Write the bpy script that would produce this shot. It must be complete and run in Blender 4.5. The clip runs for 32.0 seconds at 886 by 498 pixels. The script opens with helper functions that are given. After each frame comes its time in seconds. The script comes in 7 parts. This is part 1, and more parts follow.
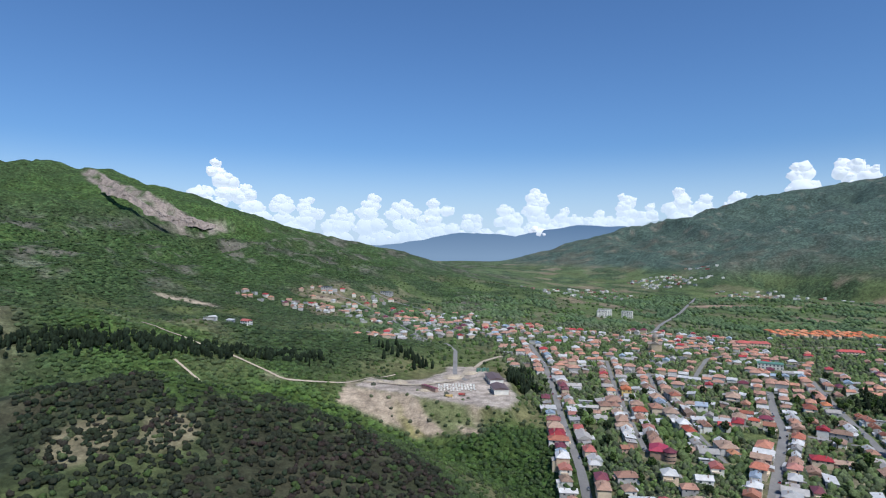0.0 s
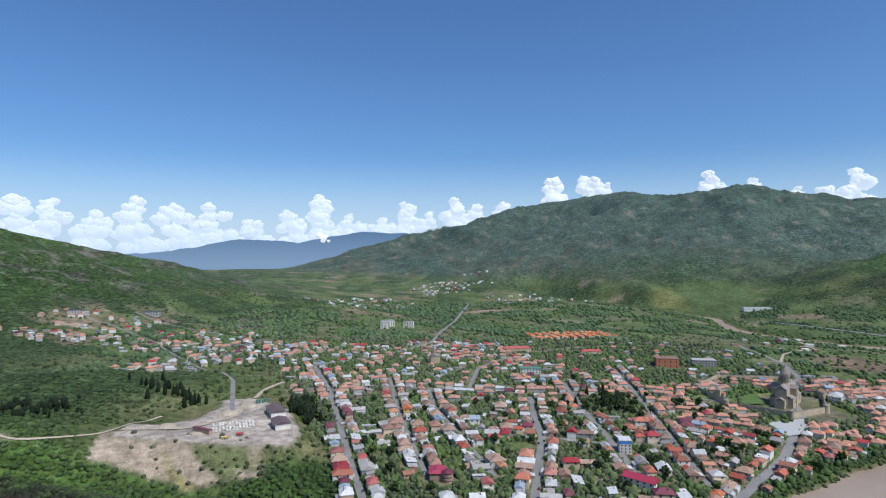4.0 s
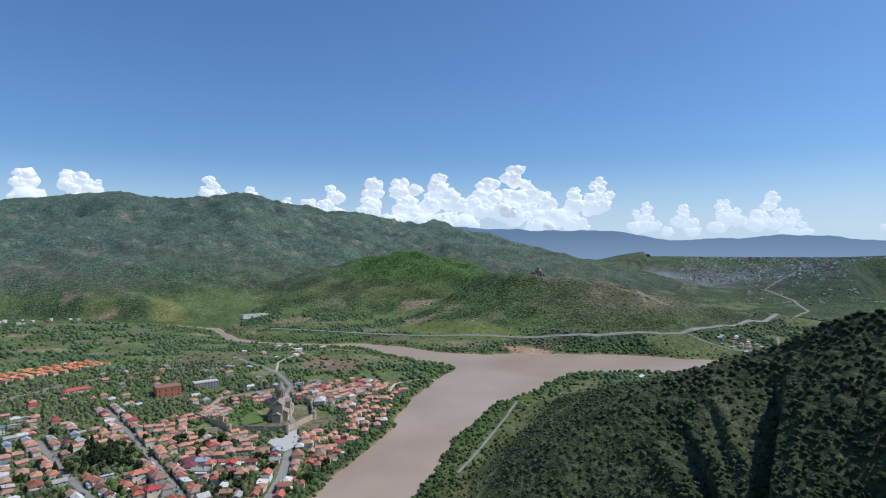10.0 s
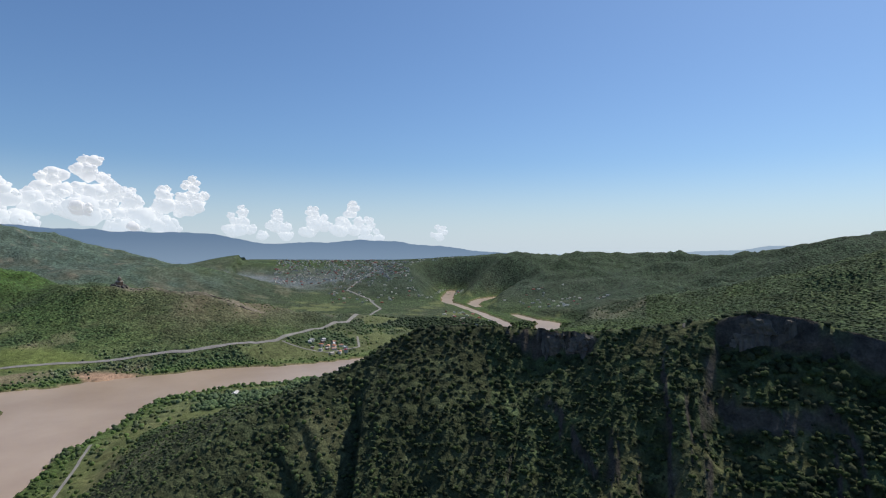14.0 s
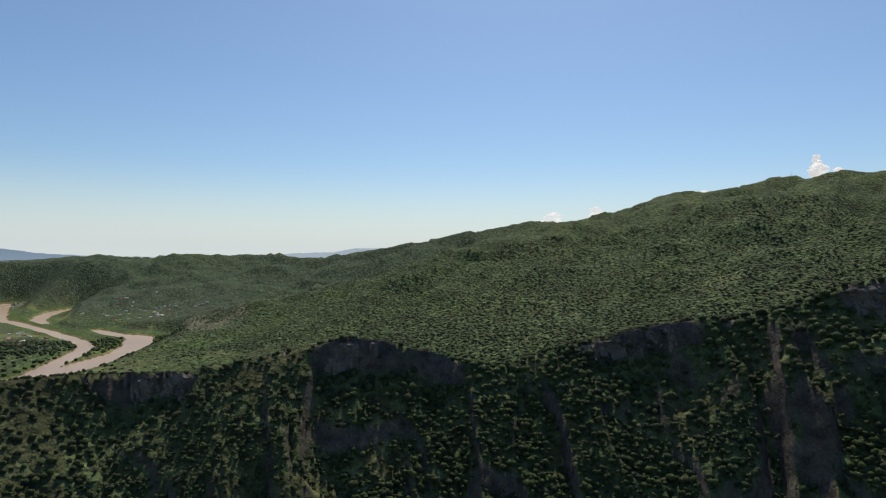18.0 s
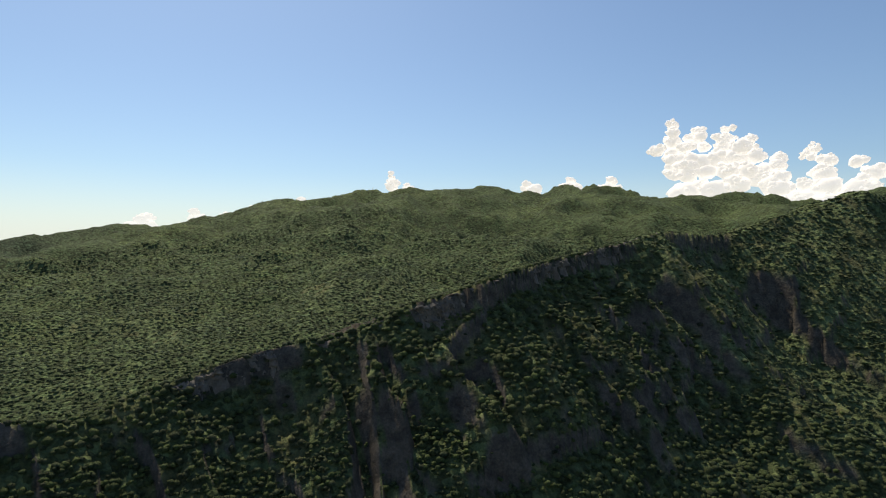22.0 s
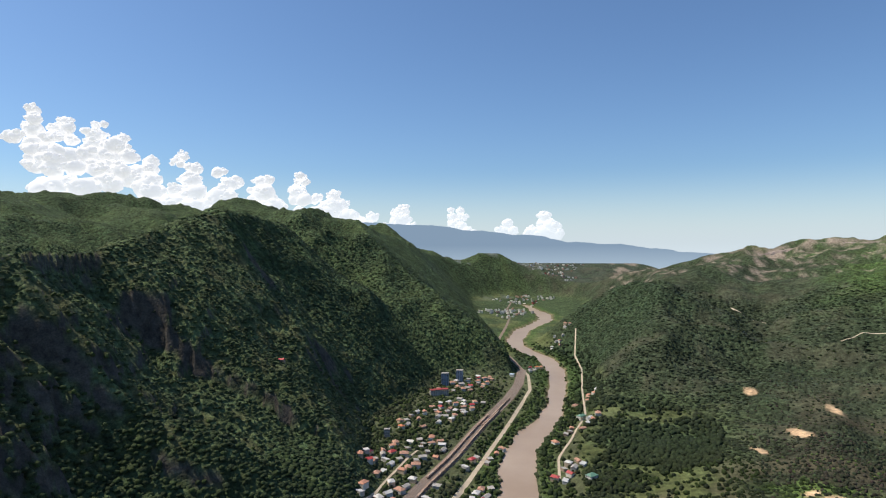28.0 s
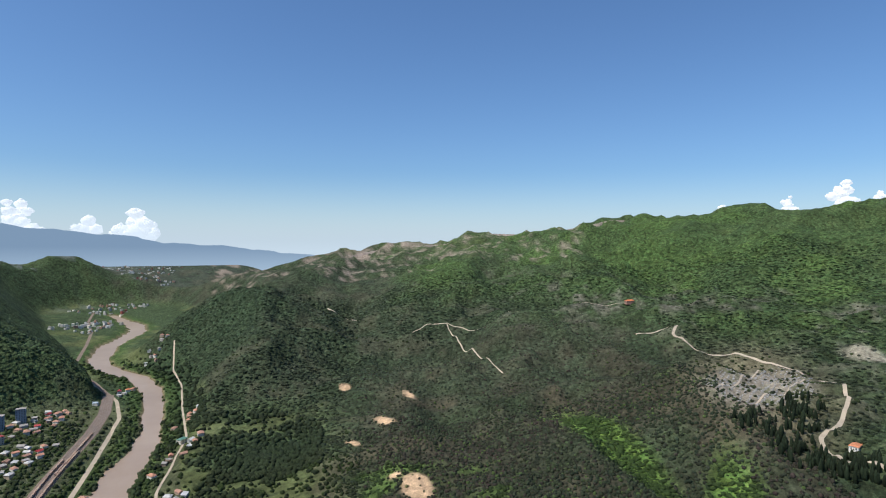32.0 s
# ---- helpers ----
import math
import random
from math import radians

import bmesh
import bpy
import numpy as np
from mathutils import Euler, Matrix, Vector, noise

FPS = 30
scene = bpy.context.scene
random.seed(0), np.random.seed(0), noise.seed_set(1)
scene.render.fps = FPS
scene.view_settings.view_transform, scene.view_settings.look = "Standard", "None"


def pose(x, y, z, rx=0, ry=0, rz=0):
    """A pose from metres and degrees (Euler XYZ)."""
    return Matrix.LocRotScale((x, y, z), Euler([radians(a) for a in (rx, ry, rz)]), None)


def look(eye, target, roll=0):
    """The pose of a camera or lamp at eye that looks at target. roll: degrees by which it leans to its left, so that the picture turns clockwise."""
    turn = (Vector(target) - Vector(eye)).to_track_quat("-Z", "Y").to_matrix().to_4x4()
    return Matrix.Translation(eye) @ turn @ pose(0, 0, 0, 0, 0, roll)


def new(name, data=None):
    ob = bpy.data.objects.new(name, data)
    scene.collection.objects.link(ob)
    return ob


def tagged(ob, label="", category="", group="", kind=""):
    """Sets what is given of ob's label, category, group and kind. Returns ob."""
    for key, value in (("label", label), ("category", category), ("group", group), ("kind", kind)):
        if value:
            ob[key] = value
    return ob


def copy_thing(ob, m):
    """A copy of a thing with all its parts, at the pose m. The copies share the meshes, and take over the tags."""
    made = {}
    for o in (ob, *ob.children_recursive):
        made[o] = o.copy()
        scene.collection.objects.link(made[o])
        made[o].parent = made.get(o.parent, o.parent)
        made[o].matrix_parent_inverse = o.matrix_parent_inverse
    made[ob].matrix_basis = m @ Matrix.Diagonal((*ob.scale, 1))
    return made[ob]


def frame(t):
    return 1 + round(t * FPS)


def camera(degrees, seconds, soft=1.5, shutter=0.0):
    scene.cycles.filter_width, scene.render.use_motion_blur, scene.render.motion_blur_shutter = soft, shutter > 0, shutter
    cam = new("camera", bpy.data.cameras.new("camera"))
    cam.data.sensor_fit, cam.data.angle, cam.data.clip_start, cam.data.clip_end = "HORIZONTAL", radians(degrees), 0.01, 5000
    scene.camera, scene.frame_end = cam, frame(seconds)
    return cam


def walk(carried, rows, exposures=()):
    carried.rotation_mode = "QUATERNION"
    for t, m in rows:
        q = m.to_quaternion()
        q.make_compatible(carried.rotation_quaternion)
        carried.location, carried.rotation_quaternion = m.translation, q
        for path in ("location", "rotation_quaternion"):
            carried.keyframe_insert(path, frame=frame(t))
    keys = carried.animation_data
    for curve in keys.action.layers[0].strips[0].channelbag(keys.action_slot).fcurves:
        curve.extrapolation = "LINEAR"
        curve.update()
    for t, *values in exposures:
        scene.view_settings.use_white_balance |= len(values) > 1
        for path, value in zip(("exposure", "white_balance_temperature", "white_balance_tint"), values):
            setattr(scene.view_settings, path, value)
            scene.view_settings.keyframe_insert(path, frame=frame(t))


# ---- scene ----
cam = camera(73.633, 32.0, soft=1.15)


def aim(x, y, z, yaw, pitch, roll):
    return pose(x, y, z, 90 + pitch, 0, -yaw) @ pose(0, 0, 0, 0, 0, roll)


PATH = [
    (0.0, aim(-0.00, -0.00, 200.00, -0.000, -0.303, 0.350)),
    (0.5, aim(0.32, 0.61, 203.57, 1.862, -0.254, 0.308)),
    (1.0, aim(0.67, 1.12, 207.08, 3.632, -0.182, 0.212)),
    (1.5, aim(1.08, 1.50, 210.59, 6.238, -0.133, 0.216)),
    (2.0, aim(1.47, 1.89, 214.01, 9.492, -0.069, 0.050)),
    (2.5, aim(1.84, 2.40, 217.31, 12.607, -0.015, 0.048)),
    (4.5, aim(4.60, 7.47, 229.12, 23.846, 0.068, -0.151)),
    (5.0, aim(6.13, 9.35, 231.99, 28.067, 0.080, -0.207)),
    (5.5, aim(7.62, 11.35, 234.90, 33.601, 0.096, -0.190)),
    (6.0, aim(8.82, 13.60, 238.00, 38.770, 0.091, -0.262)),
    (6.5, aim(9.64, 15.93, 241.19, 42.969, 0.046, -0.252)),
    (7.0, aim(10.47, 18.06, 244.47, 46.429, 0.020, -0.180)),
    (7.5, aim(11.52, 19.88, 247.84, 48.502, -0.002, -0.137)),
    (8.0, aim(12.85, 21.40, 251.14, 50.583, -0.032, -0.159)),
    (8.5, aim(14.44, 22.69, 254.30, 52.743, -0.045, -0.139)),
    (9.0, aim(15.99, 23.84, 257.34, 56.788, -0.038, -0.131)),
    (9.5, aim(17.64, 25.18, 260.44, 61.565, -0.065, -0.208)),
    (10.0, aim(19.42, 26.49, 263.59, 66.338, -0.050, -0.113)),
    (10.5, aim(21.12, 27.40, 266.93, 71.075, -0.080, -0.068)),
    (11.0, aim(22.55, 27.56, 270.34, 75.834, -0.065, -0.023)),
    (11.5, aim(23.76, 27.48, 273.74, 80.607, -0.106, -0.025)),
    (12.0, aim(25.06, 27.58, 277.39, 85.386, -0.122, -0.034)),
    (12.5, aim(26.17, 27.78, 281.09, 90.119, -0.117, -0.006)),
    (13.0, aim(27.11, 27.79, 284.74, 94.826, -0.113, -0.037)),
    (13.5, aim(28.18, 27.81, 288.23, 99.467, -0.090, 0.035)),
    (14.0, aim(29.13, 27.72, 291.58, 104.100, -0.096, 0.143)),
    (14.5, aim(30.09, 27.57, 294.92, 108.773, -0.040, 0.077)),
    (16.5, aim(32.39, 27.86, 310.18, 127.530, -0.029, 0.095)),
    (17.0, aim(33.27, 27.16, 314.49, 132.161, -0.109, 0.216)),
    (17.5, aim(33.94, 26.23, 318.46, 136.763, -0.179, 0.259)),
    (18.0, aim(34.45, 25.46, 321.95, 141.393, -0.140, 0.317)),
    (18.5, aim(34.83, 24.90, 325.24, 146.036, -0.108, 0.292)),
    (19.0, aim(35.43, 24.21, 328.46, 150.691, -0.066, 0.266)),
    (19.5, aim(36.14, 23.47, 331.70, 155.359, -0.041, 0.215)),
    (20.0, aim(36.70, 22.72, 335.05, 160.029, 0.008, 0.215)),
    (20.5, aim(37.10, 22.28, 338.43, 164.677, -0.018, 0.146)),
    (21.0, aim(37.38, 21.83, 341.77, 169.350, -0.028, 0.045)),
    (21.5, aim(37.59, 20.93, 344.97, 174.021, -0.045, 0.000)),
    (22.0, aim(37.63, 19.44, 348.11, 178.630, -0.064, -0.027)),
    (22.5, aim(37.75, 17.85, 351.20, 183.276, -0.061, -0.063)),
    (23.0, aim(38.07, 16.68, 354.06, 187.946, -0.076, -0.090)),
    (23.5, aim(38.06, 15.50, 357.09, 192.550, -0.096, -0.109)),
    (24.0, aim(37.91, 14.19, 360.17, 197.194, -0.125, -0.148)),
    (24.5, aim(37.58, 12.70, 363.23, 201.839, -0.174, -0.172)),
    (25.0, aim(36.69, 10.72, 366.40, 206.506, -0.232, -0.187)),
    (25.5, aim(35.34, 8.57, 369.46, 211.111, -0.318, -0.110)),
    (27.5, aim(26.23, -1.52, 380.24, 229.718, -0.440, -0.222)),
    (28.0, aim(24.29, -3.96, 383.08, 234.409, -0.492, -0.155)),
    (28.5, aim(22.49, -5.96, 385.84, 239.070, -0.524, -0.145)),
    (29.0, aim(20.73, -7.60, 388.69, 243.722, -0.566, -0.053)),
    (29.5, aim(19.05, -8.98, 391.60, 248.394, -0.591, 0.004)),
    (30.0, aim(17.49, -10.15, 394.62, 253.040, -0.605, 0.019)),
    (30.5, aim(16.18, -11.11, 397.89, 257.749, -0.631, 0.001)),
    (31.0, aim(15.05, -11.86, 401.41, 262.423, -0.646, 0.063)),
    (31.5, aim(14.08, -12.51, 404.96, 267.126, -0.647, 0.098)),
    (32.0, aim(13.21, -13.19, 408.54, 271.590, -0.673, 0.199)),
]
walk(cam, PATH, [(0, 0.02, 6050, 10), (9, 0.03, 6100, 10), (14, 0.0, 6900, 11), (19, 0.12, 8000, 11), (24, 0.38, 8800, 12), (28, 0.28, 7200, 11), (32, 0.2, 6600, 10)])

# ---- materials ----
def nodes_of(name):
    mat = bpy.data.materials.new(name)
    mat.use_nodes = True
    nt = mat.node_tree
    return mat, nt, nt.nodes["Principled BSDF"]


def node(nt, kind, **settings):
    n = nt.nodes.new(kind)
    for key, value in settings.items():
        if key in n.inputs:
            n.inputs[key].default_value = value
    return n


def mix_rgb(nt, blend, fac, a, b):
    n = nt.nodes.new("ShaderNodeMix")
    n.data_type, n.blend_type = "RGBA", blend
    for sock, value in ((0, fac), (6, a), (7, b)):
        if isinstance(value, (int, float, tuple)):
            n.inputs[sock].default_value = value
        else:
            nt.links.new(value, n.inputs[sock])
    return n.outputs[2]


def ramp(nt, value, lo, hi, a, b):
    n = nt.nodes.new("ShaderNodeMapRange")
    nt.links.new(value, n.inputs[0])
    for k, v in zip((1, 2, 3, 4), (lo, hi, a, b)):
        n.inputs[k].default_value = v
    return n.outputs[0]


def where(nt, space="Object"):
    return nt.nodes.new("ShaderNodeTexCoord").outputs[space]


def noise_of(nt, coord, scale, detail=4.0, rough=0.55):
    n = nt.nodes.new("ShaderNodeTexNoise")
    n.inputs["Scale"].default_value, n.inputs["Detail"].default_value, n.inputs["Roughness"].default_value = scale, detail, rough
    nt.links.new(coord, n.inputs["Vector"])
    return n.outputs["Fac"]


def plain(name, color, rough=0.8, metal=0.0, vary=0.25, scale=0.35, bump=0.15, random=0.0, grain=3.0):
    """A surface with stains, fine grain and, from thing to thing, a shift of tone."""
    mat, nt, bs = nodes_of(name)
    co = where(nt)
    big, fine = noise_of(nt, co, scale), noise_of(nt, co, grain, 3)
    val = mix_rgb(nt, "MULTIPLY", 1.0, (*color, 1), (1, 1, 1, 1))
    for src, amount in ((big, vary), (fine, vary * 0.6)):
        r = ramp(nt, src, 0.25, 0.75, 1 - amount, 1 + amount)
        c = nt.nodes.new("ShaderNodeCombineColor")
        for k in range(3):
            nt.links.new(r, c.inputs[k])
        val = mix_rgb(nt, "MULTIPLY", 1.0, val, c.outputs[0])
    if random:
        info = nt.nodes.new("ShaderNodeObjectInfo")
        hs = nt.nodes.new("ShaderNodeHueSaturation")
        nt.links.new(ramp(nt, info.outputs["Random"], 0, 1, 1 - random, 1 + random), hs.inputs["Value"])
        r2 = nt.nodes.new("ShaderNodeMath")
        r2.operation = "FRACT"
        m7 = nt.nodes.new("ShaderNodeMath")
        m7.operation = "MULTIPLY"
        m7.inputs[1].default_value = 7.31
        nt.links.new(info.outputs["Random"], m7.inputs[0])
        nt.links.new(m7.outputs[0], r2.inputs[0])
        nt.links.new(ramp(nt, r2.outputs[0], 0, 1, 0.5 - 0.035 * random, 0.5 + 0.05 * random), hs.inputs["Hue"])
        nt.links.new(ramp(nt, r2.outputs[0], 0, 1, 1 + 0.4 * random, 1 - 0.5 * random), hs.inputs["Saturation"])
        nt.links.new(val, hs.inputs["Color"])
        val = hs.outputs[0]
    nt.links.new(val, bs.inputs["Base Color"])
    bs.inputs["Roughness"].default_value, bs.inputs["Metallic"].default_value = rough, metal
    if bump:
        b = nt.nodes.new("ShaderNodeBump")
        b.inputs["Strength"].default_value, b.inputs["Distance"].default_value = bump, 0.1
        nt.links.new(fine, b.inputs["Height"])
        nt.links.new(b.outputs[0], bs.inputs["Normal"])
    return mat


def ground_material():
    """Ground cover from the sheet's cover colours, broken up by tufts, stones and canopy relief."""
    mat, nt, bs = nodes_of("ground_cover")
    co = where(nt)
    at = nt.nodes.new("ShaderNodeAttribute")
    at.attribute_name = "cover"
    wood = at.outputs["Alpha"]
    n1, n2, n3 = noise_of(nt, co, 0.012, 6, 0.6), noise_of(nt, co, 0.09, 5, 0.65), noise_of(nt, co, 0.5, 3, 0.6)
    vo = nt.nodes.new("ShaderNodeTexVoronoi")
    vo.inputs["Scale"].default_value = 0.115
    wob = nt.nodes.new("ShaderNodeVectorMath")
    wob.operation = "ADD"
    nz = nt.nodes.new("ShaderNodeTexNoise")
    nz.inputs["Scale"].default_value = 0.2
    sc = nt.nodes.new("ShaderNodeVectorMath")
    sc.operation = "SCALE"
    sc.inputs["Scale"].default_value = 6.0
    nt.links.new(co, nz.inputs["Vector"])
    nt.links.new(nz.outputs["Color"], sc.inputs[0])
    nt.links.new(co, wob.inputs[0])
    nt.links.new(sc.outputs[0], wob.inputs[1])
    nt.links.new(wob.outputs[0], vo.inputs["Vector"])
    col = at.outputs["Color"]
    for src, lo, hi in ((n1, 0.72, 1.28), (n2, 0.55, 1.45), (n3, 0.75, 1.25)):
        r = ramp(nt, src, 0.3, 0.7, lo, hi)
        c = nt.nodes.new("ShaderNodeCombineColor")
        for k in range(3):
            nt.links.new(r, c.inputs[k])
        col = mix_rgb(nt, "MULTIPLY", 1.0, col, c.outputs[0])
    # each crown has a tone of its own
    hs = nt.nodes.new("ShaderNodeHueSaturation")
    sep = nt.nodes.new("ShaderNodeSeparateColor")
    nt.links.new(vo.outputs["Color"], sep.inputs[0])
    nt.links.new(ramp(nt, sep.outputs[0], 0, 1, 0.55, 1.5), hs.inputs["Value"])
    nt.links.new(ramp(nt, sep.outputs[1], 0, 1, 0.485, 0.515), hs.inputs["Hue"])
    nt.links.new(wood, hs.inputs["Fac"])
    nt.links.new(col, hs.inputs["Color"])
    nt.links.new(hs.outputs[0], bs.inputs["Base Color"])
    bs.inputs["Roughness"].default_value = 0.95
    bs.inputs["Specular IOR Level"].default_value = 0.1
    height = nt.nodes.new("ShaderNodeMath")
    height.operation = "MULTIPLY"
    nt.links.new(ramp(nt, vo.outputs["Distance"], 0, 0.7, 5.0, 0.0), height.inputs[0])
    nt.links.new(wood, height.inputs[1])
    add = nt.nodes.new("ShaderNodeMath")
    add.operation = "ADD"
    nt.links.new(height.outputs[0], add.inputs[0])
    nt.links.new(ramp(nt, n2, 0.2, 0.8, 0, 2.2), add.inputs[1])
    b = nt.nodes.new("ShaderNodeBump")
    b.inputs["Strength"].default_value, b.inputs["Distance"].default_value = 0.9, 1.0
    nt.links.new(add.outputs[0], b.inputs["Height"])
    nt.links.new(b.outputs[0], bs.inputs["Normal"])
    return mat


def foliage_material():
    mat, nt, bs = nodes_of("foliage")
    co = where(nt)
    at = nt.nodes.new("ShaderNodeAttribute")
    at.attribute_name = "tint"
    n1 = noise_of(nt, co, 0.7, 5, 0.75)
    r = ramp(nt, n1, 0.3, 0.7, 0.58, 1.45)
    c = nt.nodes.new("ShaderNodeCombineColor")
    for k in range(3):
        nt.links.new(r, c.inputs[k])
    col = mix_rgb(nt, "MULTIPLY", 1.0, at.outputs["Color"], c.outputs[0])
    nt.links.new(col, bs.inputs["Base Color"])
    bs.inputs["Roughness"].default_value = 0.85
    bs.inputs["Specular IOR Level"].default_value = 0.15
    b = nt.nodes.new("ShaderNodeBump")
    b.inputs["Strength"].default_value, b.inputs["Distance"].default_value = 0.55, 1.6
    nt.links.new(n1, b.inputs["Height"])
    nt.links.new(b.outputs[0], bs.inputs["Normal"])
    # thin leaves let part of the sunlight through, yellower than they reflect it
    tl = nt.nodes.new("ShaderNodeBsdfTranslucent")
    nt.links.new(mix_rgb(nt, "MULTIPLY", 1.0, col, (1.2, 1.25, 0.9, 1)), tl.inputs["Color"])
    mx = nt.nodes.new("ShaderNodeMixShader")
    mx.inputs[0].default_value = 0.32
    nt.links.new(bs.outputs[0], mx.inputs[1])
    nt.links.new(tl.outputs[0], mx.inputs[2])
    nt.links.new(mx.outputs[0], nt.nodes["Material Output"].inputs[0])
    return mat


def water_material():
    mat, nt, bs = nodes_of("muddy_water")
    co = where(nt)
    n1, n2 = noise_of(nt, co, 0.006, 5, 0.6), noise_of(nt, co, 0.35, 3)
    col = mix_rgb(nt, "MIX", ramp(nt, n1, 0.35, 0.65, 0, 1), (0.30, 0.222, 0.160, 1), (0.37, 0.285, 0.215, 1))
    nt.links.new(col, bs.inputs["Base Color"])
    bs.inputs["Roughness"].default_value = 0.32
    bs.inputs["Specular IOR Level"].default_value = 0.22
    b = nt.nodes.new("ShaderNodeBump")
    b.inputs["Strength"].default_value, b.inputs["Distance"].default_value = 0.35, 0.15
    nt.links.new(n2, b.inputs["Height"])
    nt.links.new(b.outputs[0], bs.inputs["Normal"])
    return mat


M_GROUND, M_LEAF, M_WATER = ground_material(), foliage_material(), water_material()
M_ROAD = plain("asphalt", (0.21, 0.20, 0.19), 0.9, vary=0.2, scale=0.05, grain=0.6)
M_TRACK = plain("dirt_track", (0.42, 0.35, 0.26), 0.95, vary=0.2, scale=0.05, grain=0.5)
M_STONE = plain("sandstone", (0.48, 0.385, 0.265), 0.9, vary=0.2, scale=0.12, grain=0.9)
M_STONE_ROOF = plain("stone_roof_slab", (0.26, 0.225, 0.19), 0.85, vary=0.22, scale=0.15, grain=1.0)
M_GREYWALL = plain("grey_concrete", (0.38, 0.37, 0.35), 0.9, vary=0.2, scale=0.12, random=0.2)
M_DARK = plain("dark_opening", (0.03, 0.033, 0.037), 0.3, vary=0.1)
M_GLASS = plain("window_glass", (0.05, 0.06, 0.075), 0.12, vary=0.15)
M_TRUNK = plain("bark", (0.10, 0.075, 0.055), 0.95, vary=0.3, scale=1.0)
M_ROCK = plain("grey_rock", (0.108, 0.098, 0.084), 0.95, vary=0.4, scale=0.06, grain=0.35, bump=0.6)
M_PALEROCK = plain("pale_pinkish_rock", (0.30, 0.245, 0.21), 0.95, vary=0.35, scale=0.03, grain=0.2, bump=0.6)
M_WHITEWALL = plain("pale_plaster", (0.70, 0.67, 0.60), 0.9, vary=0.14, scale=0.25, random=0.16)
M_CREAMWALL = plain("cream_plaster", (0.58, 0.47, 0.34), 0.9, vary=0.16, scale=0.25, random=0.2)
M_BRICKWALL = plain("brick_and_block", (0.36, 0.25, 0.19), 0.9, vary=0.2, scale=0.3, random=0.2)
M_TILE = plain("terracotta_tile", (0.36, 0.130, 0.082), 0.85, vary=0.25, scale=0.3, random=0.38, grain=1.4, bump=0.5)
M_OLDTILE = plain("weathered_tile", (0.32, 0.195, 0.140), 0.9, vary=0.28, scale=0.3, random=0.28, grain=1.4, bump=0.5)
M_REDMETAL = plain("red_sheet_metal", (0.36, 0.085, 0.07), 0.55, vary=0.2, scale=0.25, random=0.35)
M_GREYMETAL = plain("grey_sheet_metal", (0.50, 0.49, 0.47), 0.6, metal=0.0, vary=0.18, scale=0.25, random=0.25)
M_SLATE = plain("asbestos_slate", (0.36, 0.335, 0.31), 0.9, vary=0.2, scale=0.3, random=0.25)
M_MAROON = plain("maroon_sheet_metal", (0.16, 0.035, 0.05), 0.5, vary=0.14, scale=0.25, random=0.2)
M_BLUEMETAL = plain("blue_grey_metal", (0.26, 0.32, 0.38), 0.6, metal=0.0, vary=0.15, random=0.2)
M_ORANGE = plain("orange_tile", (0.52, 0.18, 0.08), 0.8, vary=0.18, scale=0.3, random=0.2)

# ---- light ----
SUN_AZ, SUN_EL = 152.0, 56.0
world = bpy.data.worlds.new("sky")
scene.world = world
world.use_nodes = True
wn = world.node_tree
sky = wn.nodes.new("ShaderNodeTexSky")
sky.sky_type = "NISHITA"
sky.sun_disc = False
sky.sun_elevation = radians(SUN_EL)
sky.sun_rotation = radians(SUN_AZ)
sky.altitude = 500
sky.air_density, sky.dust_density, sky.ozone_density = 1.0, 1.3, 3.0
gain = wn.nodes.new("ShaderNodeMix")
gain.data_type, gain.blend_type = "RGBA", "MULTIPLY"
gain.inputs[0].default_value = 1.0
gain.inputs[7].default_value = (0.705, 0.94, 1.175, 1)
wn.links.new(sky.outputs[0], gain.inputs[6])
wn.links.new(gain.outputs[2], wn.nodes["Background"].inputs[0])
wn.nodes["Background"].inputs[1].default_value = 0.10
sun = new("sun", bpy.data.lights.new("sun", "SUN"))
sun.data.energy, sun.data.angle, sun.data.color = 3.9, radians(0.5), (1.0, 0.95, 0.87)
a, e = radians(SUN_AZ), radians(SUN_EL)
sun.matrix_world = look((math.sin(a) * math.cos(e) * 900, math.cos(a) * math.cos(e) * 900, math.sin(e) * 900), (0, 0, 0))

# ---- shape of the land ----
def hash01(i, j, seed):
    n = (i * 374761393 + j * 668265263 + seed * 982451653) & 0xFFFFFFFF
    n = ((n ^ (n >> 13)) * 1274126177) & 0xFFFFFFFF
    return ((n ^ (n >> 16)) & 0xFFFF) / 65535.0


def vnoise(x, y, seed=0):
    """Smooth value noise, -1 to 1."""
    xi, yi = np.floor(x).astype(np.int64), np.floor(y).astype(np.int64)
    u, v = x - xi, y - yi
    u, v = u * u * u * (u * (u * 6 - 15) + 10), v * v * v * (v * (v * 6 - 15) + 10)
    x0, y0 = xi.min(), yi.min()
    nx, ny = xi.max() - x0 + 2, yi.max() - y0 + 2
    if nx * ny < xi.size:
        t = hash01(np.arange(x0, x0 + nx)[:, None], np.arange(y0, y0 + ny)[None], seed).ravel()
        k = (xi - x0) * ny + (yi - y0)
        a, b, c, d = t[k], t[k + ny], t[k + 1], t[k + ny + 1]
    else:
        a, b = hash01(xi, yi, seed), hash01(xi + 1, yi, seed)
        c, d = hash01(xi, yi + 1, seed), hash01(xi + 1, yi + 1, seed)
    return 2 * (a + (b - a) * u + (c - a) * v + (a - b - c + d) * u * v) - 1


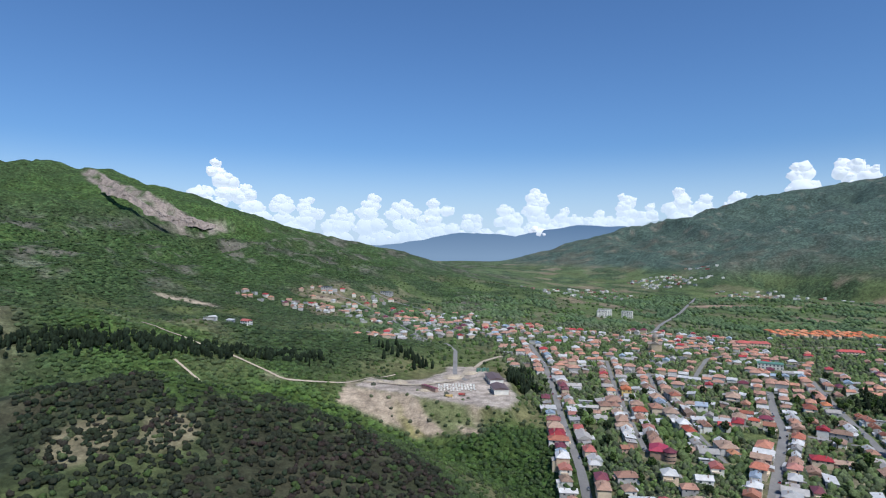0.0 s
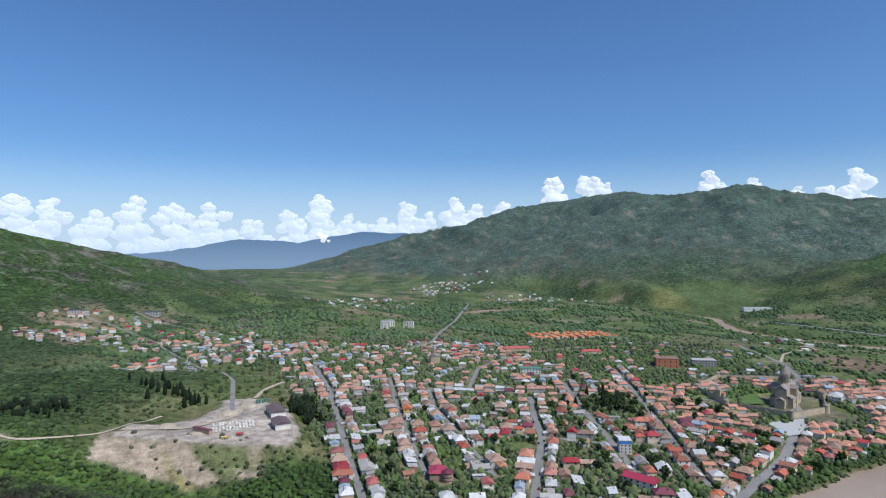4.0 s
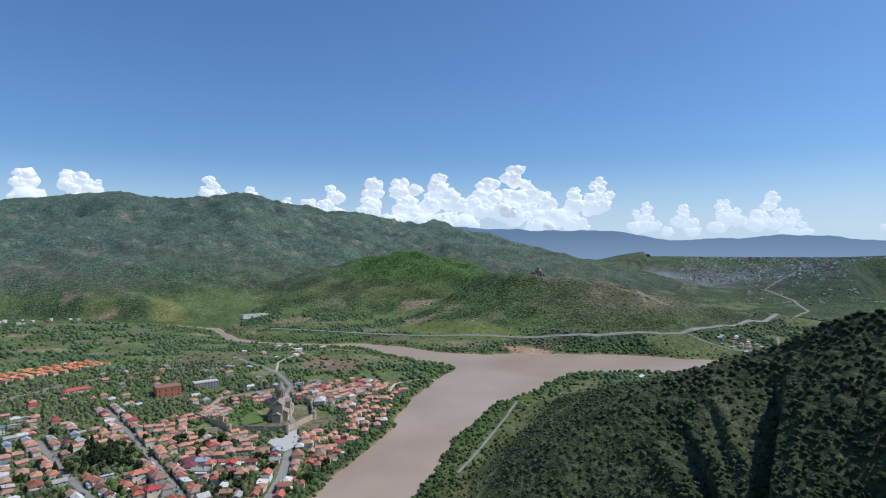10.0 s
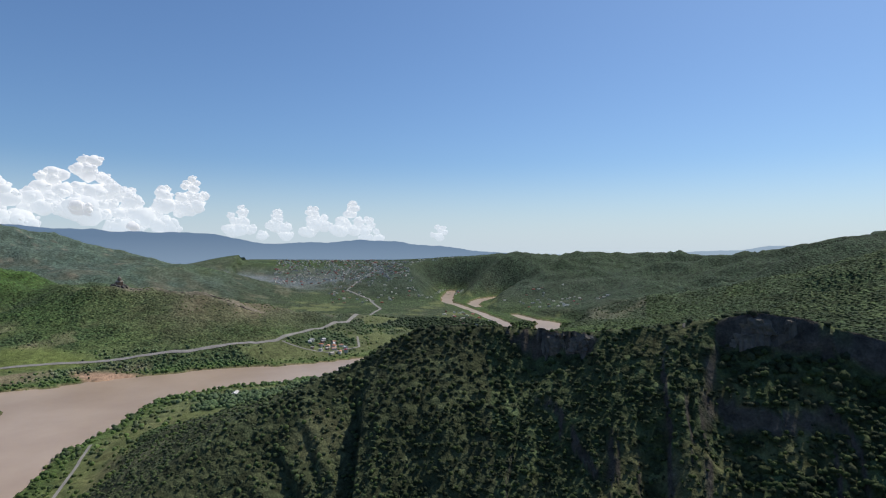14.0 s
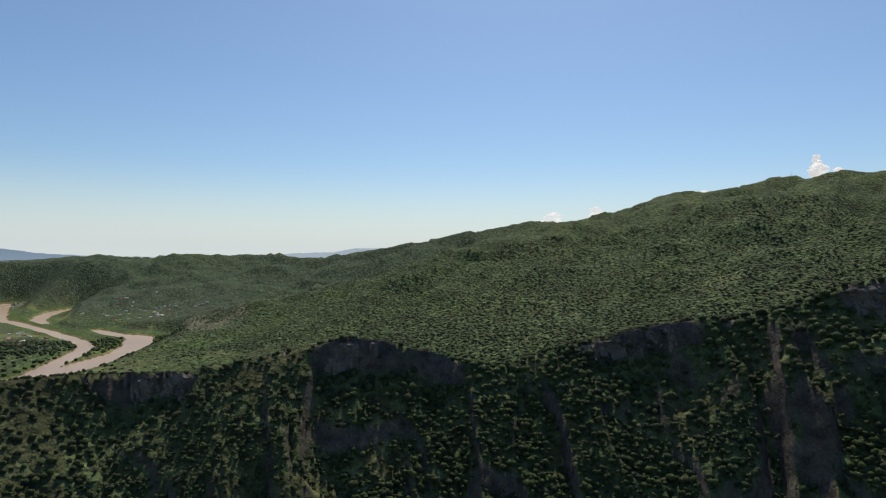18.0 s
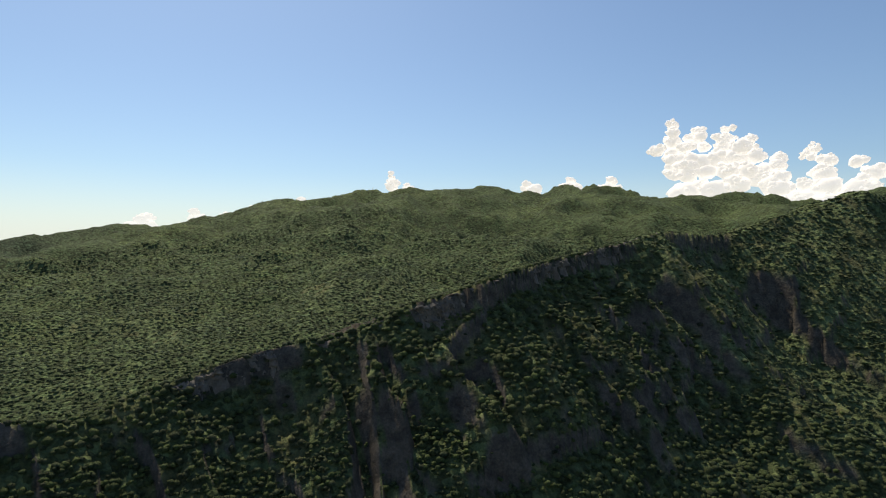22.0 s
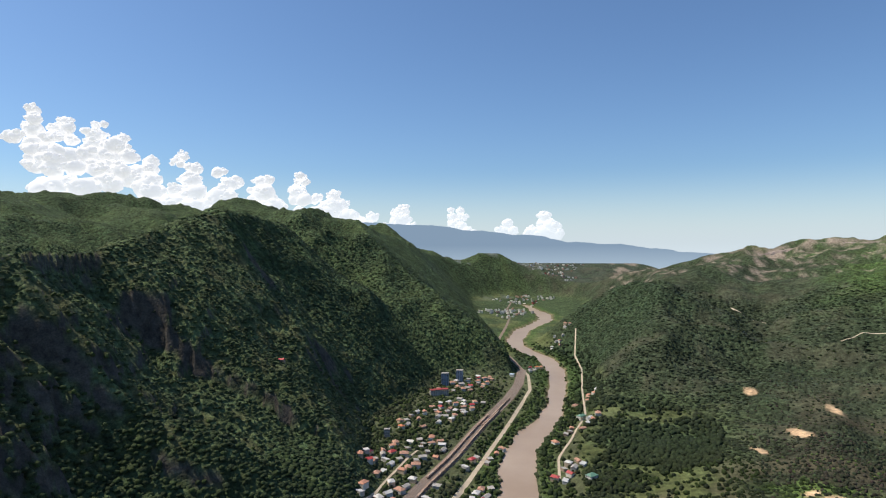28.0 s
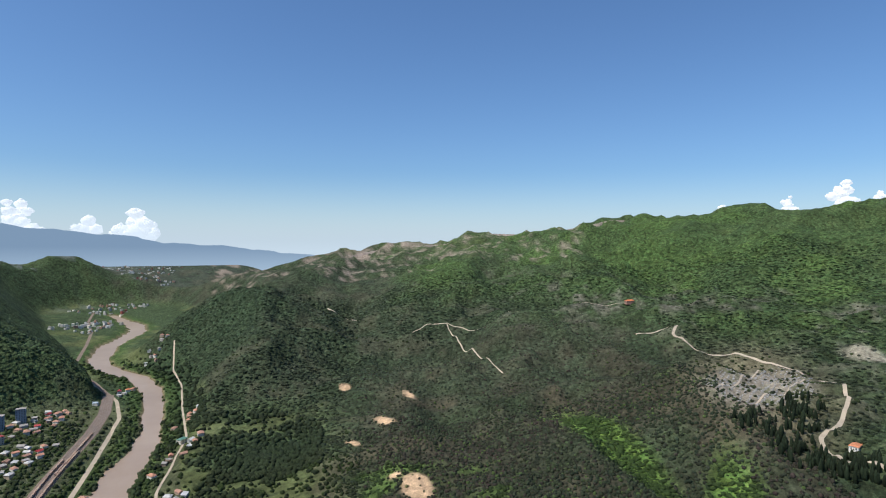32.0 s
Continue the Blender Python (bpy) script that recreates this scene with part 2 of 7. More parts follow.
def fbm(x, y, size, octaves=4, seed=0, ridged=False):
    total, amp, norm = 0, 1.0, 0
    for k in range(octaves):
        n = vnoise(x / size + 17.3 * k, y / size - 9.1 * k, seed + k)
        total = total + amp * (1 - 2 * np.abs(n) if ridged else n)
        norm += amp
        amp, size = amp * 0.5, size * 0.5
    return total / norm


def smooth(lo, hi, v):
    t = np.clip((v - lo) / (hi - lo), 0, 1)
    return t * t * (3 - 2 * t)


def line_dist(x, y, nodes):
    """Distance to a polyline, and the node values and side at the nearest place."""
    nodes = np.array(nodes, float)
    best = np.full(x.shape, 1e9)
    vals = np.zeros((nodes.shape[1] - 2,) + x.shape)
    side = np.zeros(x.shape)
    for p, q in zip(nodes[:-1], nodes[1:]):
        dx, dy = q[0] - p[0], q[1] - p[1]
        s = np.clip(((x - p[0]) * dx + (y - p[1]) * dy) / (dx * dx + dy * dy), 0, 1)
        d = np.hypot(x - p[0] - s * dx, y - p[1] - s * dy)
        m = d < best
        best = np.where(m, d, best)
        side = np.where(m, np.sign(dx * (y - p[1]) - dy * (x - p[0])), side)
        for k in range(len(vals)):
            vals[k] = np.where(m, p[2 + k] + s * (q[2 + k] - p[2 + k]), vals[k])
    return best, vals, side


def smax(a, b, k):
    return 0.5 * (a + b + np.sqrt((a - b) ** 2 + k * k))


# crest lines: x, y, height; the slopes are to the left and right of the way they run
NORTH_WEST = [(-2496, 1973, 583), (-1978, 2641, 575), (-1787, 2775, 556), (-1635, 2809, 526), (-1410, 2817, 440),
              (-1191, 2808, 372), (-1033, 2816, 318), (-773, 2847, 286), (-555, 2846, 242), (-300, 2550, 146),
              (-100, 2398, 92), (139, 2196, 62), (314, 1975, 40), (368, 1864, 30)]
WEST = [(-3527, -668, 284), (-3558, -471, 368), (-3582, -201, 403), (-3486, 70, 411), (-3472, 303, 465), (-3323, 642, 496),
        (-3162, 887, 499), (-3137, 971, 544), (-3040, 1238, 556), (-2795, 1522, 584), (-2627, 1794, 606), (-2496, 1973, 583)]
NORTH = [(300, 4650, 20), (459, 4592, 35), (912, 4524, 140), (1297, 4429, 300), (1776, 4260, 455), (2189, 4064, 545), (2595, 3818, 602),
         (2945, 3554, 664), (3314, 3213, 692), (3556, 2943, 624), (3803, 2614, 558), (4010, 2282, 506), (4099, 2119, 441),
         (4178, 1957, 464), (4260, 1620, 380), (4200, 1350, 290), (4000, 1050, 170)]
GREEN_HILL = [(1900, 1900, 60), (2055, 1637, 86), (2158, 1498, 171), (2277, 1308, 228), (2377, 1112, 242), (2443, 957, 184), (2497, 803, 166)]
MONASTERY = [(2443, 900, 165), (1957, 634, 163), (1985, 536, 188), (1975, 424, 180), (1943, 321, 171), (1920, 241, 126), (1900, 139, 94),
             (2000, 0, 80), (2300, -300, 20)]
EAST = [(3000, 1700, 260), (3364, 1347, 290), (3517, 862, 250), (3565, 700, 190)]
NW_CLIFF = [(-1600, 2690, 0), (-1503, 2604, 0), (-1310, 2432, 0), (-1121, 2283, 0), (-993, 2239, 0), (-867, 2274, 0)]
PLATEAU = [(3950, -769, 151), (3743, -1460, 258), (3479, -1998, 271), (3284, -2299, 261), (3075, -2567, 245), (2858, -2801, 281)]
MAST = [(2952, -2086, 232), (2418, -2402, 286), (2194, -2472, 340), (1820, -2632, 412), (1247, -2829, 506), (803, -2928, 591), (461, -2946, 640),
        (276, -3066, 643), (-29, -3275, 675), (-420, -3446, 712), (-723, -3706, 729), (-1164, -3798, 721), (-1584, -3858, 739),
        (-2037, -3635, 700), (-2184, -3548, 661), (-2308, -3223, 663), (-2447, -3118, 620)]
SPURS = [[(-2300, -2700, 510), (-1635, -1874, 584), (-1713, -1774, 520), (-1771, -1671, 420), (-1838, -1517, 285), (-1894, -1361, 150), (-1926, -1223, 40)],
         [(-2447, -3118, 600), (-2614, -2453, 556), (-2727, -2326, 500), (-2773, -2189, 430), (-2810, -2000, 250)],
         [(-2340, -1851, 410), (-2442, -1712, 466), (-2563, -1620, 385), (-2665, -1545, 250), (-2774, -1556, 90)],
         [(-3500, -2600, 380), (-3644, -2247, 340), (-3766, -2035, 288), (-3839, -1893, 205), (-3900, -1800, 90)]]
ROCK_RIDGE = [(560, 240, 30, 0.4), (622, 104, 122, 0.5), (646, 60, 137, 0.5), (665, -24, 162, 0.55), (660, -66, 186, 0.6), (633, -103, 208, 0.7),
              (612, -145, 214, 0.8), (560, -200, 216, 0.9), (513, -249, 215, 1.0), (483, -300, 227, 1.0), (445, -338, 238, 1.0), (422, -367, 235, 1.0),
              (370, -420, 217, 0.9), (338, -445, 207, 0.9), (309, -474, 224, 0.95), (228, -531, 250, 1.0), (139, -570, 266, 1.05),
              (81, -582, 290, 1.05), (1, -622, 314, 1.05), (-104, -750, 337, 1.1), (-264, -884, 373, 1.1), (-405, -990, 370, 1.0),
              (-604, -1114, 416, 0.9), (-842, -1229, 466, 0.8)]
ROCK_TAIL = [(-604, -1114, 410), (-842, -1229, 462), (-1051, -1320, 436), (-1255, -1408, 366), (-1501, -1448, 245), (-1814, -1386, 102)]
DARK_CONE = [(-1700, -560, 160), (-1845, -715, 276), (-1816, -649, 288), (-2087, -622, 262), (-2731, -502, 285), (-3144, -452, 336), (-3558, -471, 368)]
BROWN_HILL = [(-2110, -345, 175), (-1952, -70, 112), (-1576, 115, 62), (-1200, -60, 76), (-1000, -20, 82), (-800, 60, 94), (-560, 220, 106),
              (-370, 320, 112), (-218, 393, 106), (-92, 405, 88), (-50, 390, 66), (-10, 375, 28)]
TERRACE = [(-2034, 685, 184), (-1400, 520, 170), (-1050, 460, 180), (-800, 420, 186), (-620, 560, 148), (-480, 640, 130), (-330, 760, 108), (-140, 860, 70),
           (-20, 900, 50)]
KURA = [(-3250, -1720, 12), (-3152, -1639, 16), (-3008, -1533, 24), (-2889, -1422, 36), (-2700, -1318, 31), (-2484, -1266, 28), (-2305, -1239, 29), (-2080, -1153, 31),
        (-1931, -1067, 25), (-1843, -972, 27), (-1757, -865, 25), (-1632, -769, 24), (-1467, -688, 18), (-1305, -616, 16), (-1158, -566, 19),
        (-1049, -548, 24), (-940, -523, 25), (-823, -462, 26), (-765, -426, 27), (-330, -150, 42),
        (100, 120, 46), (515, 347, 50), (650, 370, 46), (790, 392, 48), (960, 420, 70), (1150, 410, 105), (1330, 400, 130), (1440, 180, 100),
        (1440, 60, 92), (1490, -80, 75), (1600, -330, 60), (1760, -600, 45), (1880, -755, 36), (1985, -845, 42), (2150, -932, 40), (2290, -905, 24),
        (2450, -905, 13)]
SIDE_CHANNEL = [(1700, -450, 20), (1893, -604, 19), (2020, -702, 21), (2103, -742, 22), (2320, -769, 20), (2530, -776, 17), (2917, -778, 18), (3081, -762, 28),
                (3363, -835, 30), (3879, -999, 26)]
FAR_CHANNEL = [(2800, -850, 14), (2963, -872, 26), (3102, -933, 30), (3267, -1041, 32), (3368, -1165, 22)]
ARAGVI = [(1330, 430, 95), (1318, 560, 74), (1328, 643, 58), (1386, 777, 43), (1400, 884, 33), (1365, 972, 22), (1335, 1080, 14), (1327, 1189, 15), (1355, 1284, 15), (1500, 1500, 13), (1500, 1700, 12),
          (1300, 2400, 12)]


def rounded(nodes):
    """The line with each corner cut into two gentler ones."""
    out = [nodes[0]]
    for p, q in zip(nodes[:-1], nodes[1:]):
        out += [tuple(a + (b - a) * t for a, b in zip(p, q)) for t in (0.25, 0.75)]
    return out + [nodes[-1]]


FACE_LINE = rounded(ROCK_RIDGE[:15]) + ROCK_RIDGE[15:]


def ridge(x, y, nodes, left, right, crown=25.0):
    """A roof-shaped ridge over a crest line, with its own slope on each side."""
    out = np.full(x.shape, -1e9)
    for p, q in zip(nodes[:-1], nodes[1:]):
        dx, dy, dz = q[0] - p[0], q[1] - p[1], q[2] - p[2]
        ln = math.hypot(dx, dy)
        s = np.clip(((x - p[0]) * dx + (y - p[1]) * dy) / (ln * ln), 0, 1)
        d = np.hypot(x - p[0] - s * dx, y - p[1] - s * dy)
        sd = (dx * (y - p[1]) - dy * (x - p[0])) / ln
        w = 0.5 + 0.5 * sd / np.maximum(d, 1e-3)
        out = np.maximum(out, p[2] + s * dz - (right + (left - right) * w) * (np.sqrt(d * d + crown * crown) - crown))
    return out


def along(x, y, nodes):
    """How far along a line, for ribs that run down from it."""
    nodes = np.array(nodes, float)
    best, pos, run = np.full(x.shape, 1e9), np.zeros(x.shape), 0.0
    for p, q in zip(nodes[:-1], nodes[1:]):
        dx, dy = q[0] - p[0], q[1] - p[1]
        ln = math.hypot(dx, dy)
        s = np.clip(((x - p[0]) * dx + (y - p[1]) * dy) / (ln * ln), 0, 1)
        d = np.hypot(x - p[0] - s * dx, y - p[1] - s * dy)
        m = d < best
        best, pos, run = np.where(m, d, best), np.where(m, run + s * ln, pos), run + ln
    return pos


def river_edge(x, y):
    """Distance outside the rivers' banks, negative in the water."""
    out = np.full(x.shape, 1e9)
    for nodes in (KURA, ARAGVI, SIDE_CHANNEL, FAR_CHANNEL):
        d, v, side = line_dist(x, y, nodes)
        out = np.minimum(out, d - v[0])
    return out + 5 * vnoise(x / 60, y / 60, 5) + 2 * vnoise(x / 17, y / 17, 6)


QUARRY = (25, 700, 36)
GULLY = [(-1000, 250, 128), (-800, 262, 104), (-600, 330, 84), (-420, 490, 56), (-250, 560, 34), (-130, 610, 14), (-60, 590, 8), (-15, 556, 6), (60, 490, 5), (110, 380, 5), (120, 260, 3)]
RAIL_LINE = [(-500, -500, 0), (-600, -530, 0), (-690, -556, 0), (-816, -587, 0), (-997, -643, 0), (-1224, -704, 0), (-1365, -753, 0), (-1527, -829, 0), (-1660, -938, 0), (-1791, -1056, 0),
             (-1922, -1144, 0), (-2272, -1306, 0), (-2580, -1458, 0), (-2908, -1659, 0), (-3293, -1844, 0)]


YARD = [(-97, 691), (-59, 670), (-26, 650), (-1, 629), (28, 619), (60, 604), (77, 634), (76, 735), (44, 800), (10, 800), (2, 760), (-19, 724), (-55, 714), (-90, 732)]


def yard_gap(x, y):
    """Distance outside the edge of the works yard, 0 within it."""
    d, inside = np.full(x.shape, 1e9), np.zeros(x.shape, bool)
    for p, q in zip(YARD, YARD[1:] + YARD[:1]):
        dx, dy = q[0] - p[0], q[1] - p[1]
        s = np.clip(((x - p[0]) * dx + (y - p[1]) * dy) / (dx * dx + dy * dy), 0, 1)
        d = np.minimum(d, np.hypot(x - p[0] - s * dx, y - p[1] - s * dy))
        inside ^= ((p[1] > y) != (q[1] > y)) & (x < p[0] + (y - p[1]) * dx / (dy if dy else 1e-9))
    return np.where(inside, 0, np.maximum(d + 4 * vnoise(x / 14, y / 14, 95), 0))


def rock_ridge(x, y):
    """The near ridge: a dip slope behind, a cliff band and broken ribs in front."""
    wx, wy = x + 9 * fbm(x, y, 70, 3, 81), y + 9 * fbm(x, y, 70, 3, 91)
    d, v, side = line_dist(wx, wy, FACE_LINE)
    u = along(wx, wy, FACE_LINE)
    top = v[0] + 4 * fbm(x, y, 50, 4, 51)
    front = np.where(side < 0, d, 0)
    band = smooth(-0.35, 0.25, vnoise(u / 120, 0 * u, 71) + 0.25) * smooth(420, 500, u)
    crag = vnoise(u / 14, d / 30, 72) + 0.5 * vnoise(u / 6, d / 9, 73)
    cliff = 20 * band * smooth(1, 7 + 2 * crag, front) + 3 * crag * band * smooth(0, 6, front) * smooth(40, 15, front)
    shear = u - 0.12 * front
    rib = 0.65 * (1 - 2 * np.abs(vnoise(shear / 95, front / 300, 61))) + 0.35 * (1 - 2 * np.abs(vnoise(shear / 23, front / 120, 62)))
    ribs = rib * np.clip(front * 0.34, 0, 34) * smooth(520, 260, front) * (0.3 + 0.35 * smooth(380, 560, u))
    step = 7 * (0.2 + 0.8 * smooth(420, 560, u)) * smooth(-0.1, 0.1, vnoise(shear / 40, front / 35, 63)) * smooth(8, 40, front) * smooth(260, 150, front)
    drop = v[1] * np.minimum(front, 180) + 0.58 * np.clip(front - 180, 0, None)
    # buttresses: each climbs steeply on one flank, leans back gently on the other and ends in a blunt nose
    q = (shear + 38 * vnoise(u / 90, front / 48, 65)) / 74
    tooth = np.floor(q).astype(np.int64)
    f, reach = q - tooth, 70 + 90 * hash01(tooth, tooth * 0, 66)
    f = 1 - f
    saw = smooth(0, 0.16, f) * (1 - smooth(0.1, 1.05, f)) * (0.35 + 0.85 * hash01(tooth, tooth * 0, 67))
    saw = saw * np.clip(front * 0.45, 0, 24) * smooth(reach + 26, reach, front + 8 * vnoise(u / 12, front / 12, 68)) * smooth(880, 1040, u)
    ribs = ribs + saw
    face = top - cliff - drop + ribs - step + 4
    back = top - 0.30 * np.where(side >= 0, d, 0)
    return np.where(side < 0, np.minimum(face, top), back)


def land(x, y):
    x, y = np.atleast_1d(np.asarray(x, float)), np.atleast_1d(np.asarray(y, float))
    xs, ys = x + 22 * fbm(x, y, 500, 3, 11), y + 22 * fbm(x, y, 500, 3, 21)
    edge = river_edge(x, y)
    r = np.hypot(x, y)
    floor = 4 + 9 * smooth(15, 300, edge) + 13 * smooth(560, 120, x) * smooth(250, 700, edge) * smooth(250, 420, y) + 1.2 * fbm(x, y, 160, 3, 31)
    floor = floor + 50 * smooth(1500, 4200, r) * smooth(400, 1500, edge) * np.where(y > 400, 1.0, 0.2)
    bear = np.degrees(np.arctan2(x, y))
    floor = floor + 175 * smooth(3300, 4700, r) * smooth(74, 86, bear) * smooth(120, 108, bear)
    floor = floor + 225 * smooth(3500, 4900, r) * smooth(-134, -126, bear) * smooth(-100, -108, bear)
    h = smax(floor, ridge(xs, ys, NORTH_WEST, 0.3, 0.27, 60), 25)
    h = smax(h, ridge(xs, ys, WEST, 0.3, 0.24, 60), 25)
    h = smax(h, ridge(xs, ys, NORTH, 0.3, 0.30, 60), 40)
    h = smax(h, ridge(xs, ys, GREEN_HILL, 0.3, 0.38, 60), 20)
    h = smax(h, ridge(x, y, MONASTERY, 0.3, 0.42, 16), 12)
    h = smax(h, ridge(xs, ys, EAST, 0.3, 0.24, 60), 30)
    h = smax(h, ridge(xs, ys, PLATEAU, 0.02, 0.22, 120), 30)
    h = smax(h, ridge(xs, ys, MAST, 0.3, 0.235, 80), 30)
    for nodes in SPURS:
        h = smax(h, ridge(xs, ys, nodes, 0.5, 0.5, 45), 14)
    h = smax(h, ridge(xs, ys, DARK_CONE, 0.45, 0.45, 40), 20)
    h = smax(h, ridge(xs, ys, ROCK_TAIL, 0.4, 0.95, 30), 12)
    h = smax(h, ridge(xs, ys, BROWN_HILL, 0.50, 0.30, 40), 8)
    h = smax(h, ridge(xs, ys, TERRACE, 0.24, 0.40, 30), 8)
    above = np.clip(h - floor, 0, None)
    gully = fbm(xs, ys, 430, 5, 41, ridged=True)
    fine = fbm(x, y, 120, 3, 45, ridged=True)
    spur = fbm(xs, ys, 240, 3, 47, ridged=True)
    amp = np.minimum(above * 0.26, 36 + 54 * smooth(1500, 2600, r))
    h = h + np.minimum(gully - 0.42, 0.12) * amp + fine * np.minimum(above * 0.09, 9) + (spur - 0.2) * np.minimum(above * 0.09, 18) * smooth(1100, 2000, r)
    crest, _, _ = line_dist(x, y, MAST)
    carve = np.minimum(fbm(xs, ys, 620, 3, 53, ridged=True) - 0.55, 0) * 95 * smooth(-800, -1400, x) * smooth(-1250, -1500, y) * smooth(0, 160, above) * smooth(60, 350, crest)
    h = h + carve + np.minimum(fbm(xs, ys, 520, 3, 54, ridged=True) - 0.5, 0) * 55 * smooth(-500, -700, y) * smooth(-900, -500, x) * smooth(0, 160, above) * smooth(60, 350, crest) * smooth(1000, 1500, r)
    wside = smooth(600, 900, r) * smooth(2900, 2400, r) * smooth(-600, -750, x) * smooth(60, 130, edge)
    h = h + (fbm(xs, ys, 260, 4, 49, ridged=True) - 0.25) * np.minimum(above * 0.32, 36) * wside
    dc, _, sc = line_dist(x + 14 * fbm(x, y, 90, 3, 97), y + 14 * fbm(x, y, 90, 3, 98), NW_CLIFF)
    h = h + np.where(sc > 0, 14, -14 * smooth(-2, 16, dc) + 14 * (1 - smooth(-2, 16, dc))) * smooth(200, 40, dc)
    near = (x > -1300) & (x < 900) & (y < 420)
    site = (x > -2200) & (x < 1500) & (y < 900) & (y > -2300)
    rr = np.full(x.shape, -1e3)
    rr[site] = rock_ridge(x[site], y[site])
    h = np.where(near, smax(h, rr, 5), smax(h, rr - 30, 30))
    # the gorge stays open along the rivers
    wide = 60 + 260 * smooth(-2050, -2600, x)
    lim = 6 + 0.08 * np.clip(edge, 0, 2 * wide) + 0.85 * np.clip(edge - wide, 0, None)
    h = 0.5 * (h + lim - np.sqrt((h - lim) ** 2 + 64))
    # flat village ground and railway shelf on the south bank
    vill = smooth(-1750, -1450, x) * smooth(-480, -620, x) * (y < 0.52 * x - 20)
    low = 9 + 0.055 * np.clip(edge, 0, 330) + 0.95 * np.clip(edge - np.interp(x, [-1500, -1250, -900, -650], [60, 300, 300, 190]), 0, None)
    low = low + (42 * fbm(xs, ys, 210, 4, 58, ridged=True) + 12) * smooth(300, 460, edge)
    low = 0.5 * (h + low - np.sqrt((h - low) ** 2 + 100))
    h = h + (low - h) * vill
    dr, _, _ = line_dist(x, y, RAIL_LINE)
    h = h + (11 - h) * smooth(42, 20, dr)
    # levelled pad of the works yard, with its tipped bank
    dg, vg, _ = line_dist(x, y, GULLY)
    cut = vg[0] + 0.55 * np.clip(dg - 14, 0, None)
    h = 0.5 * (h + cut - np.sqrt((h - cut) ** 2 + 25))
    d = yard_gap(x, y)
    h = h + (QUARRY[2] - h) * smooth(22, 2, d)
    h = np.maximum(h, QUARRY[2] - 0.72 * np.clip(d - 1, 0, None) + 2 * vnoise(x / 9, y / 14, 96) * smooth(0, 12, d))
    bank = smooth(-2, 12, edge)
    return np.where(edge < 12, -4 + (h + 4) * bank, h)

# ---- ground sheet with its cover ----
RINGS = np.concatenate([np.linspace(2, 230, 10), 230 * (1450 / 230) ** (np.arange(1, 211) / 210), 1450 * (4960 / 1450) ** (np.arange(1, 106) / 105)])
# bearings of the sheet's spokes: closer together towards the near ridge
ang = np.radians(np.concatenate([np.arange(0, 86, 0.33), np.arange(86, 236, 0.18), np.arange(236, 359.9, 0.33)]))
SPOKES = len(ang)
CX, CY = 20.0, 8.0


def blob(x, y, cx, cy, rx, ry, turn=0, soft=0.35, seed=0):
    """1 inside an uneven oval patch, 0 outside."""
    c, s = math.cos(radians(turn)), math.sin(radians(turn))
    u, v = (x - cx) * c + (y - cy) * s, -(x - cx) * s + (y - cy) * c
    q = np.hypot(u / rx, v / ry) + 0.22 * fbm(x, y, 0.6 * (rx + ry), 4, 300 + seed)
    return smooth(1 + soft, 1 - soft, q)


def in_town(x, y, edge=None):
    t = smooth(90, 125, x - 20 * np.sin(y / 200)) * smooth(1010, 960, x) * smooth(365, 420, y) * smooth(1500, 1300, y + 0.35 * x)
    return t * smooth(6, 22, river_edge(x, y) if edge is None else edge)


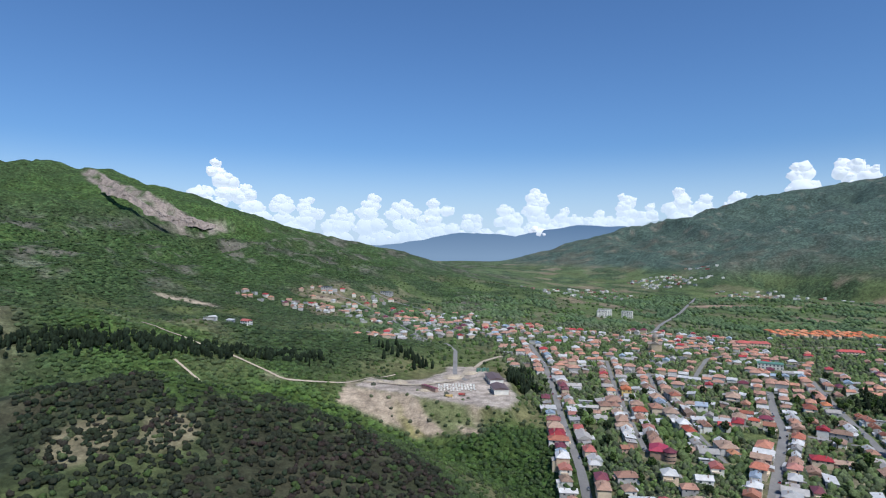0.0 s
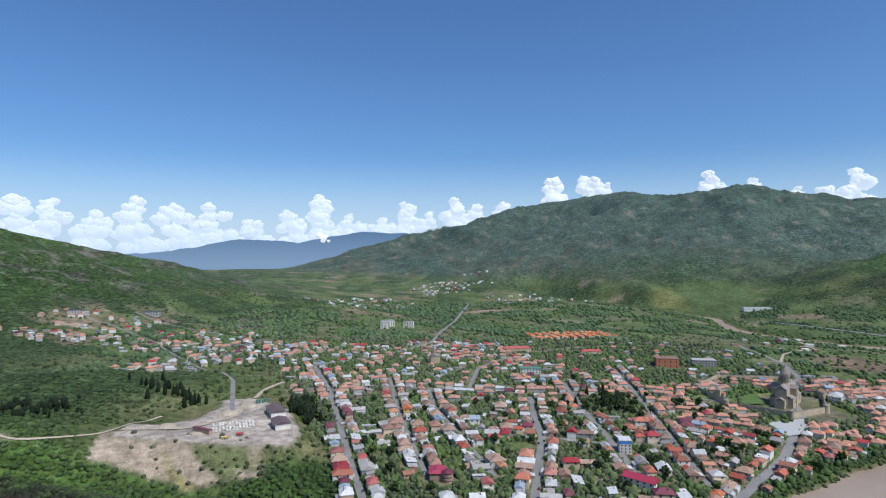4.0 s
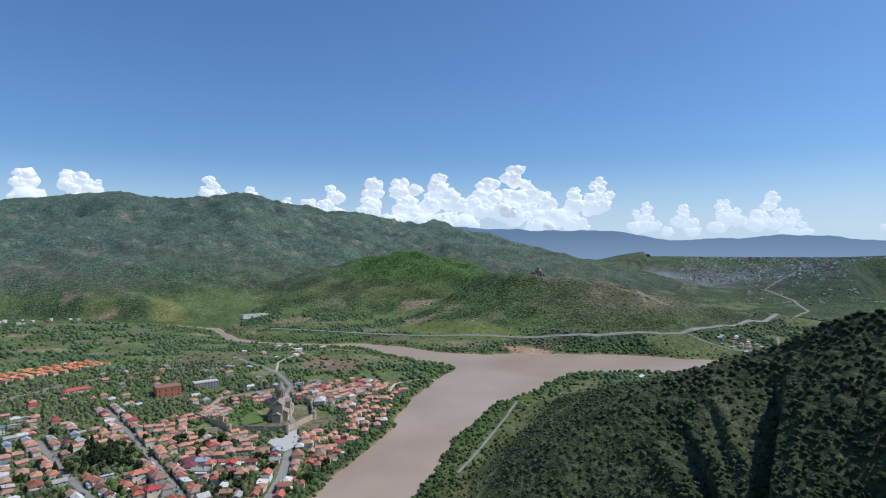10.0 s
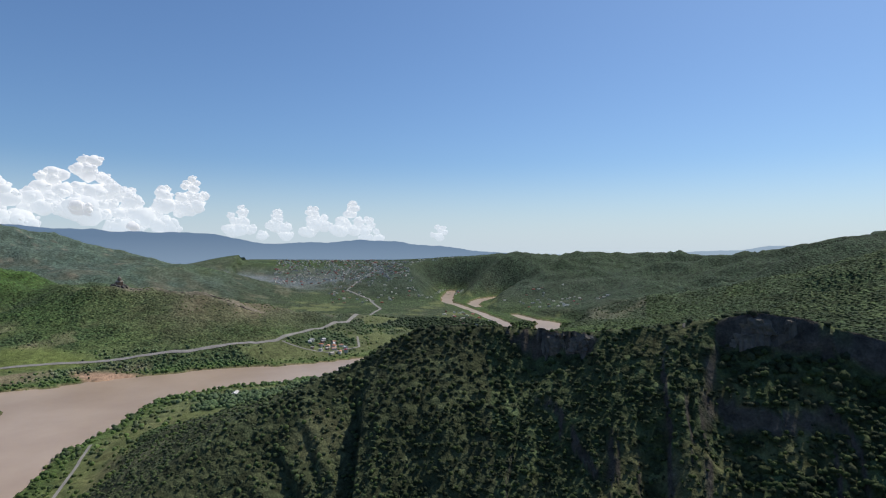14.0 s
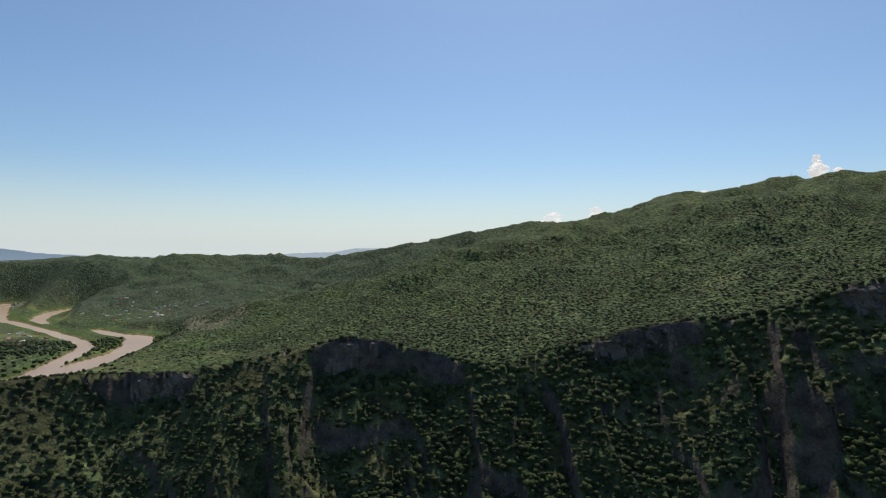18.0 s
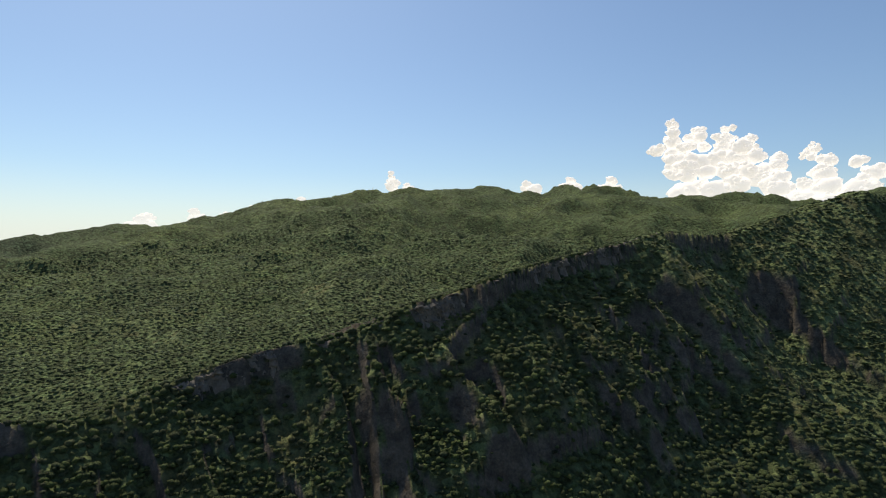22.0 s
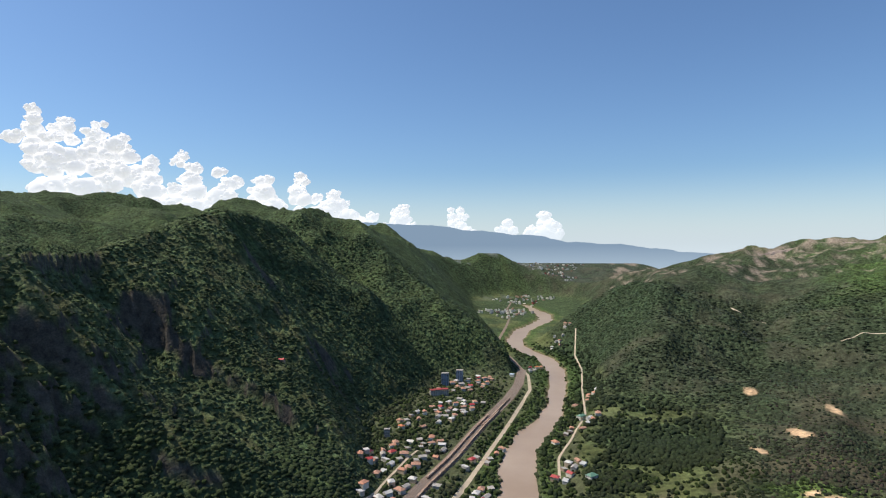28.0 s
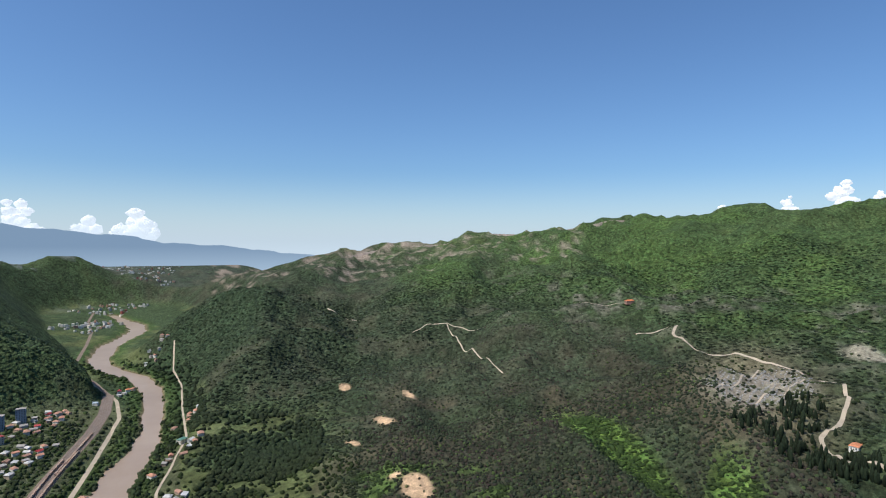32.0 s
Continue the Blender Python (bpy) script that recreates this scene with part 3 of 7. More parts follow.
def cover(x, y, z, slope):
    """Base colour of the ground, and how wooded it is."""
    n1, n2, n3 = fbm(x, y, 260, 5, 101), fbm(x, y, 80, 4, 111), fbm(x, y, 30, 3, 121)
    edge = river_edge(x, y)
    r = np.hypot(x, y)
    az = np.degrees(np.arctan2(x, y)) % 360
    grass, dry, soil = (0.10, 0.118, 0.046), (0.19, 0.165, 0.085), (0.33, 0.25, 0.165)
    leaf, bright, dark = (0.058, 0.086, 0.032), (0.085, 0.138, 0.034), (0.037, 0.054, 0.029)
    rock = (0.068, 0.062, 0.053)
    col = np.zeros(x.shape + (3,)) + grass
    wood = np.zeros(x.shape)

    def lay(m, c, w=None):
        nonlocal col, wood
        col = col + (np.array(c) - col) * m[..., None]
        if w is not None:
            wood = wood + (w - wood) * m

    hill = smooth(26, 60, z)
    lay(smooth(-0.1, 0.4, n2) * 0.6, dry, 0)
    south = (az > 105) & (az < 245)
    west = (az >= 245) & (az < 312)
    # wooded slopes
    lay(hill * smooth(-0.55, -0.05, n1 + 0.5 * n2 + np.where(south, 0.45, 0.0)), leaf, 0.9)
    lay(hill * smooth(0.1, 0.5, n1 - 0.3 * n2) * np.where(south, 0.2, np.where(az < 90, 0.25, 0.75 * smooth(130, 260, z))), bright, 1.0)
    lay(hill * smooth(0.1, 0.5, -n1 + 0.4 * n2) * 0.6, dark, 0.85)
    mast_side = smooth(400, 800, -y - 0.6 * np.abs(x) + 500) * south
    lay(mast_side * 0.8, (0.050, 0.074, 0.031), 1.0)
    lay(mast_side * smooth(0.1, 0.5, n2 - n1) * 0.6, (0.070, 0.100, 0.036), 1.0)
    lay(mast_side * smooth(0.2, 0.6, n1 - 0.6 * n2) * 0.6, (0.046, 0.068, 0.030), 1.0)
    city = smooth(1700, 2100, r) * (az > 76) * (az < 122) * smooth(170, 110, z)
    lay(city * 0.9, (0.052, 0.070, 0.036), 0.9)
    lay(city * smooth(0.05, 0.35, n2 + 0.5 * n3) * 0.7, (0.13, 0.13, 0.085), 0.0)
    # far plains: built-up grey with haze painted into the ground colour
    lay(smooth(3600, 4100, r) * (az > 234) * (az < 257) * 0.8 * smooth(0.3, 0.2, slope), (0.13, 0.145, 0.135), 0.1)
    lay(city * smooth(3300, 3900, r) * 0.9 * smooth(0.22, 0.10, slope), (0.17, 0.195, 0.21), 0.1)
    # the dry north mountain, its green blued by painted haze, and the monastery's hill
    north = smooth(2300, 3200, r) * np.where(az > 180, smooth(345, 357, az), smooth(90, 72, az + 8 * n2))
    lay(north * 0.8, (0.076, 0.110, 0.088), 0.8)
    lay(north * smooth(-0.1, 0.4, n2 - 0.4 * n1) * 0.75 * smooth(330, 150, z), (0.105, 0.105, 0.075), 0.2)
    lay(north * smooth(0.45, 0.7, n3 + 0.5 * n2) * 0.6, (0.24, 0.20, 0.15), 0.0)
    lay(blob(x, y, 2330, 1170, 330, 330, 0, 0.4, 1), (0.058, 0.105, 0.026), 1.0)
    lay(blob(x, y, 1985, 330, 260, 330, 20, 0.4, 2) * (0.5 + 0.5 * smooth(-0.3, 0.3, n2)), (0.14, 0.125, 0.075), 0.25)
    lay(blob(x, y, 1800, 640, 200, 260, 0, 0.4, 3) * 0.8, (0.05, 0.085, 0.026), 1.0)
    wb = smooth(238, 246, az + 6 * n2) * smooth(318, 304, az + 8 * n1) * smooth(560, 680, r)
    lay(wb * hill * 0.8 * smooth(420, 250, z), (0.042, 0.054, 0.030), 0.85)
    lay(wb * smooth(0.0, 0.4, n2 + 0.5 * n3) * 0.55 * smooth(330, 200, z), (0.074, 0.072, 0.045), 0.1)
    lay(wb * smooth(0.1, 0.5, -n2 + 0.3 * n1) * 0.7 * smooth(330, 200, z), (0.036, 0.052, 0.024), 0.95)
    # valley floor: groves, meadows and ploughland
    flat = 1 - hill
    lay(flat * smooth(-0.35, 0.05, n1 + 0.5 * n2) * smooth(900, 1100, r), (0.058, 0.085, 0.036), 0.9)
    lay(flat * smooth(0.3, 0.5, n2 - n1) * smooth(900, 1200, r), (0.115, 0.135, 0.058), 0.0)
    plot = smooth(1050, 1250, r + 60 * n2) * np.where(az > 180, smooth(340, 352, az), smooth(82, 66, az + 8 * n2)) * smooth(110, 70, z)
    fu = np.floor((0.88 * x + 0.47 * y) / 62 + 0.5 * n1).astype(np.int64)
    fv = np.floor((-0.47 * x + 0.88 * y) / 105 + 0.5 * n2).astype(np.int64)
    pick = hash01(fu, fv, 77)
    for lo, hi, c, w in ((0.0, 0.22, (0.115, 0.150, 0.058), 0.0), (0.22, 0.36, (0.150, 0.150, 0.080), 0.1), (0.36, 0.43, (0.235, 0.185, 0.125), 0.0), (0.43, 0.62, (0.085, 0.120, 0.044), 0.45), (0.62, 1.01, (0.066, 0.098, 0.040), 0.9)):
        lay(plot * ((pick >= lo) & (pick < hi)) * 0.8, c, w)
    lay(blob(x, y, 1640, 1640, 260, 150, 40, 0.2, 4), (0.09, 0.125, 0.05), 0.0)
    lay(blob(x, y, 1560, 1760, 150, 50, 62, 0.3, 5) * 0.8, (0.18, 0.18, 0.07), 0.0)
    lay(blob(x, y, 1090, 2120, 80, 22, -27, 0.25, 6), (0.24, 0.175, 0.115), 0.0)
    lay(blob(x, y, 1440, 2050, 110, 24, -35, 0.25, 7), (0.22, 0.165, 0.11), 0.0)
    lay(blob(x, y, 850, 1800, 120, 40, 10, 0.3, 14), (0.30, 0.215, 0.15), 0.0)
    lay(blob(x, y, 1600, 690, 60, 200, -10, 0.3, 8), (0.11, 0.14, 0.045), 0.0)
    lay(blob(x, y, 1090, 760, 80, 60, 30, 0.4, 9), (0.20, 0.145, 0.10), 0.1)
    town = in_town(x, y, edge)
    lay(town * (0.5 + 0.5 * smooth(-0.2, 0.4, n3)), (0.20, 0.175, 0.115), 0.1)
    lay(town * smooth(0.1, 0.4, n2 + n3) * 0.8, (0.105, 0.145, 0.042), 0.2)
    vg = smooth(-1500, -1350, x) * smooth(-500, -600, x) * (y < 0.45 * x + 20) * smooth(40, 30, z)
    lay(vg * 0.8, (0.085, 0.095, 0.05), 0.35)
    lay(blob(x, y, -1845, -690, 330, 260, 0, 0.4, 12) * 0.8, (0.036, 0.058, 0.026), 0.95)
    # river banks
    lay(smooth(60, 20, edge) * smooth(2, 8, edge) * 0.8, (0.06, 0.10, 0.028), 0.5)
    lay(smooth(9, 2, edge), (0.26, 0.19, 0.125), 0.0)
    lay(blob(x, y, 1480, 420, 30, 80, -15, 0.3, 10), (0.33, 0.22, 0.15), 0.0)
    # the brown pine hill and its bare cuts
    bh = smooth(-1750, -1300, x) * smooth(150, -20, x) * smooth(-330, -200, y + 0.25 * x + 150) * smooth(420, 330, y - 260 + 0.3 * (x + 300)) * (y < 460)
    lay(bh * smooth(40, 70, z) * 0.85 * smooth(-0.5, 0.1, n1 + 0.4 * n2), (0.050, 0.047, 0.030), 0.3)
    lay(bh * smooth(0.3, 0.6, n2 + 0.4 * n3) * 0.5, (0.085, 0.075, 0.046), 0.1)
    lay(bh * smooth(0.25, 0.5, n1 - 0.5 * n2) * 0.8, bright, 0.5)
    for cx, cy, rx, ry, turn, k in ((-800, -24, 40, 20, 10, 20), (-1116, -93, 40, 11, 30, 21), (-1249, -48, 24, 9, 20, 22), (-1364, -202, 18, 9, 40, 23),
                                    (-850, -58, 14, 9, 0, 24), (-1030, -141, 22, 7, 40, 25), (-188, 311, 16, 22, 0, 26), (-155, 335, 14, 20, 0, 27),
                                    (-1000, 20, 10, 6, 50, 28)):
        lay(blob(x, y, cx, cy, rx, ry, turn, 0.25, k), (0.52, 0.36, 0.22) if k < 26 else (0.21, 0.185, 0.115), 0.0)
    # bright gully
    for cx, cy, rx, ry, turn in ((-850, 260, 200, 36, 8), (-600, 330, 140, 34, -20), (-420, 470, 120, 34, -35), (-250, 520, 110, 36, -12), (-110, 520, 80, 34, 0)):
        lay(blob(x, y, cx, cy, rx, ry, turn, 0.4, 31), (0.105, 0.175, 0.036), 0.9)
    # terrace: dry scrub, graves and pale cuts
    for cx, cy, rx, ry, turn, k in ((-1000, 560, 260, 120, -25, 40), (-560, 660, 160, 60, -40, 41), (-330, 720, 130, 60, -40, 42)):
        lay(blob(x, y, cx, cy, rx, ry, turn, 0.4, k) * 0.75, (0.17, 0.145, 0.09), 0.15)
    lay(blob(x, y, -990, 565, 190, 78, 135, 0.2, 43) * 0.85, (0.25, 0.22, 0.175), 0.0)
    lay(blob(x, y, -990, 565, 190, 78, 135, 0.2, 43) * smooth(0.0, 0.3, n3) * 0.7, (0.10, 0.11, 0.05), 0.2)
    lay(blob(x, y, -1100, 850, 60, 30, 30, 0.4, 44), (0.36, 0.31, 0.24), 0.0)
    lay(blob(x, y, -807, 1160, 45, 25, 0, 0.4, 45), (0.36, 0.31, 0.25), 0.0)
    for cx, cy, rx, ry, k in ((-521, 1203, 60, 16, 46), (-180, 665, 26, 12, 47), (-360, 700, 60, 7, 48), (-95, 1330, 60, 25, 49), (-300, 1500, 40, 20, 50)):
        lay(blob(x, y, cx, cy, rx, ry, 0, 0.3, k), (0.42, 0.34, 0.25), 0.0)
    lay(smooth(90, 98, az) * smooth(152, 140, az) * smooth(2200, 2600, r) * hill * 0.8, (0.042, 0.064, 0.036), 1.0)
    # rock on steep ground and the cliffs of the north-west crest
    near = (r < 1400) & south
    lay(np.where((az > 62) & (az < 125) & (r < 850), 0.8 * smooth(20, 45, z), 0.0), (0.058, 0.068, 0.034), 0.6)
    lay(np.where((az > 62) & (az < 125) & (r < 850), smooth(0.15, 0.5, n2 + 0.4 * n3) * 0.6 * smooth(20, 45, z), 0.0), (0.095, 0.098, 0.05), 0.2)
    face = near & (slope > 0.45) & (y < 250)
    lay(np.where(face, 0.85, 0.0), (0.076, 0.102, 0.042), 0.9)
    lay(np.where(face, smooth(0.2, 0.5, n3 - 0.3 * n2) * 0.55, 0.0), (0.105, 0.10, 0.048), 0.1)
    lay(np.where(face, smooth(1.45, 1.75, slope + 0.35 * n3), 0.0), rock, 0.0)
    d, v, side = line_dist(x, y, WEST[1:6])
    lay(smooth(100, 25, d + 60 * n2) * smooth(-0.3, 0.2, n3) * 0.85, (0.30, 0.24, 0.195), 0.0)
    d, v, side = line_dist(x, y, NW_CLIFF)
    lay(np.where(side < 0, smooth(48, 12, d + 45 * n2) * smooth(-0.35, 0.15, n3), smooth(10, 2, d)) * 0.9, (0.27, 0.225, 0.195), 0.0)
    bend = az + 9 * n1
    slope_nw = np.where(az < 180, smooth(6, 0, bend), np.maximum(smooth(296, 314, bend) * smooth(70, 150, z), smooth(262, 282, bend) * smooth(150, 280, z))) * smooth(900, 1500, r)
    lay(slope_nw * 0.75, (0.056, 0.092, 0.029), 1.0)
    lay(slope_nw * smooth(0.0, 0.4, n1 + 0.4 * n2) * 0.7, (0.074, 0.120, 0.032), 1.0)
    lay(slope_nw * smooth(0.15, 0.45, n2 - 0.6 * n1) * smooth(330, 230, z) * 0.75, (0.060, 0.062, 0.042), 0.4)
    lay(slope_nw * smooth(0.3, 0.55, n3 + 0.6 * n2 - 0.5 * n1) * smooth(330, 220, z) * 0.55, (0.21, 0.185, 0.15), 0.0)
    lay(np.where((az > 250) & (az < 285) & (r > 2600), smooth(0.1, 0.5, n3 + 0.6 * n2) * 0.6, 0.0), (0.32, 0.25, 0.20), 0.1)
    # works yard and its tipped bank
    lay(blob(x, y, 60, 520, 90, 70, 0, 0.35, 60), (0.062, 0.105, 0.026), 0.95)
    lay(blob(x, y, -70, 560, 60, 50, 0, 0.35, 61), (0.075, 0.135, 0.024), 0.95)
    lay(blob(x, y, -210, 620, 230, 90, -25, 0.35, 62) * (0.55 + 0.45 * smooth(-0.3, 0.2, n2)), (0.092, 0.150, 0.034), 0.9)
    q = yard_gap(x, y)
    tip = smooth(48, 40, q + 5 * n3) * smooth(38, 33, z) * smooth(700, 670, y + 0.3 * x) * smooth(44, 30, x) * (x > -115)
    lay(tip, (0.40, 0.32, 0.235), 0.0)
    streak = fbm(x * 0.9 + 0.5 * y, 0.15 * y, 16, 3, 501)
    lay(tip * smooth(0.0, 0.25, streak) * smooth(-70, -30, x), (0.15, 0.165, 0.075), 0.0)
    lay(tip * smooth(0.25, 0.45, -streak) * smooth(-60, -30, x) * 0.8, (0.22, 0.21, 0.06), 0.0)
    lay(smooth(6, 1, q + 2 * n3), (0.40, 0.34, 0.285), 0.0)
    # shade between a thick canopy's crowns, painted in: wooded ground colour darkened, most nearby
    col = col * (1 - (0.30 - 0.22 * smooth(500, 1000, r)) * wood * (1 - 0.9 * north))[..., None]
    d, v, side = line_dist(x, y, NW_CLIFF)
    lay(np.where(side < 0, smooth(60, 20, d + 40 * n2) * smooth(-0.5, 0.0, n3), smooth(12, 3, d)) * 0.9, (0.30, 0.245, 0.21), 0.0)
    d, v, side = line_dist(x, y, MONASTERY[2:7])
    lay(smooth(30, 6, d + 14 * n3) * 0.8, (0.19, 0.165, 0.13), 0.0)
    col = col * (1 + wood[..., None] * (-0.02, 0.0, 0.12))
    return np.clip(col, 0.01, 1), np.clip(wood, 0, 1)


def grid_mesh(name, gx, gy, gz):
    nr, ns = gx.shape
    co = np.stack([gx, gy, gz], -1).reshape(-1, 3)
    r, s = np.meshgrid(np.arange(nr - 1), np.arange(ns), indexing="ij")
    s2 = (s + 1) % ns
    quads = np.stack([r * ns + s, r * ns + s2, (r + 1) * ns + s2, (r + 1) * ns + s], -1).reshape(-1, 4)[:, ::-1]
    me = bpy.data.meshes.new(name)
    me.vertices.add(len(co))
    me.vertices.foreach_set("co", co.ravel())
    me.loops.add(quads.size)
    me.loops.foreach_set("vertex_index", quads.ravel())
    me.polygons.add(len(quads))
    me.polygons.foreach_set("loop_start", np.arange(len(quads)) * 4)
    me.polygons.foreach_set("use_smooth", np.ones(len(quads), bool))
    me.update(calc_edges=True)
    return me


GX, GY = CX + RINGS[:, None] * np.sin(ang)[None], CY + RINGS[:, None] * np.cos(ang)[None]
GZ = land(GX, GY)
gr, ga = np.gradient(GZ, axis=0) / np.gradient(RINGS)[:, None], (np.roll(GZ, -1, 1) - np.roll(GZ, 1, 1)) / (RINGS[:, None] * ((np.roll(ang, -1) - np.roll(ang, 1)) % (2 * np.pi)))
GS = np.hypot(gr, ga)
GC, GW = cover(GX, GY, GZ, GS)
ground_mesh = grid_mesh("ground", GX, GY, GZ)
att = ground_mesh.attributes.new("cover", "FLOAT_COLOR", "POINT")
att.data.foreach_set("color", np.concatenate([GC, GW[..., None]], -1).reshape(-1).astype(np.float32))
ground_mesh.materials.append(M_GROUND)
ground = tagged(new("ground", ground_mesh), "hilly ground of woods, dry grass, bare soil and rock", "ground", kind="structure")


def ground_at(x, y):
    """Height, slope, colour and woodedness of the sheet at places, from its own grid."""
    x, y = np.asarray(x, float), np.asarray(y, float)
    r = np.hypot(x - CX, y - CY)
    fr = np.interp(r, RINGS, np.arange(len(RINGS)))
    fa = np.interp(np.arctan2(x - CX, y - CY) % (2 * np.pi), np.append(ang, 2 * np.pi), np.arange(SPOKES + 1)) % SPOKES
    i = np.clip(fr.astype(int), 0, len(RINGS) - 2)
    j = fa.astype(int) % SPOKES
    j2 = (j + 1) % SPOKES
    u, v = fr - i, fa - fa.astype(int)

    def lerp(g):
        w = [a[..., None] if g.ndim > 2 else a for a in ((1 - u) * (1 - v), u * (1 - v), (1 - u) * v, u * v)]
        return g[i, j] * w[0] + g[i + 1, j] * w[1] + g[i, j2] * w[2] + g[i + 1, j2] * w[3]

    return lerp(GZ), lerp(GS), lerp(GC), lerp(GW)


def gz(x, y):
    return float(ground_at(np.array([x]), np.array([y]))[0][0])


wm = bpy.data.meshes.new("water")
wm.from_pydata([(-4200, -2600, 0), (4400, -2600, 0), (4400, 2700, 0), (-4200, 2700, 0)], [], [(0, 1, 2, 3)])
wm.materials.append(M_WATER)
water = tagged(new("water", wm), "wide muddy brown river with small ripples", "river", kind="structure")

# ---- helpers for things ----
def part(name, bm, material, parent, label=""):
    me = bpy.data.meshes.new(name)
    bm.to_mesh(me)
    bm.free()
    me.materials.append(material)
    ob = new(name, me)
    ob.parent = parent
    return tagged(ob, label)


def thing(name, label, category, group=""):
    return tagged(new(name), label, category, group)


def put(bm, x, y, z, w, l, h, turn=0.0, taper=1.0):
    """A box standing on z, w by l by h, its top drawn in by taper."""
    c, s = math.cos(turn), math.sin(turn)
    vs = []
    for k, t in ((z, 1.0), (z + h, taper)):
        for sx, sy in ((-1, -1), (1, -1), (1, 1), (-1, 1)):
            u, v = sx * w / 2 * t, sy * l / 2 * t
            vs.append(bm.verts.new((x + u * c - v * s, y + u * s + v * c, k)))
    for f in ((3, 2, 1, 0), (4, 5, 6, 7), (0, 1, 5, 4), (1, 2, 6, 5), (2, 3, 7, 6), (3, 0, 4, 7)):
        bm.faces.new([vs[i] for i in f])
    return bm


def box(*args, **kw):
    return put(bmesh.new(), *args, **kw)


def prism(bm, x, y, z, r0, r1, h, n=12):
    """An upright drum or cone of n sides."""
    low = [bm.verts.new((x + r0 * math.cos(2 * math.pi * k / n), y + r0 * math.sin(2 * math.pi * k / n), z)) for k in range(n)]
    bm.faces.new(low[::-1])
    if r1 < 0.01:
        tip = bm.verts.new((x, y, z + h))
        for k in range(n):
            bm.faces.new((low[k], low[(k + 1) % n], tip))
    else:
        top = [bm.verts.new((x + r1 * math.cos(2 * math.pi * k / n), y + r1 * math.sin(2 * math.pi * k / n), z + h)) for k in range(n)]
        for k in range(n):
            bm.faces.new((low[k], low[(k + 1) % n], top[(k + 1) % n], top[k]))
        bm.faces.new(top)
    return bm


def roof(bm, x, y, z, w, l, rise, inset, thick=0.25):
    """A pitched roof with its ridge along y; inset is how far the ridge ends are drawn in (0: gables)."""
    e = [(-w / 2, -l / 2), (w / 2, -l / 2), (w / 2, l / 2), (-w / 2, l / 2)]
    low = [bm.verts.new((x + a, y + b, z - thick)) for a, b in e]
    mid = [bm.verts.new((x + a, y + b, z)) for a, b in e]
    r = [bm.verts.new((x, y - l / 2 + inset, z + rise)), bm.verts.new((x, y + l / 2 - inset, z + rise))]
    bm.faces.new(low[::-1])
    for k in range(4):
        bm.faces.new((low[k], low[(k + 1) % 4], mid[(k + 1) % 4], mid[k]))
    bm.faces.new((mid[0], mid[1], r[0]))
    bm.faces.new((mid[2], mid[3], r[1]))
    bm.faces.new((mid[1], mid[2], r[1], r[0]))
    bm.faces.new((mid[3], mid[0], r[0], r[1]))
    return bm


def shed_roof(bm, x, y, z, w, l, rise, thick=0.25):
    e = [(-w / 2, -l / 2, 0), (w / 2, -l / 2, rise), (w / 2, l / 2, rise), (-w / 2, l / 2, 0)]
    low = [bm.verts.new((x + a, y + b, z + c - thick)) for a, b, c in e]
    top = [bm.verts.new((x + a, y + b, z + c)) for a, b, c in e]
    bm.faces.new(low[::-1])
    bm.faces.new(top)
    for k in range(4):
        bm.faces.new((low[k], low[(k + 1) % 4], top[(k + 1) % 4], top[k]))
    return bm


# ---- streets ----
def strip(name, nodes, width, material, label, category="road", lift=0.35, step=6.0):
    """A road draped over the ground along a line."""
    pts = []
    for p, q in zip(nodes[:-1], nodes[1:]):
        n = max(1, int(math.hypot(q[0] - p[0], q[1] - p[1]) / step))
        pts += [(p[0] + (q[0] - p[0]) * k / n, p[1] + (q[1] - p[1]) * k / n) for k in range(n)]
    pts.append(nodes[-1][:2])
    p = np.array(pts, float)
    for _ in range(3):
        p[1:-1] = 0.25 * p[:-2] + 0.5 * p[1:-1] + 0.25 * p[2:]
    t = np.gradient(p, axis=0)
    t /= np.hypot(t[:, 0], t[:, 1])[:, None] + 1e-9
    nrm = np.stack([-t[:, 1], t[:, 0]], -1)
    offs = np.array([-0.5, -0.25, 0.0, 0.25, 0.5]) * width
    q = p[:, None] + nrm[:, None] * offs[None, :, None]
    z = ground_at(q[..., 0], q[..., 1])[0]
    z = z + lift
    z[1:-1] = np.maximum(z[1:-1], (z[:-2] + z[2:]) / 2 - 0.3)
    co = np.concatenate([q, z[..., None]], -1).reshape(-1, 3)
    m = len(offs)
    faces = [(i * m + j, i * m + j + 1, (i + 1) * m + j + 1, (i + 1) * m + j) for i in range(len(p) - 1) for j in range(m - 1)]
    me = bpy.data.meshes.new(name)
    me.from_pydata(co.tolist(), [], [f[::-1] for f in faces])
    me.materials.append(material)
    return tagged(new(name, me), label, category, kind="structure")


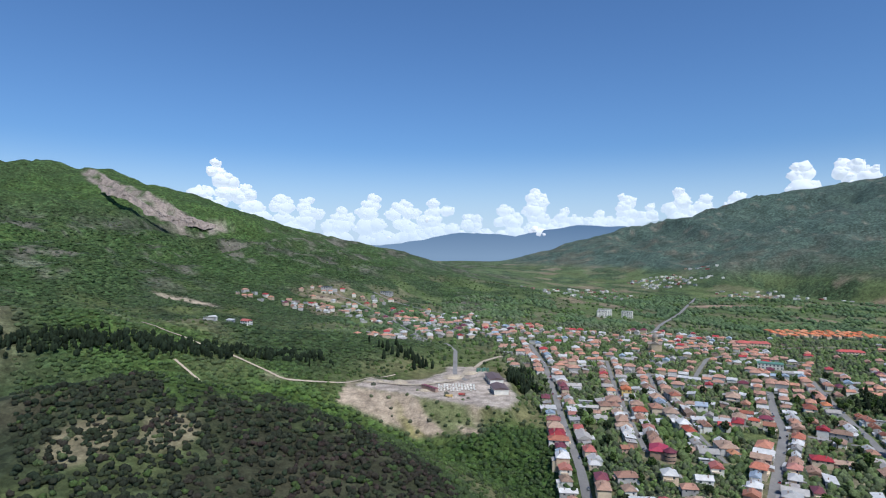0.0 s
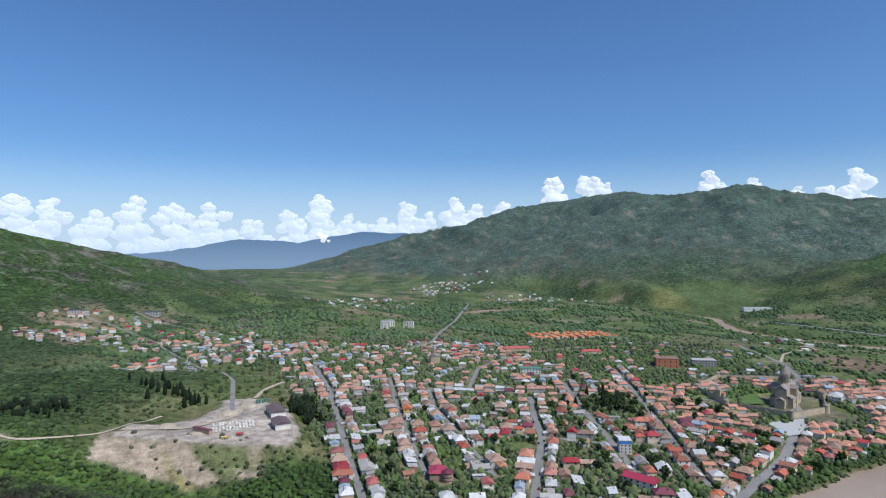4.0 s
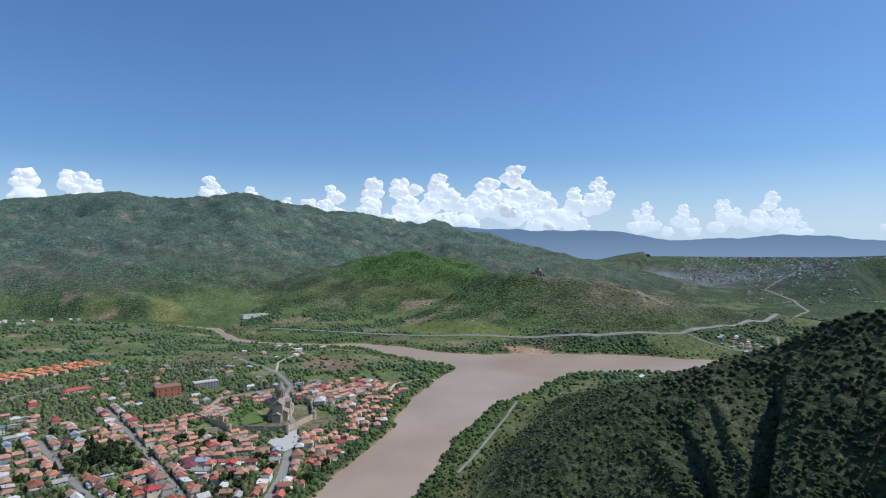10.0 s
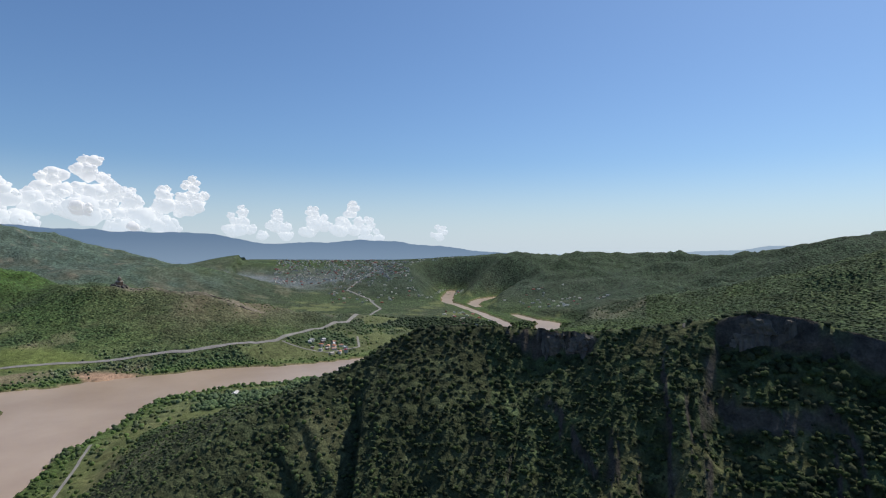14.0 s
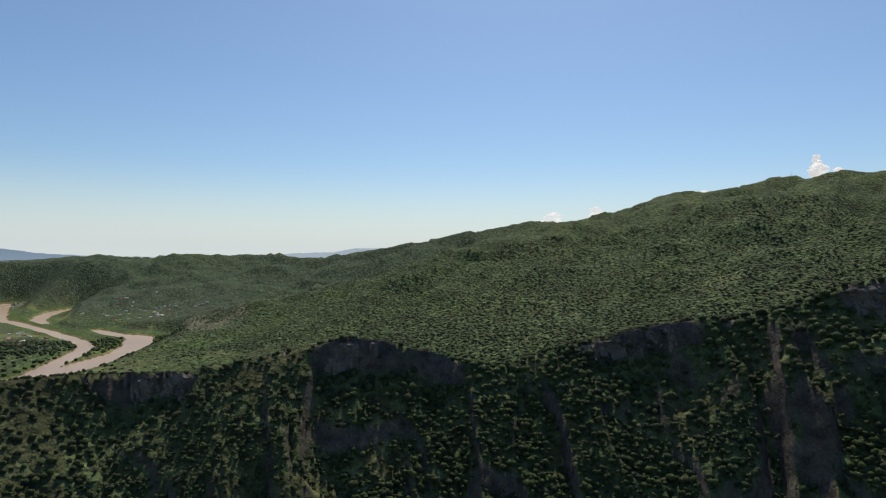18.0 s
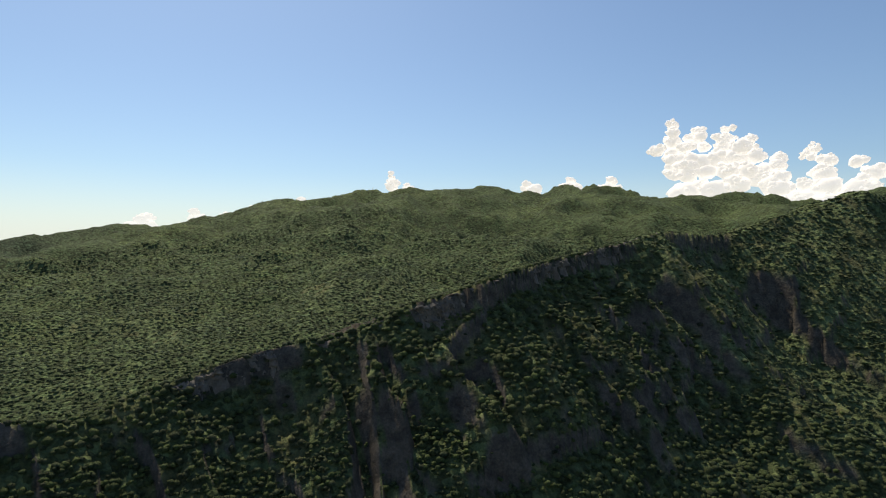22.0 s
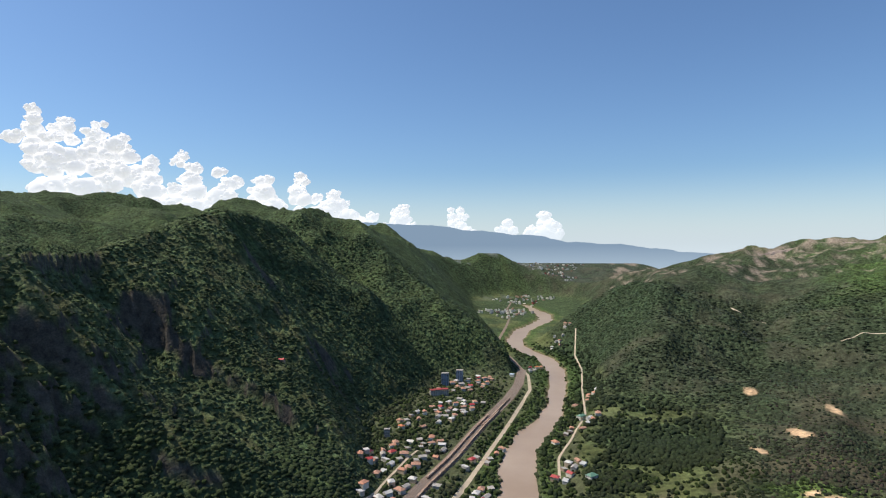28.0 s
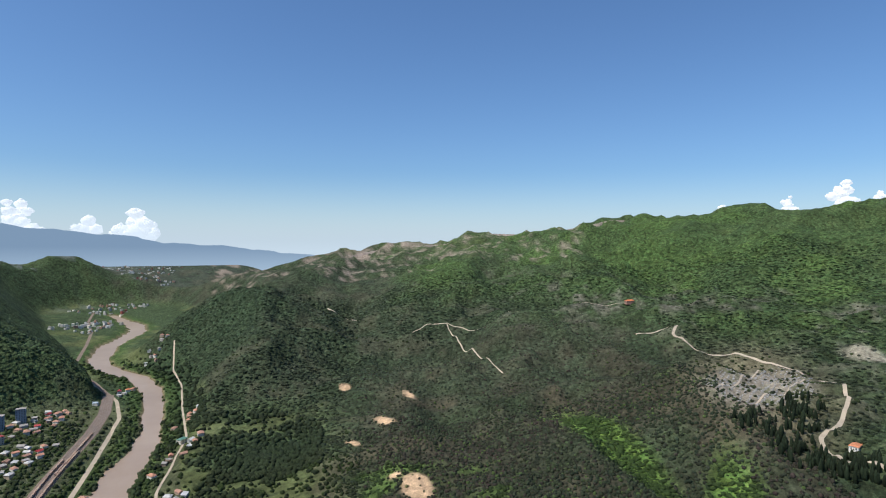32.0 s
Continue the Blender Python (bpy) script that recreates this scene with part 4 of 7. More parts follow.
STREETS = [
    ([(150, 1010), (146, 837), (133, 692), (121, 576), (112, 470), (108, 430)], 7),
    ([(410, 740), (363, 645), (337, 581), (274, 482), (235, 420)], 8),
    ([(500, 800), (438, 648), (392, 515), (360, 440)], 7),
    ([(640, 860), (531, 646), (463, 513), (420, 425)], 6),
    ([(700, 552), (645, 517), (559, 462), (459, 416), (390, 380)], 9),
    ([(250, 900), (223, 772), (198, 629), (180, 520)], 5),
    ([(290, 830), (265, 735), (250, 597), (240, 500)], 5),
    ([(146, 837), (223, 850), (340, 800), (440, 745), (560, 720), (640, 640), (690, 560)], 6),
    ([(133, 640), (250, 630), (337, 581), (400, 540), (463, 513)], 5),
    ([(150, 1010), (300, 1100), (440, 1240), (520, 1400), (640, 1600), (900, 2100)], 8),
    ([(340, 800), (430, 960), (560, 1060), (760, 1080), (1000, 980)], 6),
    ([(700, 552), (780, 640), (880, 700), (960, 800), (1060, 1000)], 8),
    ([(760, 640), (830, 560), (930, 530)], 4),
    ([(20, 900), (16, 750), (30, 720)], 6),
    ([(20, 900), (-60, 1150), (-140, 1400), (-240, 1560), (-320, 1600)], 5),
    ([(100, 1300), (0, 1450), (-120, 1600), (-200, 1700)], 5),
]
for nodes, width in STREETS:
    strip("road", nodes, width, M_ROAD, "grey asphalt street between garden walls")
TRACKS = [
    ([(648, 284), (700, 286), (750, 289), (876, 300), (980, 312)], 4, M_ROAD, "narrow grey road on the wooded bank"),
    ([(1532, 878), (1560, 580), (1609, 284), (1696, 73), (2050, -147), (2626, -342), (3045, -345), (3400, -260), (4000, -500)], 11, M_ROAD, "grey motorway along the valley foot"),
    ([(1480, 1250), (1532, 878)], 11, M_ROAD, "grey motorway along the valley foot"),
    ([(1696, 60), (1640, -60), (1700, -150), (1850, -160)], 6, M_ROAD, "pale grey side road by cottages"),
    ([(-1770, -55), (-1800, 0), (-1780, 48), (-1705, 62), (-1560, 100), (-1340, 163)], 2.8, M_TRACK, "pale dirt road over scrubland"),
    ([(-1780, 48), (-1728, 113), (-1657, 252)], 2.8, M_TRACK, "pale dirt road over scrubland"),
    ([(-1700, 380), (-1650, 480), (-1641, 554)], 3, M_TRACK, "pale dirt road over scrubland"),
    ([(-2172, -376), (-2090, -300), (-2023, -216)], 5, M_TRACK, "pale dirt road over scrubland"),
    ([(-1420, 500), (-1397, 539), (-1390, 591), (-1332, 553), (-1245, 579), (-1205, 640), (-1105, 700), (-1004, 720), (-900, 655), (-820, 580), (-770, 519), (-690, 505), (-640, 530)], 6, M_TRACK, "pale road winding round the graves"),
    ([(-1130, 640), (-1040, 560), (-900, 450)], 3, M_TRACK, "pale path between the graves"),
    ([(-1050, 680), (-960, 580), (-860, 480)], 3, M_TRACK, "pale path between the graves"),
    ([(-95, 712), (-30, 690), (20, 720), (35, 790), (60, 860), (90, 900)], 6, M_TRACK, "pale gravel drive of the works yard"),
    ([(-600, -480), (-700, -420)], 4, M_TRACK, "dirt track by the river"),
    ([(-846, -400), (-930, -440), (-1030, -460), (-1200, -500), (-1400, -590), (-1640, -690), (-1800, -780), (-1950, -840)], 4.5, M_TRACK, "narrow pale lane on the river's far bank"),
    ([(-360, 705), (-250, 690), (-180, 668), (-120, 700), (-60, 760)], 3, M_TRACK, "pale footpath over dry scrub"),
    ([(-290, 640), (-210, 600), (-150, 620)], 2.5, M_TRACK, "pale footpath over dry scrub"),
    ([(950, 540), (1010, 560), (1060, 540), (1100, 510)], 4, M_TRACK, "pale lane to the river's spit"),
    ([(960, 800), (1040, 860), (1180, 900), (1260, 1000)], 5, M_TRACK, "pale lane across the meadow"),
    ([(-560, -560), (-650, -600), (-760, -640), (-800, -650)], 4, M_TRACK, "pale village lane"),
]
for nodes, width, mat, lab in TRACKS:
    strip("road", nodes, width, mat, lab, lift=0.9)

RAIL = [p[:2] for p in RAIL_LINE]
BED = plain("ballast", (0.20, 0.15, 0.115), 0.95, vary=0.2, scale=0.05, grain=0.6)
M_RAIL = plain("worn_steel", (0.30, 0.27, 0.25), 0.5, metal=0.6, vary=0.15)
strip("railway_bed", RAIL[:8], 26, BED, "brown ballast of a wide railway yard", "railway", 0.5)
strip("railway_bed", RAIL[7:], 11, BED, "brown ballast of a double railway line", "railway", 0.5)
RAIL_ROAD = [(-640, -478), (-764, -518), (-908, -565), (-1085, -620), (-1328, -700), (-1470, -779), (-1591, -880), (-1700, -985), (-1800, -1075), (-1915, -1160)]
strip("road", RAIL_ROAD, 8, M_TRACK, "pale road beside the railway")


def shifted(nodes, off):
    p = np.array(nodes, float)
    t = np.gradient(p, axis=0)
    t /= np.hypot(t[:, 0], t[:, 1])[:, None]
    return [(a - tb * off, b + ta * off) for (a, b), (ta, tb) in zip(p, t)]


for off in (-9, -4.5, 0, 4.5, 9):
    for gauge in (-0.8, 0.8):
        strip("rail", shifted(RAIL[:8], off + gauge), 0.35, M_RAIL, "worn steel rail on brown ballast", "rail", 0.75)


def line_gap(x, y, lines):
    out = np.full(np.shape(x), 1e9)
    for nodes, width in lines:
        d, v, side = line_dist(np.asarray(x, float), np.asarray(y, float), [(*n[:2], 0) for n in nodes])
        out = np.minimum(out, d - width / 2)
    return out


ALL_ROADS = STREETS + [(n, w) for n, w, _, _ in TRACKS] + [(RAIL, 28), (RAIL_ROAD, 8)]

# ---- houses: kits that are copied over the town ----
ROOF_WORDS = {"terracotta_tile": "terracotta tiled", "weathered_tile": "weathered salmon tiled", "red_sheet_metal": "red sheet-metal", "grey_sheet_metal": "pale grey sheet-metal",
              "asbestos_slate": "grey slate", "maroon_sheet_metal": "maroon sheet-metal", "blue_grey_metal": "blue-grey metal", "orange_tile": "bright orange tiled"}
WALL_WORDS = {"pale_plaster": "pale plaster", "cream_plaster": "cream plaster", "brick_and_block": "brick", "grey_concrete": "grey block"}


def house_kit(w, l, h, kind, roof_mat, wall_mat, annex=0, chimney=True):
    """A house with its ridge along y: walls, roof, windows, door, annex and chimney."""
    lab = f"{'two-storey' if h > 4.5 else 'single-storey'} {WALL_WORDS[wall_mat.name]} house with a {ROOF_WORDS[roof_mat.name]} roof"
    ob = thing("house", lab, "house", "houses of the town")
    rise = 0.30 * w if kind != "shed" else 1.2
    part("wall", box(0, 0, -3, w, l, h + 3), wall_mat, ob)
    bm = bmesh.new()
    if kind == "hip":
        roof(bm, 0, 0, h + 0.12, w + 1.1, l + 1.1, rise, w * 0.45)
    elif kind == "gable":
        roof(bm, 0, 0, h + 0.12, w + 1.1, l + 0.9, rise, 0.0)
    else:
        shed_roof(bm, 0, 0, h + 0.25, w + 0.9, l + 0.9, rise)
    part("roof", bm, roof_mat, ob)
    if kind == "gable":
        for s in (-1, 1):
            bm = bmesh.new()
            bm.faces.new([bm.verts.new((a, s * (l / 2 - 0.02), h + b)) for a, b in ((-w / 2, -0.1), (w / 2, -0.1), (0, rise * 0.92))])
            part("gable", bm, wall_mat, ob)
    for s in (-1, 1):
        for k in (-0.25, 0.25):
            part("window", box(s * (w / 2 + 0.01), k * l, h - 2.1, 0.12, 1.5, 1.4), M_GLASS, ob)
    part("window", box(0.2 * w, -l / 2 - 0.01, h - 2.1, 1.4, 0.12, 1.4), M_GLASS, ob)
    if h > 4.5:
        part("balcony", box(-0.1 * w, -l / 2 - 0.75, h - 3.2, w * 0.6, 1.5, 1.0), M_CREAMWALL, ob)
    part("door", box(-0.2 * w, -l / 2 - 0.01, 0.0, 1.1, 0.14, 2.1), M_TRUNK, ob)
    if annex:
        part("annex", box(w / 2 + annex / 2, 0.12 * l, -3, annex, l * 0.6, h * 0.62 + 3), wall_mat, ob)
        part("annex_roof", shed_roof(bmesh.new(), w / 2 + annex / 2, 0.12 * l, h * 0.66, -(annex + 0.6), l * 0.6 + 0.6, 0.9), M_GREYMETAL if roof_mat is not M_GREYMETAL else M_SLATE, ob)
    if chimney:
        part("chimney", box(0.22 * w, 0.2 * l, h, 0.7, 0.7, rise + 0.9), M_BRICKWALL, ob)
    return ob


KITS = [
    (9, 12, 6.2, "hip", M_TILE, M_CREAMWALL, 0), (8, 11, 5.8, "gable", M_TILE, M_WHITEWALL, 3), (10, 14, 6.4, "hip", M_TILE, M_WHITEWALL, 0), (8, 10, 3.6, "gable", M_TILE, M_BRICKWALL, 0),
    (9, 13, 4.0, "hip", M_OLDTILE, M_WHITEWALL, 3), (10, 12, 6.0, "hip", M_OLDTILE, M_CREAMWALL, 0), (8, 12, 3.6, "gable", M_OLDTILE, M_BRICKWALL, 4), (11, 15, 6.2, "hip", M_OLDTILE, M_GREYWALL, 0),
    (9, 12, 4.0, "gable", M_GREYMETAL, M_WHITEWALL, 0), (8, 14, 3.6, "shed", M_GREYMETAL, M_GREYWALL, 0), (10, 12, 6.2, "hip", M_GREYMETAL, M_CREAMWALL, 3),
    (9, 11, 6.0, "gable", M_REDMETAL, M_WHITEWALL, 0), (10, 13, 6.4, "hip", M_REDMETAL, M_CREAMWALL, 0), (8, 10, 3.8, "shed", M_SLATE, M_BRICKWALL, 0), (9, 14, 4.2, "gable", M_SLATE, M_GREYWALL, 3),
    (10, 12, 6.0, "hip", M_MAROON, M_CREAMWALL, 0), (9, 12, 6.2, "gable", M_BLUEMETAL, M_WHITEWALL, 0), (9, 12, 6.0, "hip", M_ORANGE, M_WHITEWALL, 0),
]
OLD_TOWN = [6, 9, 6, 9, 3, 3, 4, 3, 1, 1, 1, 1.5, 1, 0.5, 1, 1, 0.4, 1.5]
UPPER = [3, 3, 2, 2, 5, 4, 6, 4, 7, 7, 3, 2, 1.5, 5, 7, 1.5, 1.5, 1.0]
VILLAGE = [2, 2, 1, 2, 4, 2, 4, 2, 5, 4, 3, 2, 1, 7, 7, 1, 1, 0.3]
kits = [house_kit(*k) for k in KITS]
kit_parts = [list(k.children) for k in kits]


def copy_house(k, m):
    """copy_thing() with the parts known beforehand."""
    top = kits[k].copy()
    scene.collection.objects.link(top)
    for p in kit_parts[k]:
        c = p.copy()
        scene.collection.objects.link(c)
        c.parent = top
    top.matrix_basis = m
    return top


kit_used = [False] * len(kits)
TAKEN = []


def clear_of(x, y, gap):
    return all((x - a) ** 2 + (y - b) ** 2 > (gap + r) ** 2 for a, b, r in TAKEN)


rng = random.Random(7)
# places of the landmarks, kept free of ordinary houses
LANDMARKS = [(723, 584, 80), (640, 640, 34), (363, 993, 30), (491, 875, 26), (222, 714, 15), (399, 519, 14), (188, 506, 20), (360, 445, 18), (742, 838, 34), (800, 800, 26), (60, 655, 30),
             (636, 524, 22), (443, 392, 20), (940, 814, 44), (950, 685, 40), (30, 735, 100), (434, 1519, 40), (690, 1160, 20), (150, 590, 12), (300, 560, 20), (250, 560, 10)]
GROVES = [(484, 661, 46), (100, 735, 38)]
TAKEN += LANDMARKS + GROVES
HOUSE_SPOTS = []
# rows of houses along both sides of the streets
for nodes, width in STREETS[:9]:
    for p, q in zip(nodes[:-1], nodes[1:]):
        ln = math.hypot(q[0] - p[0], q[1] - p[1])
        ux, uy, s = (q[0] - p[0]) / ln, (q[1] - p[1]) / ln, 3.0
        while s < ln:
            for side in (-1, 1):
                off = side * (width / 2 + 7.2 + rng.uniform(0, 2.5))
                x, y = p[0] + ux * s - uy * off, p[1] + uy * s + ux * off
                at = np.array([x]), np.array([y])
                free = line_gap(*at, ALL_ROADS)[0] > 5.0 and river_edge(*at)[0] > 18 and (in_town(*at)[0] > 0.4 or (x > 88 and y > 425 and y < 600))
                if rng.random() < 0.9 and free and clear_of(x, y, 5) and all((x - h[0]) ** 2 + (y - h[1]) ** 2 > 132 for h in HOUSE_SPOTS):
                    old = 1.0 if (y < 760 - 0.25 * (x - 500) and x > 420) else 0.0
                    HOUSE_SPOTS.append((x, y, math.degrees(math.atan2(ux, uy)) + rng.choice((0, 0, 90, 180)) + rng.uniform(-4, 4), old))
            s += rng.uniform(12.5, 15.5)
STREET_ROWS = np.array([h[:2] for h in HOUSE_SPOTS])
cand = []
x = 60.0
while x < 1010:
    y = 395.0
    while y < 1480:
        old = 1.0 if (y < 760 - 0.25 * (x - 500) and x > 420) else 0.0
        cand.append((x + rng.uniform(-3.5, 3.5), y + rng.uniform(-3.5, 3.5), old, rng.random(), rng.choice((0, 90, 0, 90, 180)) + rng.uniform(-5, 5)))
        y += 15.5 if old else 21.0
    x += 14.5 if x > 430 else 20.0
ca = np.array(cand)
ok = (in_town(ca[:, 0], ca[:, 1]) > 0.6) & (line_gap(ca[:, 0], ca[:, 1], ALL_ROADS) > 5.5) & (river_edge(ca[:, 0], ca[:, 1]) > 20)
ok &= ca[:, 3] > np.where(ca[:, 2] > 0, 0.22, 0.42) + np.where((ca[:, 0] > 560) & (ca[:, 1] > 720), 0.5, 0.0)
ok &= ~((ca[:, 0] < 118) & (ca[:, 1] < 800)) & (ca[:, 1] < 1180 + 0.25 * ca[:, 0] + 60 * np.sin(ca[:, 0] / 70))
for x, y, old, _, spin in ca[ok]:
    if clear_of(x, y, 6) and ((STREET_ROWS[:, 0] - x) ** 2 + (STREET_ROWS[:, 1] - y) ** 2).min() > 175:
        turn = 5 + 23 * float(smooth(150, 350, np.array(x))) + (34 if (old and y < 560 and x > 450) else 0)
        HOUSE_SPOTS.append((x, y, turn + spin, old))
# hillside above the town, the river village and the far bank
for cx, cy, rx, ry, n in ((-60, 1350, 170, 130, 60), (-250, 1560, 120, 110, 26), (40, 1180, 100, 120, 60), (-300, 1390, 80, 50, 24), (-436, 1367, 40, 30, 8), (-90, 1060, 70, 90, 26), (-1010, -745, 150, 45, 34), (-760, -650, 110, 50, 34), (-640, -560, 80, 40, 22), (-700, -470, 60, 16, 12),
                          (-870, -545, 80, 14, 16), (-1250, -840, 110, 50, 24), (-1500, -800, 90, 16, 12), (-880, -395, 50, 20, 8), (-1100, -470, 130, 20, 10), (-1300, -540, 60, 16, 6),
                          (1690, -60, 70, 60, 18), (-300, 790, 30, 16, 3), (-1960, -890, 80, 40, 10)):
    c = np.array([(cx + rx * q * math.cos(a), cy + ry * q * math.sin(a)) for a, q in ((rng.uniform(0, 6.283), math.sqrt(rng.random())) for _ in range(n * 8))])
    good = (line_gap(c[:, 0], c[:, 1], ALL_ROADS) > 6) & (river_edge(c[:, 0], c[:, 1]) > 10)
    here = []
    for x, y in c[good]:
        if len(here) < n and clear_of(x, y, 7) and all((x - h[0]) ** 2 + (y - h[1]) ** 2 > 250 for h in here):
            here.append((x, y, rng.uniform(0, 180), 0.0))
    HOUSE_SPOTS += here
HOUSE_SPOTS.sort(key=lambda h: math.hypot(h[0], h[1]))
FAR_HOUSES = []
for i, (x, y, turn, old) in enumerate(HOUSE_SPOTS):
    TAKEN.append((x, y, 6))
    k = rng.choices(range(len(kits)), OLD_TOWN if old else VILLAGE if x < -400 else UPPER)[0]
    if i >= 300:
        FAR_HOUSES.append((x, y, turn, k))
        continue
    m = pose(x, y, gz(x, y) + 0.3, 0, 0, -turn)
    if not kit_used[k]:
        kit_used[k] = True
        kits[k].matrix_basis = m
        sized = kits[k]
    else:
        sized = copy_house(k, m)
    f = rng.uniform(0.8, 1.25)
    sized.scale = (f * rng.uniform(0.85, 1.2), f * rng.uniform(0.8, 1.25), f * rng.uniform(0.85, 1.15))
for k, used in enumerate(kit_used):
    if not used:
        kits[k].matrix_basis = pose(150 + 22 * k, 1000, gz(150 + 22 * k, 1000))


def far_house_stuff(spots, name, label):
    """Distant houses, walls and roofs joined by material."""
    heaps = {}
    for x, y, turn, k in spots:
        w, l, h, kind, rm, wmat, annex = KITS[k]
        z = gz(x, y)
        t = math.radians(-turn)
        for mat, make in ((wmat, lambda b: put(b, 0, 0, -3, w, l, h + 3)),
                          (rm, lambda b: shed_roof(b, 0, 0, h + 0.25, w + 0.9, l + 0.9, 1.2) if kind == "shed" else roof(b, 0, 0, h + 0.1, w + 1.1, l + 1.1, 0.3 * w, w * 0.45 if kind == "hip" else 0))):
            b = heaps.setdefault(mat.name, (mat, bmesh.new()))[1]
            start = len(b.verts)
            make(b)
            b.verts.ensure_lookup_table()
            for v in b.verts[start:]:
                v.co = Matrix.Translation((x, y, z + 0.3)) @ Matrix.Rotation(t, 4, "Z") @ v.co
    top = tagged(new(name), label, "houses", kind="stuff")
    for mat, b in heaps.values():
        part("roof" if mat.name in ROOF_WORDS else "wall", b, mat, top)
    return top


far_house_stuff(FAR_HOUSES, "far_houses", "distant plastered houses with tiled and metal roofs")

# ---- landmarks ----
def placed(ob, x, y, turn=0, lift=0.0, z=None):
    ob.matrix_basis = pose(x, y, (gz(x, y) if z is None else z) + lift, 0, 0, turn)
    return ob


def cathedral():
    ob = thing("cathedral", "tall sandstone cathedral with a conical domed drum inside walls", "cathedral")
    for s in (-1, 1):
        part("aisle", box(s * 10.5, 0, -3, 7, 50, 15), M_STONE, ob)
        part("aisle_roof", shed_roof(bmesh.new(), s * 10.7, 0, 12.2, s * -7.8, 51, 3.4), M_STONE_ROOF, ob, "grey stone slab roof")
        part("transept", box(s * 9, -3, -3, 12, 11, 26), M_STONE, ob)
        bm = roof(bmesh.new(), 0, 0, 0, 11.8, 15, 4.6, 0)
        bmesh.ops.transform(bm, matrix=Matrix.Translation((s * 8.2, -3, 23.1)) @ Matrix.Rotation(math.pi / 2, 4, "Z"), verts=bm.verts)
        part("transept_roof", bm, M_STONE_ROOF, ob)
        for k in (-18, -10, 6, 14):
            part("window", box(s * 14.05, k, 5, 0.3, 1.2, 4.0), M_DARK, ob)
        part("window", box(s * 15.05, -3, 12, 0.3, 1.5, 6), M_DARK, ob)
    part("nave", box(0, 0, -3, 14, 56, 26), M_STONE, ob)
    part("nave_roof", roof(bmesh.new(), 0, 0, 23.2, 15.2, 57, 6, 0), M_STONE_ROOF, ob, "grey stone slab roof")
    part("porch", box(0, -31, -3, 12, 8, 13), M_STONE, ob)
    part("porch_roof", roof(bmesh.new(), 0, -31, 10.2, 13, 9, 3.4, 0), M_STONE_ROOF, ob)
    part("apse", prism(bmesh.new(), 0, 27, -3, 7, 7, 22, 14), M_STONE, ob)
    part("apse_roof", prism(bmesh.new(), 0, 27, 19, 7.6, 0, 4, 14), M_STONE_ROOF, ob)
    drum = part("drum", prism(bmesh.new(), 0, -3, 24, 6.4, 6.4, 17, 16), M_STONE, ob)
    for k in range(16):
        a = (k + 0.5) * math.pi / 8
        part("drum_window", box(6.35 * math.cos(a), -3 + 6.35 * math.sin(a), 30, 0.3, 0.9, 8, turn=a), M_DARK, drum)
    part("dome", prism(bmesh.new(), 0, -3, 41, 7.2, 0, 12.5, 16), M_STONE_ROOF, ob, "grey conical stone dome")
    part("cross", box(0, -3, 53.4, 0.25, 0.25, 2.0), M_DARK, ob)
    return placed(ob, 728, 600, -62)


def precinct():
    ring = [(659, 690), (640, 617), (676, 548), (742, 552), (800, 600), (830, 690), (745, 735)]
    ob = thing("precinct_wall", "crenellated sandstone wall with round towers round the cathedral", "wall")
    for (x0, y0), (x1, y1) in zip(ring, ring[1:] + ring[:1]):
        ln, z = math.hypot(x1 - x0, y1 - y0), min(gz(x0, y0), gz(x1, y1))
        a = math.atan2(y1 - y0, x1 - x0)
        part("wall", box((x0 + x1) / 2, (y0 + y1) / 2, z - 2, ln, 1.8, 9.5, turn=a), M_STONE, ob)
        part("wall_walk", box((x0 + x1) / 2, (y0 + y1) / 2, z + 7.5, ln, 0.8, 1.0, turn=a), M_STONE_ROOF, ob)
        bm = bmesh.new()
        prism(bm, x0, y0, z - 2, 4, 3.6, 12.5, 12)
        part("tower", bm, M_STONE, ob)
        part("tower_roof", prism(bmesh.new(), x0, y0, z + 10.5, 4.2, 0, 2.6, 12), M_STONE_ROOF, ob)
    gate = thing("bell_tower", "square stone gate tower with an arched belfry", "tower")
    part("base", box(0, 0, -2, 11, 9, 11), M_STONE, gate)
    part("base_roof", roof(bmesh.new(), 0, 0, 9.2, 12, 10, 2.2, 4), M_TILE, gate, "terracotta roof")
    part("belfry", box(-7, 2, -2, 6, 6, 17), M_STONE, gate)
    part("belfry_roof", prism(bmesh.new(), -7, 2, 15, 4.4, 0, 4, 8), M_STONE_ROOF, gate)
    for s in (-1, 1):
        part("arch", box(s * 2.4, -4.52, -0.2, 2.6, 0.25, 5), M_DARK, gate)
    placed(gate, 655, 640, 30)
    lawn = bmesh.new()
    lawn.faces.new([lawn.verts.new((x, y, max(gz(x, y), 16.5) + 0.8)) for x, y in ((664, 684), (648, 622), (690, 600), (742, 662), (742, 700))])
    me = bpy.data.meshes.new("lawn")
    lawn.to_mesh(me)
    me.materials.append(plain("lawn", (0.085, 0.14, 0.03), 0.95, vary=0.2, scale=0.1, grain=0.8))
    tagged(new("lawn", me), "mown green lawn inside the precinct wall", "lawn", kind="structure")


